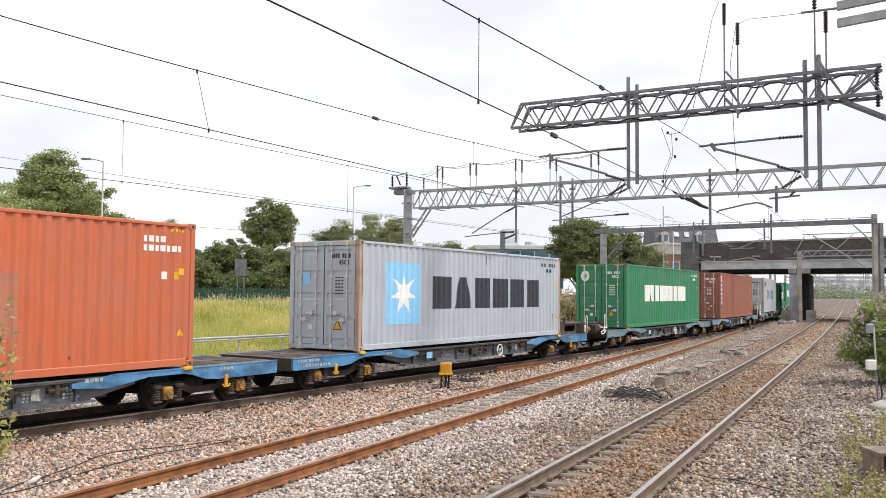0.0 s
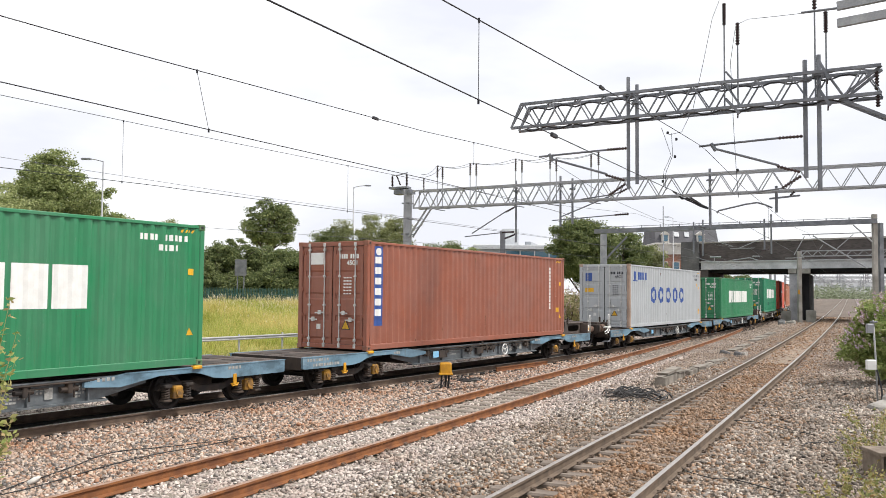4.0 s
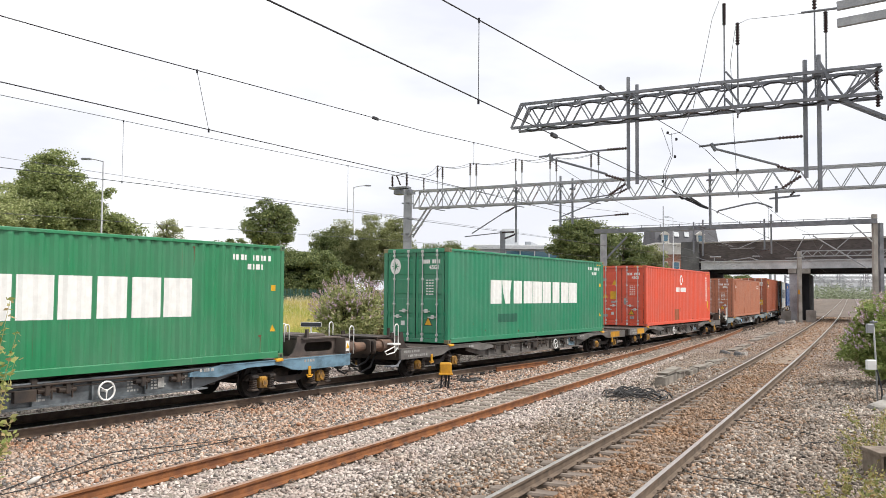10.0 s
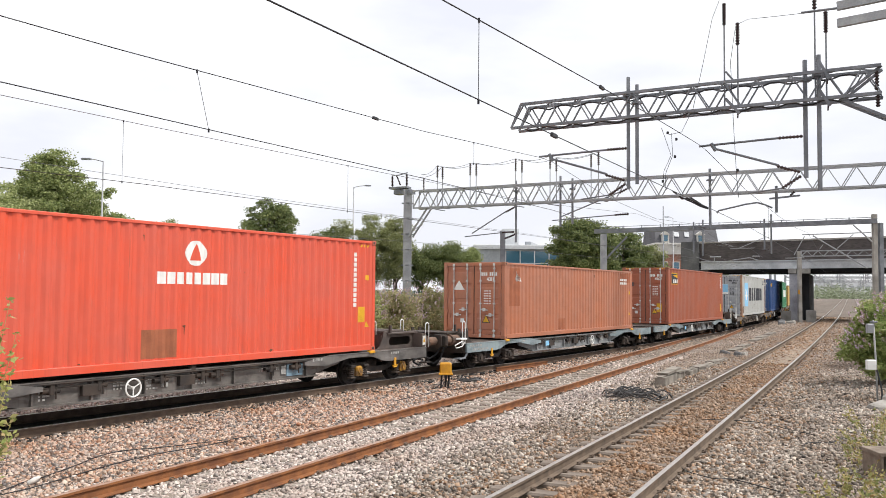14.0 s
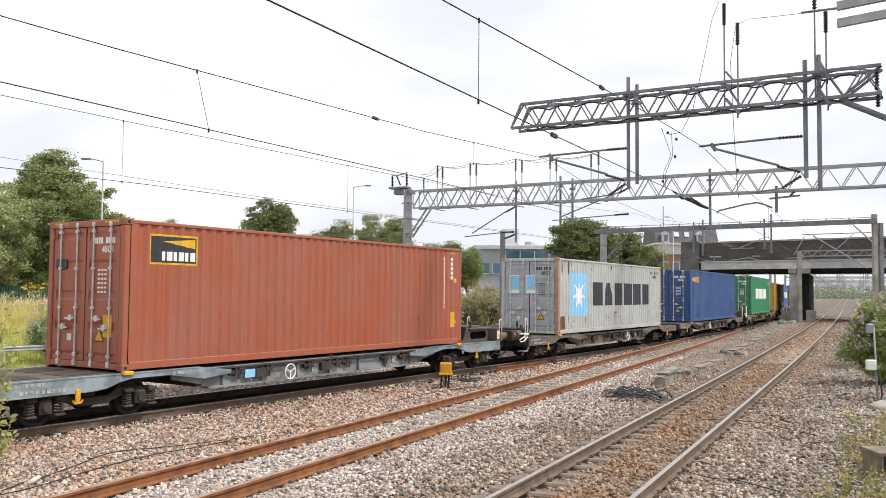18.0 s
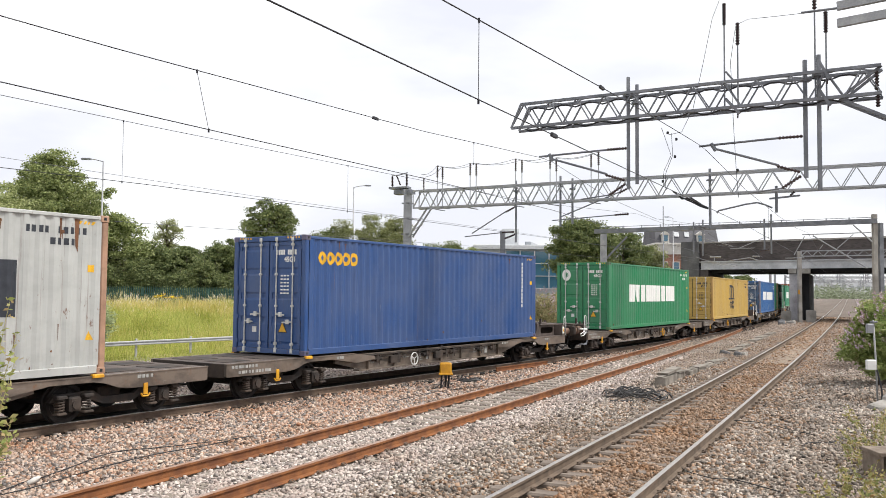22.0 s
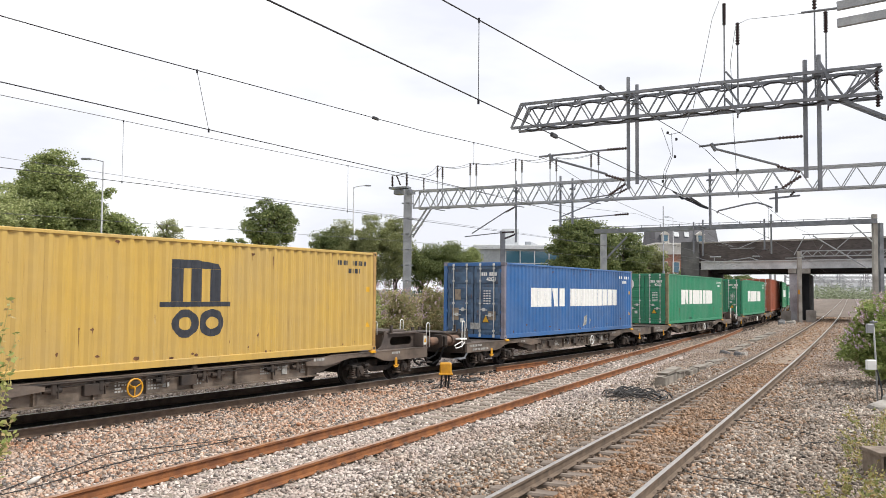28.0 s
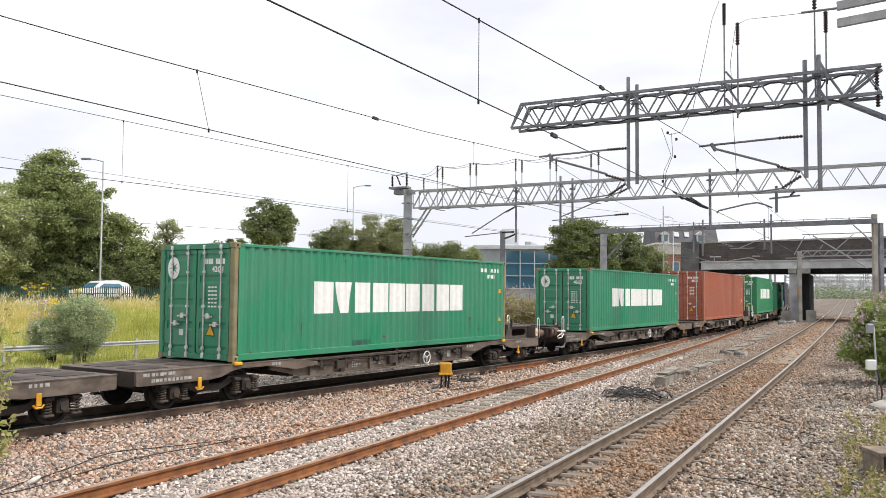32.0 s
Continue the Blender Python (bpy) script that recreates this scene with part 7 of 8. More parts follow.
# ---------------------------------------------------------------- plants
GREENS = {
    "oak": [(0.092, 0.124, 0.049), (0.202, 0.249, 0.094), (0.319, 0.364, 0.143), (0.452, 0.486, 0.222), (0.159, 0.200, 0.076)],
    "hedge": [(0.065, 0.091, 0.039), (0.137, 0.176, 0.069), (0.215, 0.254, 0.104), (0.312, 0.338, 0.150)],
    "willow": [(0.162, 0.191, 0.084), (0.267, 0.290, 0.133), (0.371, 0.377, 0.191), (0.208, 0.232, 0.105)],
    "bush": [(0.188, 0.225, 0.094), (0.325, 0.369, 0.144), (0.463, 0.469, 0.213), (0.275, 0.300, 0.138), (0.500, 0.463, 0.275)],
    "sage": [(0.207, 0.260, 0.132), (0.354, 0.422, 0.228), (0.488, 0.546, 0.324), (0.293, 0.341, 0.180)],
    "thicket": [(0.20, 0.21, 0.10), (0.32, 0.31, 0.155), (0.44, 0.40, 0.23), (0.40, 0.30, 0.18), (0.27, 0.28, 0.13)],
    "lime": [(0.156, 0.190, 0.075), (0.276, 0.320, 0.125), (0.396, 0.430, 0.190), (0.478, 0.500, 0.260), (0.221, 0.260, 0.100)],
    "fresh": [(0.15, 0.21, 0.065), (0.27, 0.35, 0.105), (0.40, 0.46, 0.17), (0.21, 0.27, 0.085), (0.46, 0.46, 0.22)],
    "sprig": [(0.20, 0.25, 0.07), (0.34, 0.37, 0.12), (0.48, 0.44, 0.20), (0.40, 0.28, 0.14)],
}
for key, cols in GREENS.items():
    M["leaf_" + key] = island_mat(key + "_leaves", cols, 0.6, transl=0.36)
M["bark"] = mat("grey_brown_bark", (0.11, 0.09, 0.07), 0.95, col2=(0.06, 0.05, 0.04), scale=3, fine=20, bump=0.6)
M["lilac"] = island_mat("lilac_blossom", [(0.45, 0.33, 0.47), (0.58, 0.47, 0.58), (0.42, 0.32, 0.26), (0.30, 0.2, 0.14), (0.66, 0.58, 0.62)], 0.7)
M["ragwort"] = island_mat("yellow_blossom", [(0.62, 0.42, 0.01), (0.75, 0.55, 0.03)], 0.7)


def leaf_cloud(points, size, rng, flat=0.4, long=1.5):
    """Many two-sided pointed leaves at points."""
    n = len(points)
    a, t = rng.uniform(0, 2 * np.pi, n), np.arcsin(np.clip(rng.normal(0.1, flat, n), -0.98, 0.98))
    s = size * rng.uniform(0.6, 1.35, n)
    d = np.stack([np.cos(a) * np.cos(t), np.sin(a) * np.cos(t), np.sin(t)], -1)
    ref = rng.normal(0, 1, (n, 3))
    w = np.cross(d, ref)
    w /= np.linalg.norm(w, axis=1)[:, None] + 1e-9
    L2, W2 = (s * long * 0.5)[:, None], (s * 0.5)[:, None]
    v = np.stack([points - d * L2, points + w * W2, points + d * L2, points - w * W2], 1).reshape(-1, 3)
    me = bpy.data.meshes.new("crown")
    me.vertices.add(n * 4)
    me.vertices.foreach_set("co", v.reshape(-1))
    me.loops.add(n * 4)
    me.loops.foreach_set("vertex_index", np.arange(n * 4))
    me.polygons.add(n)
    me.polygons.foreach_set("loop_start", np.arange(n) * 4)
    me.update(calc_edges=True)
    return me


def crown_points(rng, centre, radii, clumps, per, spread, hollow=0.55):
    """Clumps set round several lobes of an uneven crown, with gaps between them."""
    out, R = [], np.array(radii, float)
    lobes = [(np.zeros(3), 0.74), (np.array([0, 0, -0.25]), 0.74)]
    while len(lobes) < 36:
        u = rng.normal(0, 1, 3)
        u /= np.linalg.norm(u)
        r = rng.uniform(0.24, 0.44)
        lobes.append((u * (rng.uniform(0.92, 1.04) - r), r))
    for k in range(clumps):
        lc, lr = lobes[k % len(lobes)]
        u = rng.normal(0, 1, 3)
        u /= np.linalg.norm(u)
        c = np.array(centre) + (lc + u * lr * rng.uniform(hollow, 1.0)) * R
        m = int(per * rng.uniform(0.5, 1.4))
        p = np.clip(rng.normal(0, 1, (m, 3)), -1.6, 1.6) * spread * rng.uniform(0.4, 1.0) * np.array([1, 1, 0.55])
        out.append(c + p)
    return np.concatenate(out)


def tree(label, x, y, ground_z, top, radius, base, key, seed, clumps=130, per=55, size=0.34, spread=0.75, lean=0.0):
    """A tapered trunk with limbs and a leafy crown from height base to top."""
    rng = np.random.RandomState(seed)
    t = thing("tree", label, "tree", "trees behind the railway")
    cz, rz = (top + base) / 2, (top - base) / 2
    trunk = Geo()
    r0 = 0.022 * (top - ground_z) + 0.05
    trunk.tube([(x, y, ground_z - 0.3), (x + 0.1, y, (ground_z + base) / 2), (x + lean * 0.5, y, base + rz * 0.5), (x + lean, y, top - rz * 0.4)], [r0 * 1.3, r0, r0 * 0.7, r0 * 0.25], 9)
    tr = part("trunk", trunk, M["bark"], t, smooth=True)
    for i in range(9):
        a = rng.uniform(0, 2 * math.pi)
        h = base + rz * rng.uniform(-0.1, 1.0)
        e = Vector((x + lean * 0.5 + math.cos(a) * radius * 0.75, y + math.sin(a) * radius * 0.75, min(h + rz * rng.uniform(0.3, 0.8), top - 0.5)))
        s = Vector((x + lean * 0.3, y, h - rz * 0.15))
        part("limb", Geo().tube([s, s.lerp(e, 0.5) + Vector((0, 0, 0.25)), e], [r0 * 0.45, r0 * 0.28, r0 * 0.08], 6), M["bark"], t)
    pts = crown_points(rng, (x + lean * 0.6, y, cz), (radius * 0.98, radius * 0.98, rz * 0.98), int(clumps * 2.6), int(per * 2.0), spread * 0.72)
    me = leaf_cloud(pts, size * 0.42, rng)
    me.materials.append(M["leaf_" + key])
    part("crown", me, None, t, "uneven leafy crown")
    return t


def shrub(label, x, y, z, radius, height, key, seed, clumps=60, per=60, size=0.12, flowers=0, name="bush", group="bushes along the line"):
    rng = np.random.RandomState(seed)
    t = thing(name, label, "bush", group)
    g = Geo()
    for i in range(12):
        a, r = rng.uniform(0, 2 * math.pi), radius * rng.uniform(0.3, 0.95)
        g2 = Geo().tube([(x + 0.1 * math.cos(a), y + 0.1 * math.sin(a), z - 0.15), (x + 0.5 * r * math.cos(a), y + 0.5 * r * math.sin(a), z + height * 0.5), (x + r * math.cos(a), y + r * math.sin(a), z + height * rng.uniform(0.7, 1.0))], [0.03, 0.02, 0.006], 5)
        part("stem", g2, M["bark"], t)
    pts = crown_points(rng, (x, y, z + height * 0.5), (radius, radius, height * 0.5), int(clumps * 1.35), per, radius * 0.2, 0.4)
    pts = pts[pts[:, 2] > z - 0.05]
    me = leaf_cloud(pts, size, rng, 0.5, 2.4)
    me.materials.append(M["leaf_" + key])
    part("foliage", me, None, t)
    if flowers:
        c = []
        for _ in range(flowers):
            u = rng.normal(0, 1, 3)
            u[2] = abs(u[2])
            u[1] = -abs(u[1])
            u /= np.linalg.norm(u)
            p = np.array([x, y, z + height * 0.45]) + u * np.array([radius, radius, height * 0.6]) * rng.uniform(0.9, 1.12)
            d = u * 0.5 + np.array([0, 0, 0.35])
            for q in np.linspace(0, 0.22, 7):
                c.append(p + d * q + rng.normal(0, 0.018, (3, 3)))
        me = leaf_cloud(np.concatenate(c), max(size * 0.45, 0.036), rng, 0.6, 1.3)
        me.materials.append(M["lilac"])
        part("blossom", me, None, t, "lilac and browning flower spikes")
    return t


# trees: across the picture from the road lamp to the bridge
tree("tall broad oak in full summer leaf", -31.9, 70, 1.55, 14.0, 5.1, 2.4, "oak", 1, 300, 85, 0.27, 0.7)
tree("lighter green broadleaf tree by the fence", -34.8, 63, 1.55, 10.9, 4.7, 1.4, "lime", 2, 220, 80, 0.26, 0.7)
tree("round broadleaf tree beside the tall oak", -27.6, 72, 1.55, 9.3, 3.0, 2.5, "oak", 3, 110, 65, 0.28, 0.6)
for i, (x, top, r) in enumerate(((-25.2, 7.0, 2.6), (-22.6, 6.6, 2.6), (-20.0, 6.9, 2.7), (-17.8, 7.4, 2.5), (-15.6, 7.2, 2.3), (-13.6, 6.6, 2.4), (-11.2, 6.4, 2.4))):
    tree("dense dark green hedge tree behind the fence", x, 74 + 1.2 * (i % 3), 1.55, top, r, 2.2, "hedge", 10 + i, 80, 70, 0.26, 0.5)
tree("sparse young tree rising over the hedge", -25.6, 79, 1.55, 9.3, 1.4, 5.8, "willow", 20, 26, 40, 0.2, 0.45)
tree("lone round tree on a bare trunk", -22.5, 110, 1.55, 14.4, 3.8, 7.6, "hedge", 21, 130, 70, 0.30, 0.6)
for i, (x, y, top, r, key) in enumerate(((-12.0, 88, 9.3, 2.4, "hedge"), (-10.3, 88, 10.5, 1.55, "willow"), (-7.4, 88, 11.0, 2.3, "willow"), (-5.0, 89, 10.8, 2.2, "willow"), (-2.2, 90, 8.2, 2.3, "hedge"), (0.6, 90, 8.0, 2.6, "hedge"), (2.6, 91, 7.6, 1.55, "oak"))):
    tree("broadleaf tree in the row beyond the railway", x, y, 1.55, top, r, 2.6, key, 30 + i, 100, 75, 0.22, 0.6)
tree("large dark green tree in front of the offices", 14.2, 86, 1.5, 10.6, 4.0, 2.8, "hedge", 40, 170, 75, 0.32, 0.7)
tree("bushy tree near the bridge", 18.6, 88, 1.5, 9.7, 3.2, 2.4, "hedge", 41, 100, 70, 0.30, 0.6)
tree("small tree by the bridge approach", 22.2, 92, 1.5, 8.4, 2.7, 1.6, "willow", 42, 80, 60, 0.28, 0.5)
for i, x in enumerate((39.5, 44.5, 49.0)):
    tree("broadleaf tree beyond the road bridge", x, 136 + 2 * i, 0.4, 7.2 - 0.5 * i, 3.2, 1.2, "hedge", 44 + i, 60, 55, 0.34, 0.6)
# low hedge closing the view under the crowns
for i in range(17):
    shrub("dense dark hedge plant behind the fence", -39.0 + 1.75 * i, 66.0 + 0.45 * i, 1.5, 1.6, 2.6 + 0.5 * (i % 3), "hedge", 200 + i, 100, 62, 0.085, 0, "hedge_plant", "hedge behind the fence")
for i in range(15):
    shrub("tall dark hedge plant under the trees", -42.0 + 2.3 * i, 71.5 + 0.5 * i, 1.5, 1.9, 3.9 + 0.7 * (i % 2), "hedge", 240 + i, 90, 50, 0.12, 0, "hedge_plant", "hedge behind the fence")
# bushes on the railway land
shrub("flowering buddleia bush with browning lilac spikes", -4.1, 37.8, -0.1, 1.65, 3.0, "bush", 50, 130, 90, 0.075, 230)
shrub("pale flowering buddleia beyond the main track", -2.7, 41.2, -0.1, 1.8, 2.8, "thicket", 52, 150, 110, 0.06, 150)
shrub("grey-green bush growing beside the crash barrier", -12.85, 30.6, 0.0, 1.15, 2.3, "sage", 51, 190, 120, 0.034)
shrub("low grey-green bush beside the crash barrier", -13.75, 30.2, 0.0, 0.85, 1.55, "sage", 53, 110, 110, 0.034, 12)
for i, (x, y, r, h) in enumerate(((-0.6, 43.5, 1.7, 2.7), (2.2, 46, 1.9, 2.8), (5.0, 49.5, 1.9, 2.6), (8.0, 54, 2.0, 2.6), (11.5, 58, 1.9, 2.3))):
    shrub("overgrown dry buddleia thicket beyond the main track", x, y, 0.0, r, h, "thicket", 60 + i, 110, 95, 0.062, 110)
shrub("dense green bush at the trackside with lilac blossom", 12.75, 24.8, -0.1, 1.05, 2.3, "fresh", 70, 210, 150, 0.05, 130)
shrub("buddleia bush with pale lilac blossom beside the near track", 16.6, 30.6, -0.1, 1.5, 2.75, "fresh", 71, 170, 110, 0.07, 70)
shrub("overgrown trackside buddleia with lilac blossom", 21.3, 40, -0.1, 1.6, 2.7, "bush", 72, 90, 65, 0.13, 60)
shrub("overgrown green bush beside the track", 26.6, 50.5, -0.1, 1.6, 2.5, "bush", 73, 80, 60, 0.14, 30)
shrub("low scrub beyond the bridge", 58, 106, 0.2, 3.0, 2.4, "hedge", 74, 60, 60, 0.25)


def weeds(name, label, xy, heights, key, seed, size):
    """Upright weeds: thin stems with small leaves, one plant clump each."""
    rng = np.random.RandomState(seed)
    for (x, y), h in zip(xy, heights):
        z = float(ballast_z(x, y))
        t = thing(name, label, "weed", "weeds by the platform")
        P = []
        for i in range(9):
            a, r = rng.uniform(0, 6.28), rng.uniform(0.1, 0.6)
            hh = h * rng.uniform(0.5, 1.0)
            e = np.array([x + r * math.cos(a), y + r * math.sin(a), z + hh])
            part("stem", Geo().tube([(x + 0.4 * r * math.cos(a), y + 0.4 * r * math.sin(a), z - 0.03), tuple(e)], [0.006, 0.002], 4), M["leaf_sprig"], t)
            s = np.array([x + 0.4 * r * math.cos(a), y + 0.4 * r * math.sin(a), z])
            for q in np.linspace(0.25, 1, 16):
                P.append(s + (e - s) * q + rng.normal(0, 0.025, (1, 3)))
        me = leaf_cloud(np.concatenate(P), size, rng, 0.5, 2.2)
        me.materials.append(M["leaf_" + key])
        part("leaves", me, None, t)


M["leaf_weed"] = island_mat("dry_weed_leaves", [(0.12, 0.15, 0.05), (0.24, 0.25, 0.09), (0.38, 0.32, 0.13), (0.32, 0.21, 0.09), (0.18, 0.22, 0.08)], 0.7, transl=0.25)
weeds("weed", "yellow-green weeds growing through the gravel", ((5.3, 11.2), (5.7, 11.7), (6.2, 12.9), (5.6, 10.9), (6.6, 13.4), (6.9, 13.0), (7.1, 14.2), (7.7, 15.2), (5.0, 10.6), (5.2, 10.2), (7.5, 13.9), (8.2, 16.4)), (0.25, 0.3, 0.4, 0.3, 0.45, 0.5, 0.5, 0.6, 0.18, 0.22, 0.6, 0.5), "weed", 5, 0.03)


def sprig(x, y, z0, tips, seed):
    """Leafy shoots of a shrub close to the camera."""
    rng = np.random.RandomState(seed)
    t = thing("shrub", "thin leafy green shoots of a shrub close by", "bush")
    P = []
    for tip in tips:
        s, e = np.array([x, y, z0]), np.array(tip)
        mid = (s + e) / 2 + np.array([0.05, 0, 0.12])
        part("stem", Geo().tube([tuple(s), tuple(mid), tuple(e)], [0.009, 0.006, 0.002], 5), M["leaf_sprig"], t)
        for q in np.linspace(0.45, 1, 12):
            p = s * (1 - q) ** 2 + 2 * mid * q * (1 - q) + e * q * q
            P.append(p + rng.normal(0, 0.03, (4, 3)))
    me = leaf_cloud(np.concatenate(P), 0.034, rng, 0.5, 2.0)
    me.materials.append(M["leaf_sprig"])
    part("leaves", me, None, t)


sprig(-4.55, 8.0, -0.2, ((-4.05, 8.0, 2.3), (-4.0, 8.05, 2.0), (-4.15, 7.9, 2.12), (-3.98, 8.0, 1.75), (-4.1, 8.1, 1.62), (-4.2, 8.0, 1.85)), 1)
sprig(-4.5, 8.0, -0.2, ((-3.98, 8.0, 1.22), (-3.96, 7.9, 1.08), (-4.1, 8.0, 1.35), (-4.05, 8.05, 0.98)), 2)


# long grass on the bank
def grass(name, label, pick, cols, seed, n, low=0.15, high=0.62):
    rng = np.random.RandomState(seed)
    a, e = rng.uniform(-14, 46, n), rng.uniform(-1.3, 24, n)
    x, y = -7.1 + a * math.sin(HE) - e * math.cos(HE), 38.5 + a * math.cos(HE) + e * math.sin(HE)
    patch = np.sin(x * 0.55 + 1.3 * np.sin(y * 0.31)) + np.sin(y * 0.43 + x * 0.2) + 0.045 * (e - 10) * 3 + rng.normal(0, 0.6, n)
    k = patch > 0.25 if pick == "dry" else patch <= 0.25
    if pick == "seeding":
        k = (e + rng.normal(0, 3, n) + 2.5 * np.sin(x * 0.5) > 15.5) & (e < 20.5)
    x, y, e = x[k], y[k], e[k]
    n = len(x)
    z = ballast_z(x, y)
    h = rng.uniform(low, high, n) * np.clip(e / 3, 0.45, 1) * np.clip((25 - e) / 5, 0.4, 1) * (1 + 0.35 * np.sin(x * 1.9 + np.sin(y * 2.3)) * np.sin(y * 1.6))
    b = rng.normal(0, 0.16, (n, 2)) * (h / 0.5)[:, None]
    w = rng.uniform(0.006, 0.015, n)
    an = rng.uniform(0, 3.14, n)
    dx, dy = np.cos(an) * w, np.sin(an) * w
    v = np.stack([np.stack([x - dx, y - dy, z - 0.05], -1), np.stack([x + dx, y + dy, z - 0.05], -1), np.stack([x + b[:, 0], y + b[:, 1], z + h], -1)], 1)
    if pick == "seeding":
        v[:, 0] = np.stack([x + b[:, 0] * 0.7, y + b[:, 1] * 0.7, z + h * 0.62], -1)
        v[:, 1] = np.stack([x + b[:, 0] * 0.9 + dx * 2.4, y + b[:, 1] * 0.9 + dy * 2.4, z + h * 0.85], -1)
    me = bpy.data.meshes.new(name)
    me.vertices.add(n * 3)
    me.vertices.foreach_set("co", v.reshape(-1))
    me.loops.add(n * 3)
    me.loops.foreach_set("vertex_index", np.arange(n * 3))
    me.polygons.add(n)
    me.polygons.foreach_set("loop_start", np.arange(n) * 3)
    me.update(calc_edges=True)
    me.materials.append(island_mat(name + "_blades", cols, 0.7, transl=0.35, big=((0.62, 0.66, 0.42), 0.55, (0.46, 0.66))))
    tagged(new(name, me), label, "grass", kind="stuff")


grass("long_grass_green", "long green grass on the bank", "green", [(0.24, 0.30, 0.07), (0.38, 0.44, 0.10), (0.52, 0.52, 0.15), (0.62, 0.57, 0.22)], 1, 270000)
grass("long_grass_dry", "long straw-yellow grass on the bank", "dry", [(0.46, 0.43, 0.13), (0.68, 0.57, 0.22), (0.78, 0.68, 0.34), (0.48, 0.48, 0.14), (0.62, 0.42, 0.17)], 2, 270000)
grass("grass_seed_heads", "pale straw seed heads of tall grass below the fence", "seeding", [(0.62, 0.52, 0.34), (0.74, 0.66, 0.48), (0.82, 0.76, 0.60), (0.55, 0.44, 0.26)], 3, 42000, 0.35, 0.85)
rngf = np.random.RandomState(9)
for x, y, size, tint in ((-23.6, 49.5, 1.3, "ragwort"), (-22.6, 52.8, 0.6, "ragwort"), (-19.2, 42.5, 1.1, "ragwort"), (-18.6, 42.1, 0.7, "ragwort"), (-17.4, 52.6, 0.6, "ragwort"), (-16.6, 53.0, 0.5, "ragwort"), (-19.9, 42.7, 0.7, "lilac"), (-20.4, 43.4, 0.6, "lilac")):
    z = float(ballast_z(x, y))
    f = thing("wildflower", "clump of tall yellow ragwort in flower" if tint == "ragwort" else "clump of fading pink thistles", "flower", "wild flowers on the bank")
    hgt = 0.75 + 0.25 * size
    pts = np.concatenate([np.array([x, y, z + hgt]) + rngf.normal(0, 1, 3) * np.array([0.34, 0.34, 0.13]) * size + rngf.normal(0, 1, (16, 3)) * np.array([0.07, 0.07, 0.025]) for _ in range(int(16 * size))])
    me = leaf_cloud(pts, 0.06, rngf, 0.3, 1.0)
    me.materials.append(M[tint])
    part("blossom", me, None, f, "flat yellow flower heads" if tint == "ragwort" else "pink tufted flower heads")
    for i in range(7):
        part("stem", Geo().tube([(x + 0.05 * i - 0.15, y, z - 0.05), (x + (0.12 * i - 0.36) * size, y + 0.1 * math.sin(i * 2.0), z + hgt)], 0.012, 4), M["leaf_bush"], f)

# ---------------------------------------------------------------- road side
def along(a, e, dz=0.0):
    x, y = -7.1 + a * math.sin(HE) - e * math.cos(HE), 38.5 + a * math.cos(HE) + e * math.sin(HE)
    return x, y, float(ballast_z(x, y)) + dz


barrier = thing("crash_barrier", "galvanised steel crash barrier on short posts", "barrier")
prof = [(-0.02, 0.54), (0.01, 0.56), (0.01, 0.59), (-0.03, 0.61), (-0.03, 0.64), (0.01, 0.66), (0.01, 0.69), (-0.02, 0.71), (-0.08, 0.71), (-0.08, 0.54)]
g = Geo()
st = []
for a in np.arange(-20, 30.1, 2.5):
    x, y, z = along(a, 0.0)
    st.append([(x + d * math.cos(HE), y - d * math.sin(HE), z + c) for d, c in prof])
n = len(prof)
for s in st:
    g.v += s
for k in range(len(st) - 1):
    for i in range(n):
        j = (i + 1) % n
        g.f.append((k * n + i, k * n + j, (k + 1) * n + j, (k + 1) * n + i))
part("beam", g, M["guard"], barrier, "pale galvanised guard beam")
for a in np.arange(-20, 30.1, 2.5):
    x, y, z = along(a, 0.12)
    part("post", Geo().bevel_box(-0.035, 0.035, -0.04, 0.04, z - 0.3, z + 0.78, 0.01, pose(x, y, 0, 0, 0, -36)), M["guard"], barrier)

M["fence_green"] = mat("dark_green_fence", (0.03, 0.10, 0.085), 0.6, col2=(0.05, 0.12, 0.10), scale=2)
fence = thing("palisade_fence", "dark green steel palisade fence along the road", "fence")
for dz in (0.45, 1.45):
    p0, p1 = along(-22, 22.5), along(46, 22.5)
    part("rail", Geo().beam((p0[0], p0[1], 0.95 + dz * 0.85), (p1[0], p1[1], 0.95 + dz * 0.85), 0.05, 0.06), M["fence_green"], fence)
for a in np.arange(-22, 46, 2.75):
    x, y, z = along(a, 22.56)
    part("post", Geo().bevel_box(x - 0.05, x + 0.05, y - 0.05, y + 0.05, z - 0.3, 2.6, 0.01), M["fence_green"], fence)
pales = Geo()
for a in np.arange(-22, 46, 0.155):
    x, y, z = along(a, 22.45)
    pales.prism([(x - 0.034, 1.0), (x + 0.034, 1.0), (x + 0.034, 2.55), (x, 2.72), (x - 0.034, 2.55)], "y", y, y + 0.006)
tagged(part("pales", pales, M["fence_green"], fence), kind="stuff")

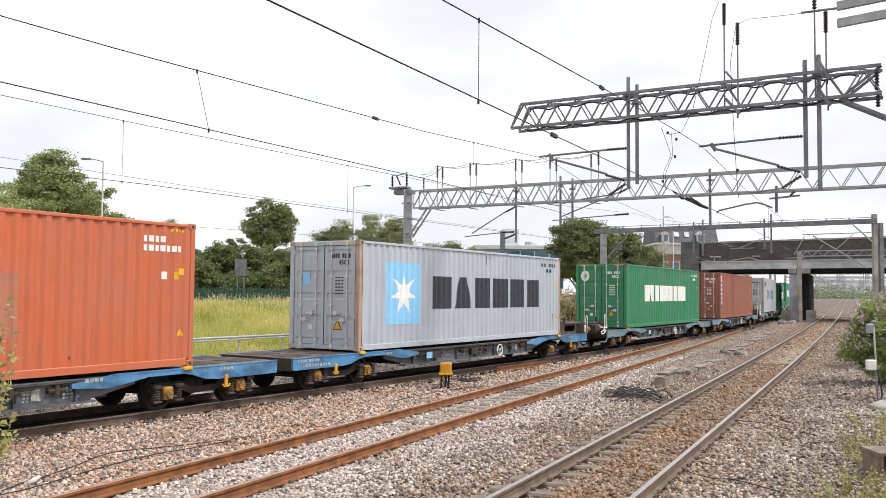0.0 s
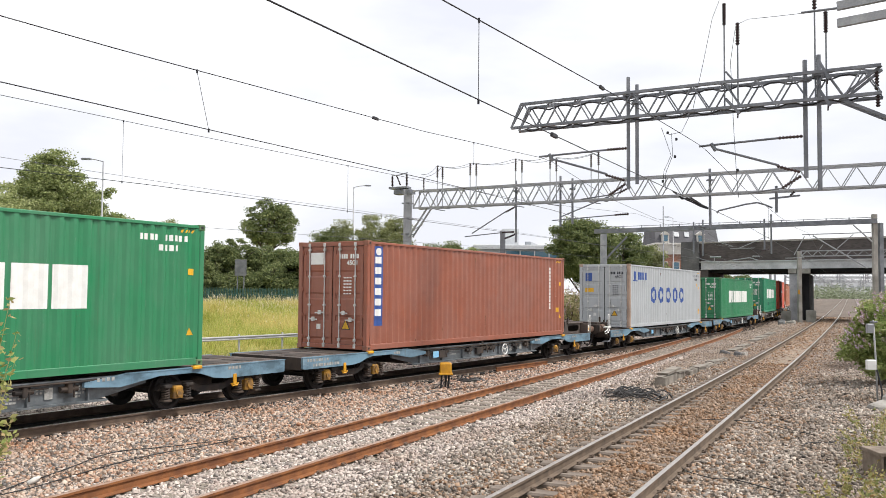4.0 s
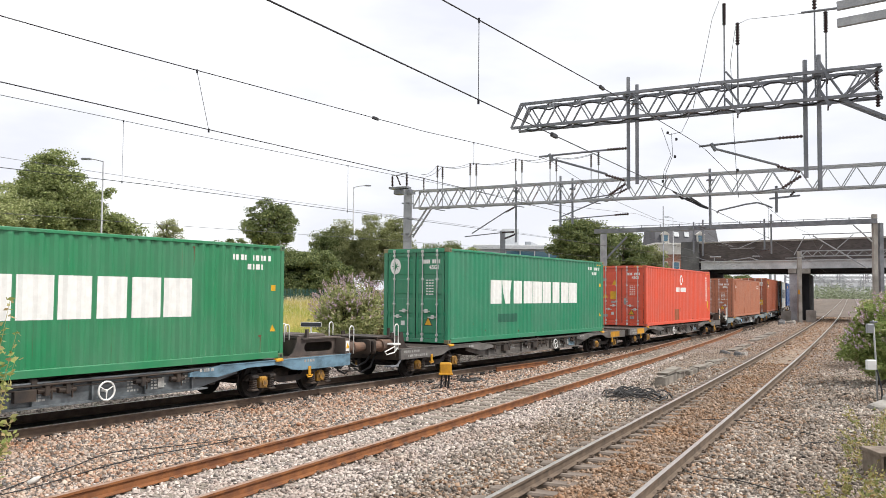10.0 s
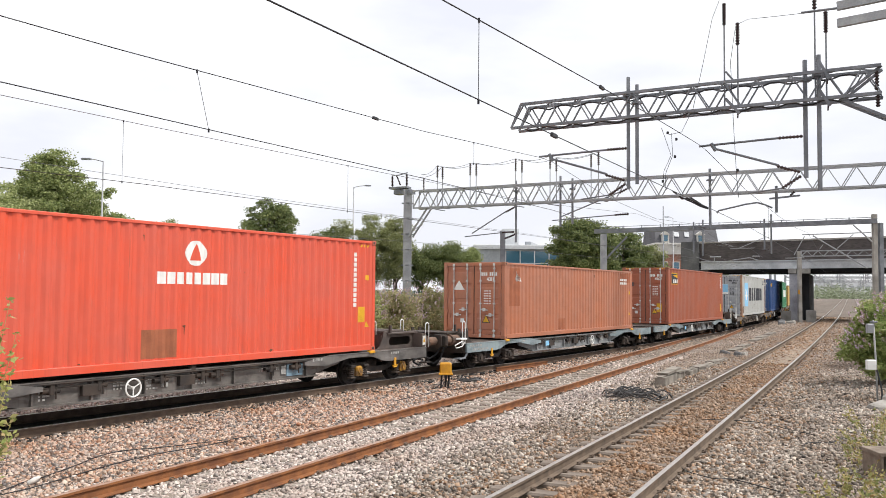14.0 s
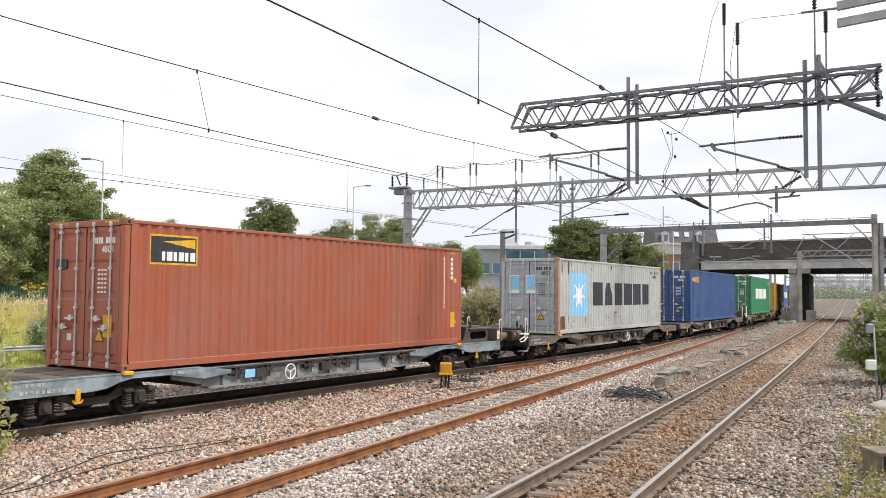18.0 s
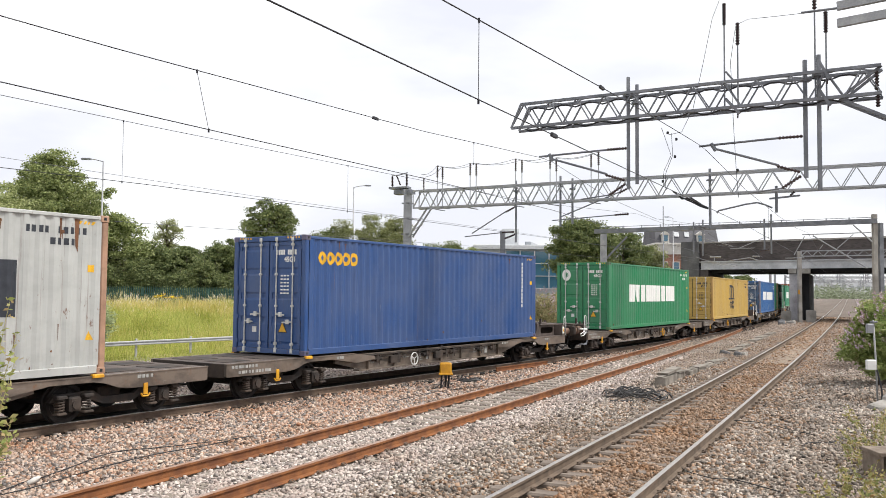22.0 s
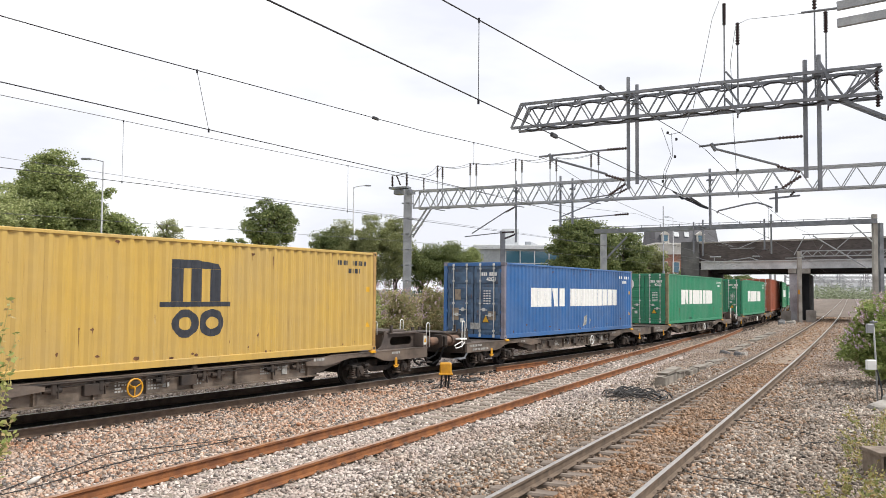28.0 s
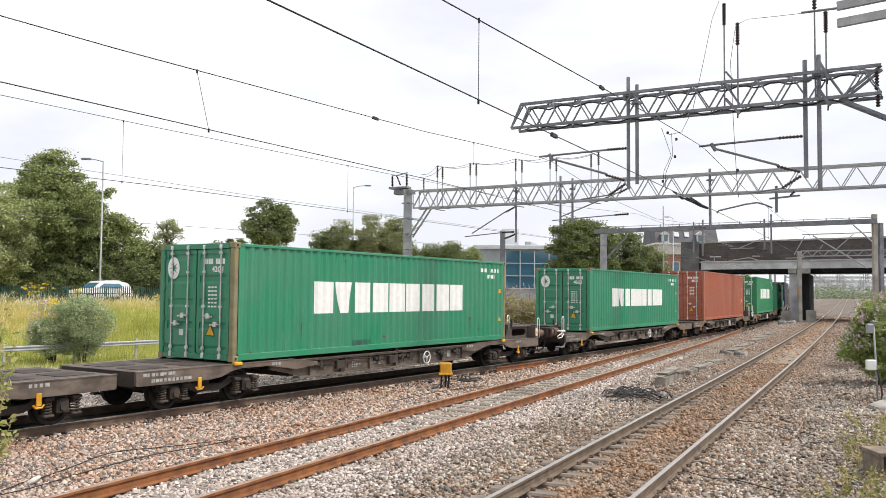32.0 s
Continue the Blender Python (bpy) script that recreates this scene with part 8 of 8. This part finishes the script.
M["asphalt"] = mat("road_asphalt", (0.06, 0.06, 0.062), 0.9, scale=1.5, fine=40)
g = Geo()
q = [along(-60, 24.3), along(70, 24.3), along(70, 31.5), along(-60, 31.5)]
g.raw([(x, y, 1.42) for x, y, _ in q] + [(x, y, 1.58) for x, y, _ in q], [(0, 3, 2, 1), (4, 5, 6, 7), (0, 1, 5, 4), (1, 2, 6, 5), (2, 3, 7, 6), (3, 0, 4, 7)])
tagged(new("road", g.mesh("road", M["asphalt"])), "asphalt road behind the green fence", "road", kind="structure")


def lamp_post(x, y, z, top, arm, label):
    l = thing("street_lamp", label, "street lamp", "street lamps")
    part("pole", Geo().tube([(x, y, z), (x, y, z + 2.0), (x, y, z + 2.1), (x, y, top)], [0.12, 0.11, 0.08, 0.055], 10), M["galv_light"], l, smooth=True)
    part("arm", Geo().tube([(x, y, top - 0.05), (x + arm * 0.5, y - 0.1, top + 0.1), (x + arm * 0.8, y - 0.2, top + 0.12)], 0.04, 8), M["galv_light"], l)
    h = part("head", Geo().bevel_box(-0.38, 0.38, -0.13, 0.13, -0.06, 0.08, 0.04, pose(x + arm, y - 0.2, top + 0.12)), M["galv"], l, "flat lamp head")
    part("lens", Geo().bevel_box(-0.25, 0.25, -0.1, 0.1, -0.075, -0.061, 0.004, pose(x + arm, y - 0.2, top + 0.12)), M["glass"], h)
    return l


lamp_post(-26.5, 66, 1.3, 12.45, -1.25, "tall grey street lamp leaning over the road")
lamp_post(-10.05, 95, 1.5, 14.2, 1.6, "tall grey street lamp beyond the trees")
lamp_post(35.4, 131, 0.8, 14.3, -1.0, "tall grey street lamp beyond the bridge approach")
col = thing("lamp_column", "slim dark steel column beyond the railway", "post")
part("pole", Geo().tube([(20.7, 80, 0.5), (20.7, 80, 4.6), (20.7, 80, 4.7), (20.7, 80, 10.8)], [0.14, 0.13, 0.06, 0.05], 10), M["galv"], col, smooth=True)
cab = thing("cabinet", "small grey roadside cabinet at the lamp's foot", "cabinet")
part("body", Geo().bevel_box(-26.85, -26.15, 65.3, 65.7, 1.3, 2.15, 0.04), M["concrete"], cab)
sign = thing("road_sign", "dark grey back of a road sign on two posts", "sign")
part("board", Geo().bevel_box(-16.0, -15.1, 65.6, 65.64, 3.62, 4.86, 0.01), M["galv"], sign)
for x in (-15.8, -15.3):
    part("post", Geo().tube([(x, 65.7, 1.2), (x, 65.7, 4.8)], 0.045, 8), M["galv"], sign)
for z in (3.95, 4.55):
    part("brace", Geo().box(-15.97, -15.13, 65.56, 65.598, z - 0.03, z + 0.03), M["galv"], sign)
small = thing("trackside_sign", "small white trackside board on a post", "sign")
part("post", Geo().tube([(-5.3, 34.6, -0.2), (-5.3, 34.6, 1.2)], 0.03, 8), M["white"], small)
part("board", Geo().bevel_box(-5.72, -4.88, 34.55, 34.58, 1.0, 1.2, 0.01), M["white"], small)
part("panel", Geo().box(-5.70, -4.90, 34.53, 34.549, 1.02, 1.18), M["ink"], small)

M["car_white"] = mat("white_car_paint", (0.72, 0.73, 0.74), 0.3, col2=(0.68, 0.69, 0.7), scale=1, spec=0.6)


def car():
    """A white hatchback, nose towards -x."""
    c = thing("car", "white hatchback car driving along the road", "car", "cars on the road")
    o = [(-2.05, 0.35), (-2.1, 0.62), (-1.95, 0.78), (-1.05, 0.95), (-0.35, 1.46), (0.9, 1.54), (1.75, 1.32), (2.02, 0.95), (2.05, 0.4)]
    g = Geo()
    n = len(o)
    for y in (-0.84, 0.84):
        for x, z in o:
            g.v.append((x, y * (1 - 0.2 * max(0, (z - 0.9) / 0.55)), z))
    g.f = [tuple(range(n)), tuple(range(2 * n - 1, n - 1, -1))] + [(i, (i + 1) % n, n + (i + 1) % n, n + i) for i in range(n)]
    part("body", g, M["car_white"], c, "white hatchback body")
    for s in (-1, 1):
        part("side_window", Geo().raw([(-0.6, s * 0.835, 1.04), (1.3, s * 0.835, 1.06), (1.0, s * 0.74, 1.30), (-0.2, s * 0.74, 1.30)], [(0, 1, 2, 3)]).raw([(-0.6, s * 0.845, 1.04), (1.3, s * 0.845, 1.06), (1.0, s * 0.75, 1.30), (-0.2, s * 0.75, 1.30)], [(0, 1, 2, 3)]), M["glass"], c)
    part("windscreen", Geo().raw([(-1.03, -0.72, 0.99), (-1.03, 0.72, 0.99), (-0.42, 0.66, 1.38), (-0.42, -0.66, 1.38)], [(0, 1, 2, 3)]).raw([(-1.05, -0.72, 1.0), (-1.05, 0.72, 1.0), (-0.44, 0.66, 1.39), (-0.44, -0.66, 1.39)], [(0, 1, 2, 3)]), M["glass"], c)
    for x in (-1.3, 1.28):
        for y in (-0.8, 0.8):
            w = part("wheel", Geo().tube([(x, y - 0.1, 0.31), (x, y + 0.1, 0.31)], 0.31, 18), M["black"], c)
            part("rim", Geo().tube([(x, y - 0.105, 0.31), (x, y + 0.105, 0.31)], 0.19, 14), M["chrome"], w)
    for y in (-0.62, 0.62):
        part("headlight", Geo().bevel_box(-2.1, -1.95, y - 0.18, y + 0.18, 0.62, 0.76, 0.03), M["chrome"], c)
        part("tail_light", Geo().bevel_box(1.96, 2.06, y - 0.15, y + 0.15, 0.75, 0.98, 0.02), M["box_red"], c)
    return c


CAR_A = car()
CAR_B = copy_thing(CAR_A, pose(0, 0, 0))


# ---------------------------------------------------------------- things lying and standing by the tracks
def on_ground(pts, lift=0.06):
    return [(x, y, float(ballast_z(x, y)) + lift) for x, y in pts]


def smooth_path(pts, n=6):
    """A soft curve through pts."""
    P = [Vector(p) for p in pts]
    P = [P[0]] + P + [P[-1]]
    out = []
    for i in range(1, len(P) - 2):
        for k in range(n):
            t = k / n
            a, b, c, d = P[i - 1], P[i], P[i + 1], P[i + 2]
            out.append(0.5 * ((2 * b) + (c - a) * t + (2 * a - 5 * b + 4 * c - d) * t * t + (3 * b - a - 3 * c + d) * t ** 3))
    return out + [P[-2]]


for pts, r in ((((-5.9, 10.3), (-5.6, 10.99), (-5.57, 11.51), (-5.48, 11.79), (-5.4, 12.67), (-5.25, 13.79), (-4.52, 14.33), (-3.88, 14.74), (-3.32, 15.29)), 0.014),
               (((-5.8, 10.3), (-5.48, 10.76), (-5.27, 11.19), (-5.1, 11.81), (-4.84, 12.74), (-4.46, 13.59), (-3.93, 14.26), (-3.4, 15.2)), 0.014),
               (((-1.1, 20.42), (-0.32, 22.08), (0.74, 23.33)), 0.016),
               (((4.4, 11.2), (4.08, 12.0), (3.79, 12.09), (3.56, 12.65), (3.71, 13.3)), 0.012),
               (((5.3, 17.7), (6.39, 17.43), (6.65, 16.39), (6.81, 15.76)), 0.012), (((7.2, 15.4), (6.73, 14.89), (6.35, 14.9), (6.11, 14.59)), 0.014)):
    part("cable", Geo().tube(smooth_path(on_ground(pts)), r * 0.6, 6), M["black"], thing("cable", "loose black cable lying on the ballast", "cable", "loose cables"), smooth=True)

cap = thing("plastic_cup", "small off-white plastic cup lying by the cables", "litter")
part("body", Geo().tube([(-5.46, 11.42, -0.15), (-5.40, 11.50, -0.11), (-5.36, 11.56, -0.09)], [0.03, 0.035, 0.012], 10), M["cream"], cap, smooth=True)

yb = thing("junction_box", "yellow trackside junction box on a short stand", "box")
z0 = float(ballast_z(0.1, 23.65))
part("housing", Geo().bevel_box(-0.06, 0.27, 23.5, 23.8, 0.20, 0.50, 0.035), M["yellow"], yb, "yellow plastic housing")
part("lid", Geo().bevel_box(-0.09, 0.30, 23.47, 23.83, 0.175, 0.215, 0.015), M["yellow"], yb)
for x in (0.0, 0.12, 0.2):
    part("stand_leg", Geo().tube([(x, 23.65, 0.2), (x - 0.03, 23.62, z0 - 0.05)], 0.028, 8), M["black"], yb)
for k, (x, y) in enumerate(((-0.25, 23.4), (-0.1, 23.2), (0.4, 23.9))):
    part("tail_cable", Geo().tube(smooth_path([(0.08 + 0.04 * k, 23.6, 0.22), (0.02 + 0.06 * k, 23.5, 0.0), (x, y, z0 + 0.03), (x - 0.3, y - 0.1, z0 + 0.03)]), 0.011, 6), M["black"], yb)


def cable_heap(label, x, y, r, n, seed, rise, long=1.0):
    rng = np.random.RandomState(seed)
    t = thing("cable_coil", label, "cable")
    for k in range(n):
        a0, rr = rng.uniform(0, 6.28), r * rng.uniform(0.5, 1.0)
        cx, cy = x + rng.normal(0, r * 0.2), y + rng.normal(0, r * 0.2)
        pts = []
        for q in np.linspace(0, 5.2, 14):
            px, py = cx + rr * long * math.cos(a0 + q), cy + rr * math.sin(a0 + q) * 0.8
            pts.append((px, py, float(ballast_z(px, py)) + 0.02 + rise * rng.uniform(0.2, 1.0) * (1 - 0.3 * rr / r)))
        part("loop", Geo().tube(smooth_path(pts, 3), 0.015, 5), M["cable_grey"], t)
    return t


cable_heap("coil of black cable dumped beside the box", 0.85, 25.6, 0.42, 9, 1, 0.12)
cable_heap("tangled heap of dark grey cables between the tracks", 4.75, 21.2, 0.72, 13, 2, 0.30, 0.95)
for k, (a, b) in enumerate((((4.3, 21.3), (5.6, 22.6)), ((4.4, 21.6), (5.7, 23.2)), ((4.2, 21.8), (4.9, 23.6)), ((4.0, 20.4), (4.6, 20.6)))):
    part("cable", Geo().tube(smooth_path(on_ground((a, ((a[0] + b[0]) / 2 + 0.1, (a[1] + b[1]) / 2), b), 0.05)), 0.02, 6), M["black"], thing("cable", "dark loose cable end on the ballast", "cable", "loose cables"))

# a cut length of rail lying in the ballast
rp = thing("scrap_rail", "rusty cut length of rail lying loose", "rail")
g = Geo()
d = Vector((3.85 - 1.8, 31.4 - 28.4, 0)).normalized()
n = Vector((d.y, -d.x, 0))
for e in (Vector((1.8, 28.4, -0.02)), Vector((3.85, 31.4, -0.02))):
    g.v += [tuple(e + n * a + Vector((0, 0, c))) for a, c in RAIL_WEB]
k = len(RAIL_WEB)
g.f = [tuple(range(k)), tuple(range(k, 2 * k))] + [(i, (i + 1) % k, k + (i + 1) % k, k + i) for i in range(k)]
part("rail", g, M["rail_rust"], rp)

# broken line of concrete cable trough with its lids
TROUGH = [((6.1, 24.0), (6.9, 25.7), 0.42, 0.30), ((7.0, 26.0), (7.5, 27.0), 0.40, 0.22), ((7.75, 27.3), (8.35, 28.5), 0.38, 0.2), ((8.4, 28.6), (9.1, 30.0), 0.42, 0.16), ((9.15, 30.1), (9.9, 31.6), 0.42, 0.14),
          ((10.0, 31.8), (10.7, 33.2), 0.42, 0.13), ((10.75, 33.3), (11.5, 34.8), 0.42, 0.12), ((13.0, 38.4), (14.2, 40.9), 0.45, 0.12), ((14.3, 41.1), (15.5, 43.6), 0.45, 0.12), ((16.6, 46.0), (18.2, 49.2), 0.5, 0.14),
          ((18.4, 49.6), (20.0, 52.8), 0.5, 0.14), ((20.2, 53.2), (21.9, 56.8), 0.5, 0.14)]
for i, (a, b, w, h) in enumerate(TROUGH):
    w, h = w * 0.72, h * (1.0 if i < 5 else 0.75)
    t = thing("cable_trough", "weathered concrete cable trough section with shifted lid" if i % 2 else "weathered concrete cable trough section lying open", "trough", "concrete troughs")
    za, zb = float(ballast_z(*a)), float(ballast_z(*b))
    hz = h * 0.5
    part("channel", Geo().beam((*a, za + hz - 0.04), (*b, zb + hz - 0.04), w, h).beam((a[0] - 0.02, a[1] - 0.02, za + h - 0.02), (b[0] - 0.02, b[1] - 0.02, zb + h - 0.02), w * 0.5, 0.02), M["trough"], t)
    if i % 2 or i > 6:
        k = 0.06 * math.sin(i * 2.3)
        part("lid", Geo().beam((a[0] + k, a[1] + 0.1, za + h + 0.01), (b[0] + k * 0.4, b[1] - 0.1, zb + h + 0.0), w * 1.08, 0.05), M["trough"], t, "loose concrete lid")
    elif i == 0:
        part("lid", Geo().beam((a[0] + 0.2, a[1] + 0.5, za + h + 0.02), (b[0] + 0.15, b[1] + 0.1, zb + h + 0.1), w * 1.0, 0.06), M["trough"], t, "tilted concrete lid")

for i, (x, y, s) in enumerate(((12.6, 36.6, 0.26), (13.0, 37.2, 0.2), (12.3, 37.3, 0.22), (13.4, 37.9, 0.18), (29.2, 73.6, 0.5), (30.4, 74.6, 0.4))):
    rng = random.Random(i)
    g = Geo().bevel_box(-s, s, -s * 0.6, s * 0.6, -0.1, s * 0.7, s * 0.25, pose(x, y, float(ballast_z(x, y)), rng.uniform(-15, 15), rng.uniform(-20, 20), rng.uniform(0, 180)))
    part("chunk", g, M["concrete" if i % 2 else "concrete_dark"], thing("rubble", "broken lump of concrete on the ballast", "rubble", "rubble"))

# post with boxes beside the trackside bush
ps = thing("trackside_post", "slim grey post carrying small white boxes", "post")
part("pole", Geo().tube([(10.3, 20.3, -0.3), (10.27, 20.3, 0.9), (10.22, 20.3, 1.86)], 0.022, 8), M["guard"], ps, smooth=True)
part("box", Geo().bevel_box(10.02, 10.24, 20.2, 20.32, 0.70, 0.93, 0.02), M["white"], ps, "white plastic box")
part("box", Geo().bevel_box(10.03, 10.2, 20.2, 20.3, 1.56, 1.78, 0.02), M["galv_light"], ps)
part("clamp", Geo().bevel_box(10.16, 10.30, 20.24, 20.36, 1.80, 1.84, 0.01), M["galv"], ps)
part("cable", Geo().tube(smooth_path([(10.24, 20.2, 0.7), (10.3, 20.1, 0.2), (10.25, 20.0, -0.1), (10.6, 19.9, -0.12)]), 0.02, 6), M["black"], ps)
bag = thing("concrete_lump", "pale broken concrete slab by the post", "rubble")
part("slab", Geo().bevel_box(-0.32, 0.3, -0.2, 0.2, -0.08, 0.12, 0.05, pose(9.95, 19.4, -0.1, 8, -10, 25)), M["concrete"], bag)
bag2 = thing("concrete_lump", "pale rounded lump of concrete", "rubble")
part("lump", Geo().bevel_box(-0.25, 0.25, -0.25, 0.25, -0.1, 0.34, 0.12, pose(10.35, 19.6, -0.1, 0, 6, 50)), M["concrete"], bag2)
tb = thing("timber_box", "weathered open wooden box among the weeds", "box")
for x0, x1, y0, y1, zz0, zz1 in ((6.33, 7.1, 11.98, 12.02, -0.2, -0.02), (6.33, 6.37, 11.98, 12.5, -0.2, 0.2), (7.07, 7.11, 11.98, 12.5, -0.2, 0.2), (6.3, 7.15, 11.95, 12.54, 0.2, 0.25), (6.33, 7.1, 12.48, 12.52, -0.2, 0.2)):
    part("board", Geo().bevel_box(x0 - 0.22, x1 - 0.22, y0, y1, zz0, zz1, 0.008), M["timber"], tb)

# track bed beneath the train: its shade, with brake dust, painted near-black
M["train_shade"] = mat("shade_black_track_bed", (0.018, 0.016, 0.015), 0.95, col2=(0.010, 0.009, 0.009), scale=1.5, fine=22, bump=0.9, dist=0.04)
tagged(new("trackbed", sweep([(-1.34, -0.2), (0.86, -0.2), (0.82, -0.172), (-1.28, -0.172)], FAR_TRACK, -45, 110, 0.0).mesh("trackbed", M["train_shade"])), "track bed under the train, its shade and grime painted black", "trackbed", kind="structure")

M["dusty_bed"] = mat("fine_brown_ballast_dust", (0.33, 0.26, 0.20), 0.95, col2=(0.22, 0.17, 0.13), scale=1.2, fine=26, bump=0.7, dist=0.03)
tagged(new("trackbed", sweep([(-0.64, -0.2), (0.64, -0.2), (0.62, -0.128), (-0.62, -0.128)], NEAR_TRACK, 25, 96, 0.0).mesh("trackbed", M["dusty_bed"])), "dust-choked ballast between the near rails", "trackbed", kind="structure")
M["far_bed"] = mat("brown_grey_far_ballast", (0.19, 0.15, 0.122), 0.95, col2=(0.105, 0.085, 0.07), scale=0.35, fine=9, bump=0.6, dist=0.05)
tagged(new("trackbed", sweep([(-11.0, -0.3), (13.0, -0.3), (12.6, -0.13), (-10.6, -0.13)], NEAR_TRACK, 98, 420, 0.0, 2.0).mesh("trackbed", M["far_bed"])), "brown-grey ballast formation beyond the bridge", "trackbed", kind="structure")

# ---------------------------------------------------------------- the line beyond the bridge
def far_gantry(s, w0, w1, z):
    x, y, g, h = NEAR_TRACK.at(s)
    t = thing("overhead_line_gantry", "distant grey lattice gantry over the tracks", "gantry", "distant gantries")
    c, n = math.cos(h), math.sin(h)

    def q(u, zz):
        return (x + u * c, y - u * n, g + zz)
    for u in (w0, w1):
        part("mast", Geo().beam(q(u, -0.3), q(u, z + 0.5), 0.3), M["galv_light"], t)
    part("boom_chord", Geo().beam(q(w0, z), q(w1, z), 0.12), M["galv_light"], t)
    part("boom_chord", Geo().beam(q(w0, z + 0.8), q(w1, z + 0.8), 0.12), M["galv_light"], t)
    k = int((w1 - w0) / 1.2)
    for i in range(k):
        a = w0 + i * 1.2
        part("lattice_bar", Geo().beam(q(a, z), q(a + 0.6, z + 0.8), 0.07), M["galv_light"], t)
        part("lattice_bar", Geo().beam(q(a + 0.6, z + 0.8), q(a + 1.2, z), 0.07), M["galv_light"], t)
    for u in (-3.6, 0.2, 4.2):
        part("drop_post", Geo().beam(q(u, z - 1.6), q(u, z + 0.9), 0.12), M["galv_light"], t)
        part("stay_tube", Geo().tube([q(u, z - 0.4), q(u + 2.0, z - 1.5)], 0.05, 6), M["galv_light"], t)


for s, w0, w1, z in ((128, -9, 9, 6.0), (150, -10, 12, 5.8), (176, -10, 14, 5.6), (205, -12, 14, 5.4), (240, -12, 18, 5.4), (285, -14, 20, 5.4)):
    far_gantry(s, w0, w1, z)
for off in (-4.2, 4.0):
    wire("far overhead wire beyond the bridge", NEAR_TRACK, [(110, 4.6, 0), (330, 4.6, 0)], 0.02, "wire_light", 5.0, off)
build_track("second running track beyond the bridge", Line(*NEAR_TRACK.at(104, 3.9)[:2], lambda s: np.radians(25.57 + 0 * s), 0, 300), 0, 300, "rail_side", "rail_head", (0, 0), (0, 0))
# far greens are greyed: distance haze mixed into the leaf tones
M["leaf_far"] = island_mat("far_haze_greyed_leaves", [(0.16, 0.2, 0.12), (0.24, 0.28, 0.18), (0.30, 0.33, 0.23)], 0.8, transl=0.2)
rng = np.random.RandomState(77)
pts = []
for _ in range(130):
    d = rng.uniform(310, 420)
    u = rng.uniform(1405, 1640)
    c = np.array([(u - 784) / 1509.7 * d, d, 1.8 + rng.uniform(0, 1) ** 2.2 * 4.5])
    pts.append(c + rng.normal(0, 1, (110, 3)) * np.array([2.4, 2.4, 0.8]))
me = leaf_cloud(np.concatenate(pts), 0.42, rng)
me.materials.append(M["leaf_far"])
tagged(new("far_woods", me), "distant green trees along the line, haze put into their colour", "woods", kind="stuff")
for k, (u, d, hgt, wd) in enumerate(((1510, 430, 17, 22), (1475, 460, 20, 10), (1550, 440, 15, 30))):
    t = thing("distant_building", "pale building far along the line, windows greyed for haze", "building", "distant buildings")
    x = (u - 784) / 1509.7 * d
    part("wall", Geo().bevel_box(x - wd / 2, x + wd / 2, d, d + 12, 0.5, hgt * 0.6, 0.3), M["cladding"], t)
    for i in range(int(wd // 4)):
        for j in range(2):
            # panes take pale grey, not glass, so their colour carries the haze
            part("window", Geo().box(x - wd / 2 + 1 + 4 * i, x - wd / 2 + 3.4 + 4 * i, d - 0.1, d + 0.1, 3 + 3.2 * j, 4.8 + 3.2 * j), M["cladding_grey"], t)


# ---------------------------------------------------------------- what moves
def motions():
    times = [0.8 * i for i in range(41)]
    for k, c, w in TRAIN_THINGS:
        walk(c, [(t, box_pose(BOX_AT[k] - run(t), 0.888)) for t in times])
        walk(w, [(t, box_pose(BOX_AT[k] - run(t), 0.0)) for t in times])
    # wheels roll without slip; three rows for every quarter turn or less
    rolls, t = [], 0.0
    while t < 32.0:
        rolls.append(t)
        t += 1.22 * 0.365 / 9.4
    rolls.append(32.0)
    turns = [(t, -math.degrees(run(t) / 0.365)) for t in rolls]
    for ws, dx in WHEELS:
        walk(ws, [(t, pose(dx, CY, 0.365, 0, a % 360, 0)) for t, a in turns])
    for car_ob, t0, a0 in ((CAR_A, 17.2, 19.9), (CAR_B, 31.75, 11.1)):
        rows, start, end = [], t0 - (66.0 - a0) / 13.0, t0 + (a0 + 58.0) / 13.0
        for t in sorted({0.0, start - 0.6, start, min(end, 32.0), 32.0} | {0.5 * i for i in range(65) if start < 0.5 * i < end}):
            x, y, _ = along(min(66.0, max(-58.0, a0 - 13.0 * (t - t0))), 27.0)
            rows.append((t, pose(x, y, 1.58, 0, 0, 90 - 36)))
        walk(car_ob, rows)


motions()
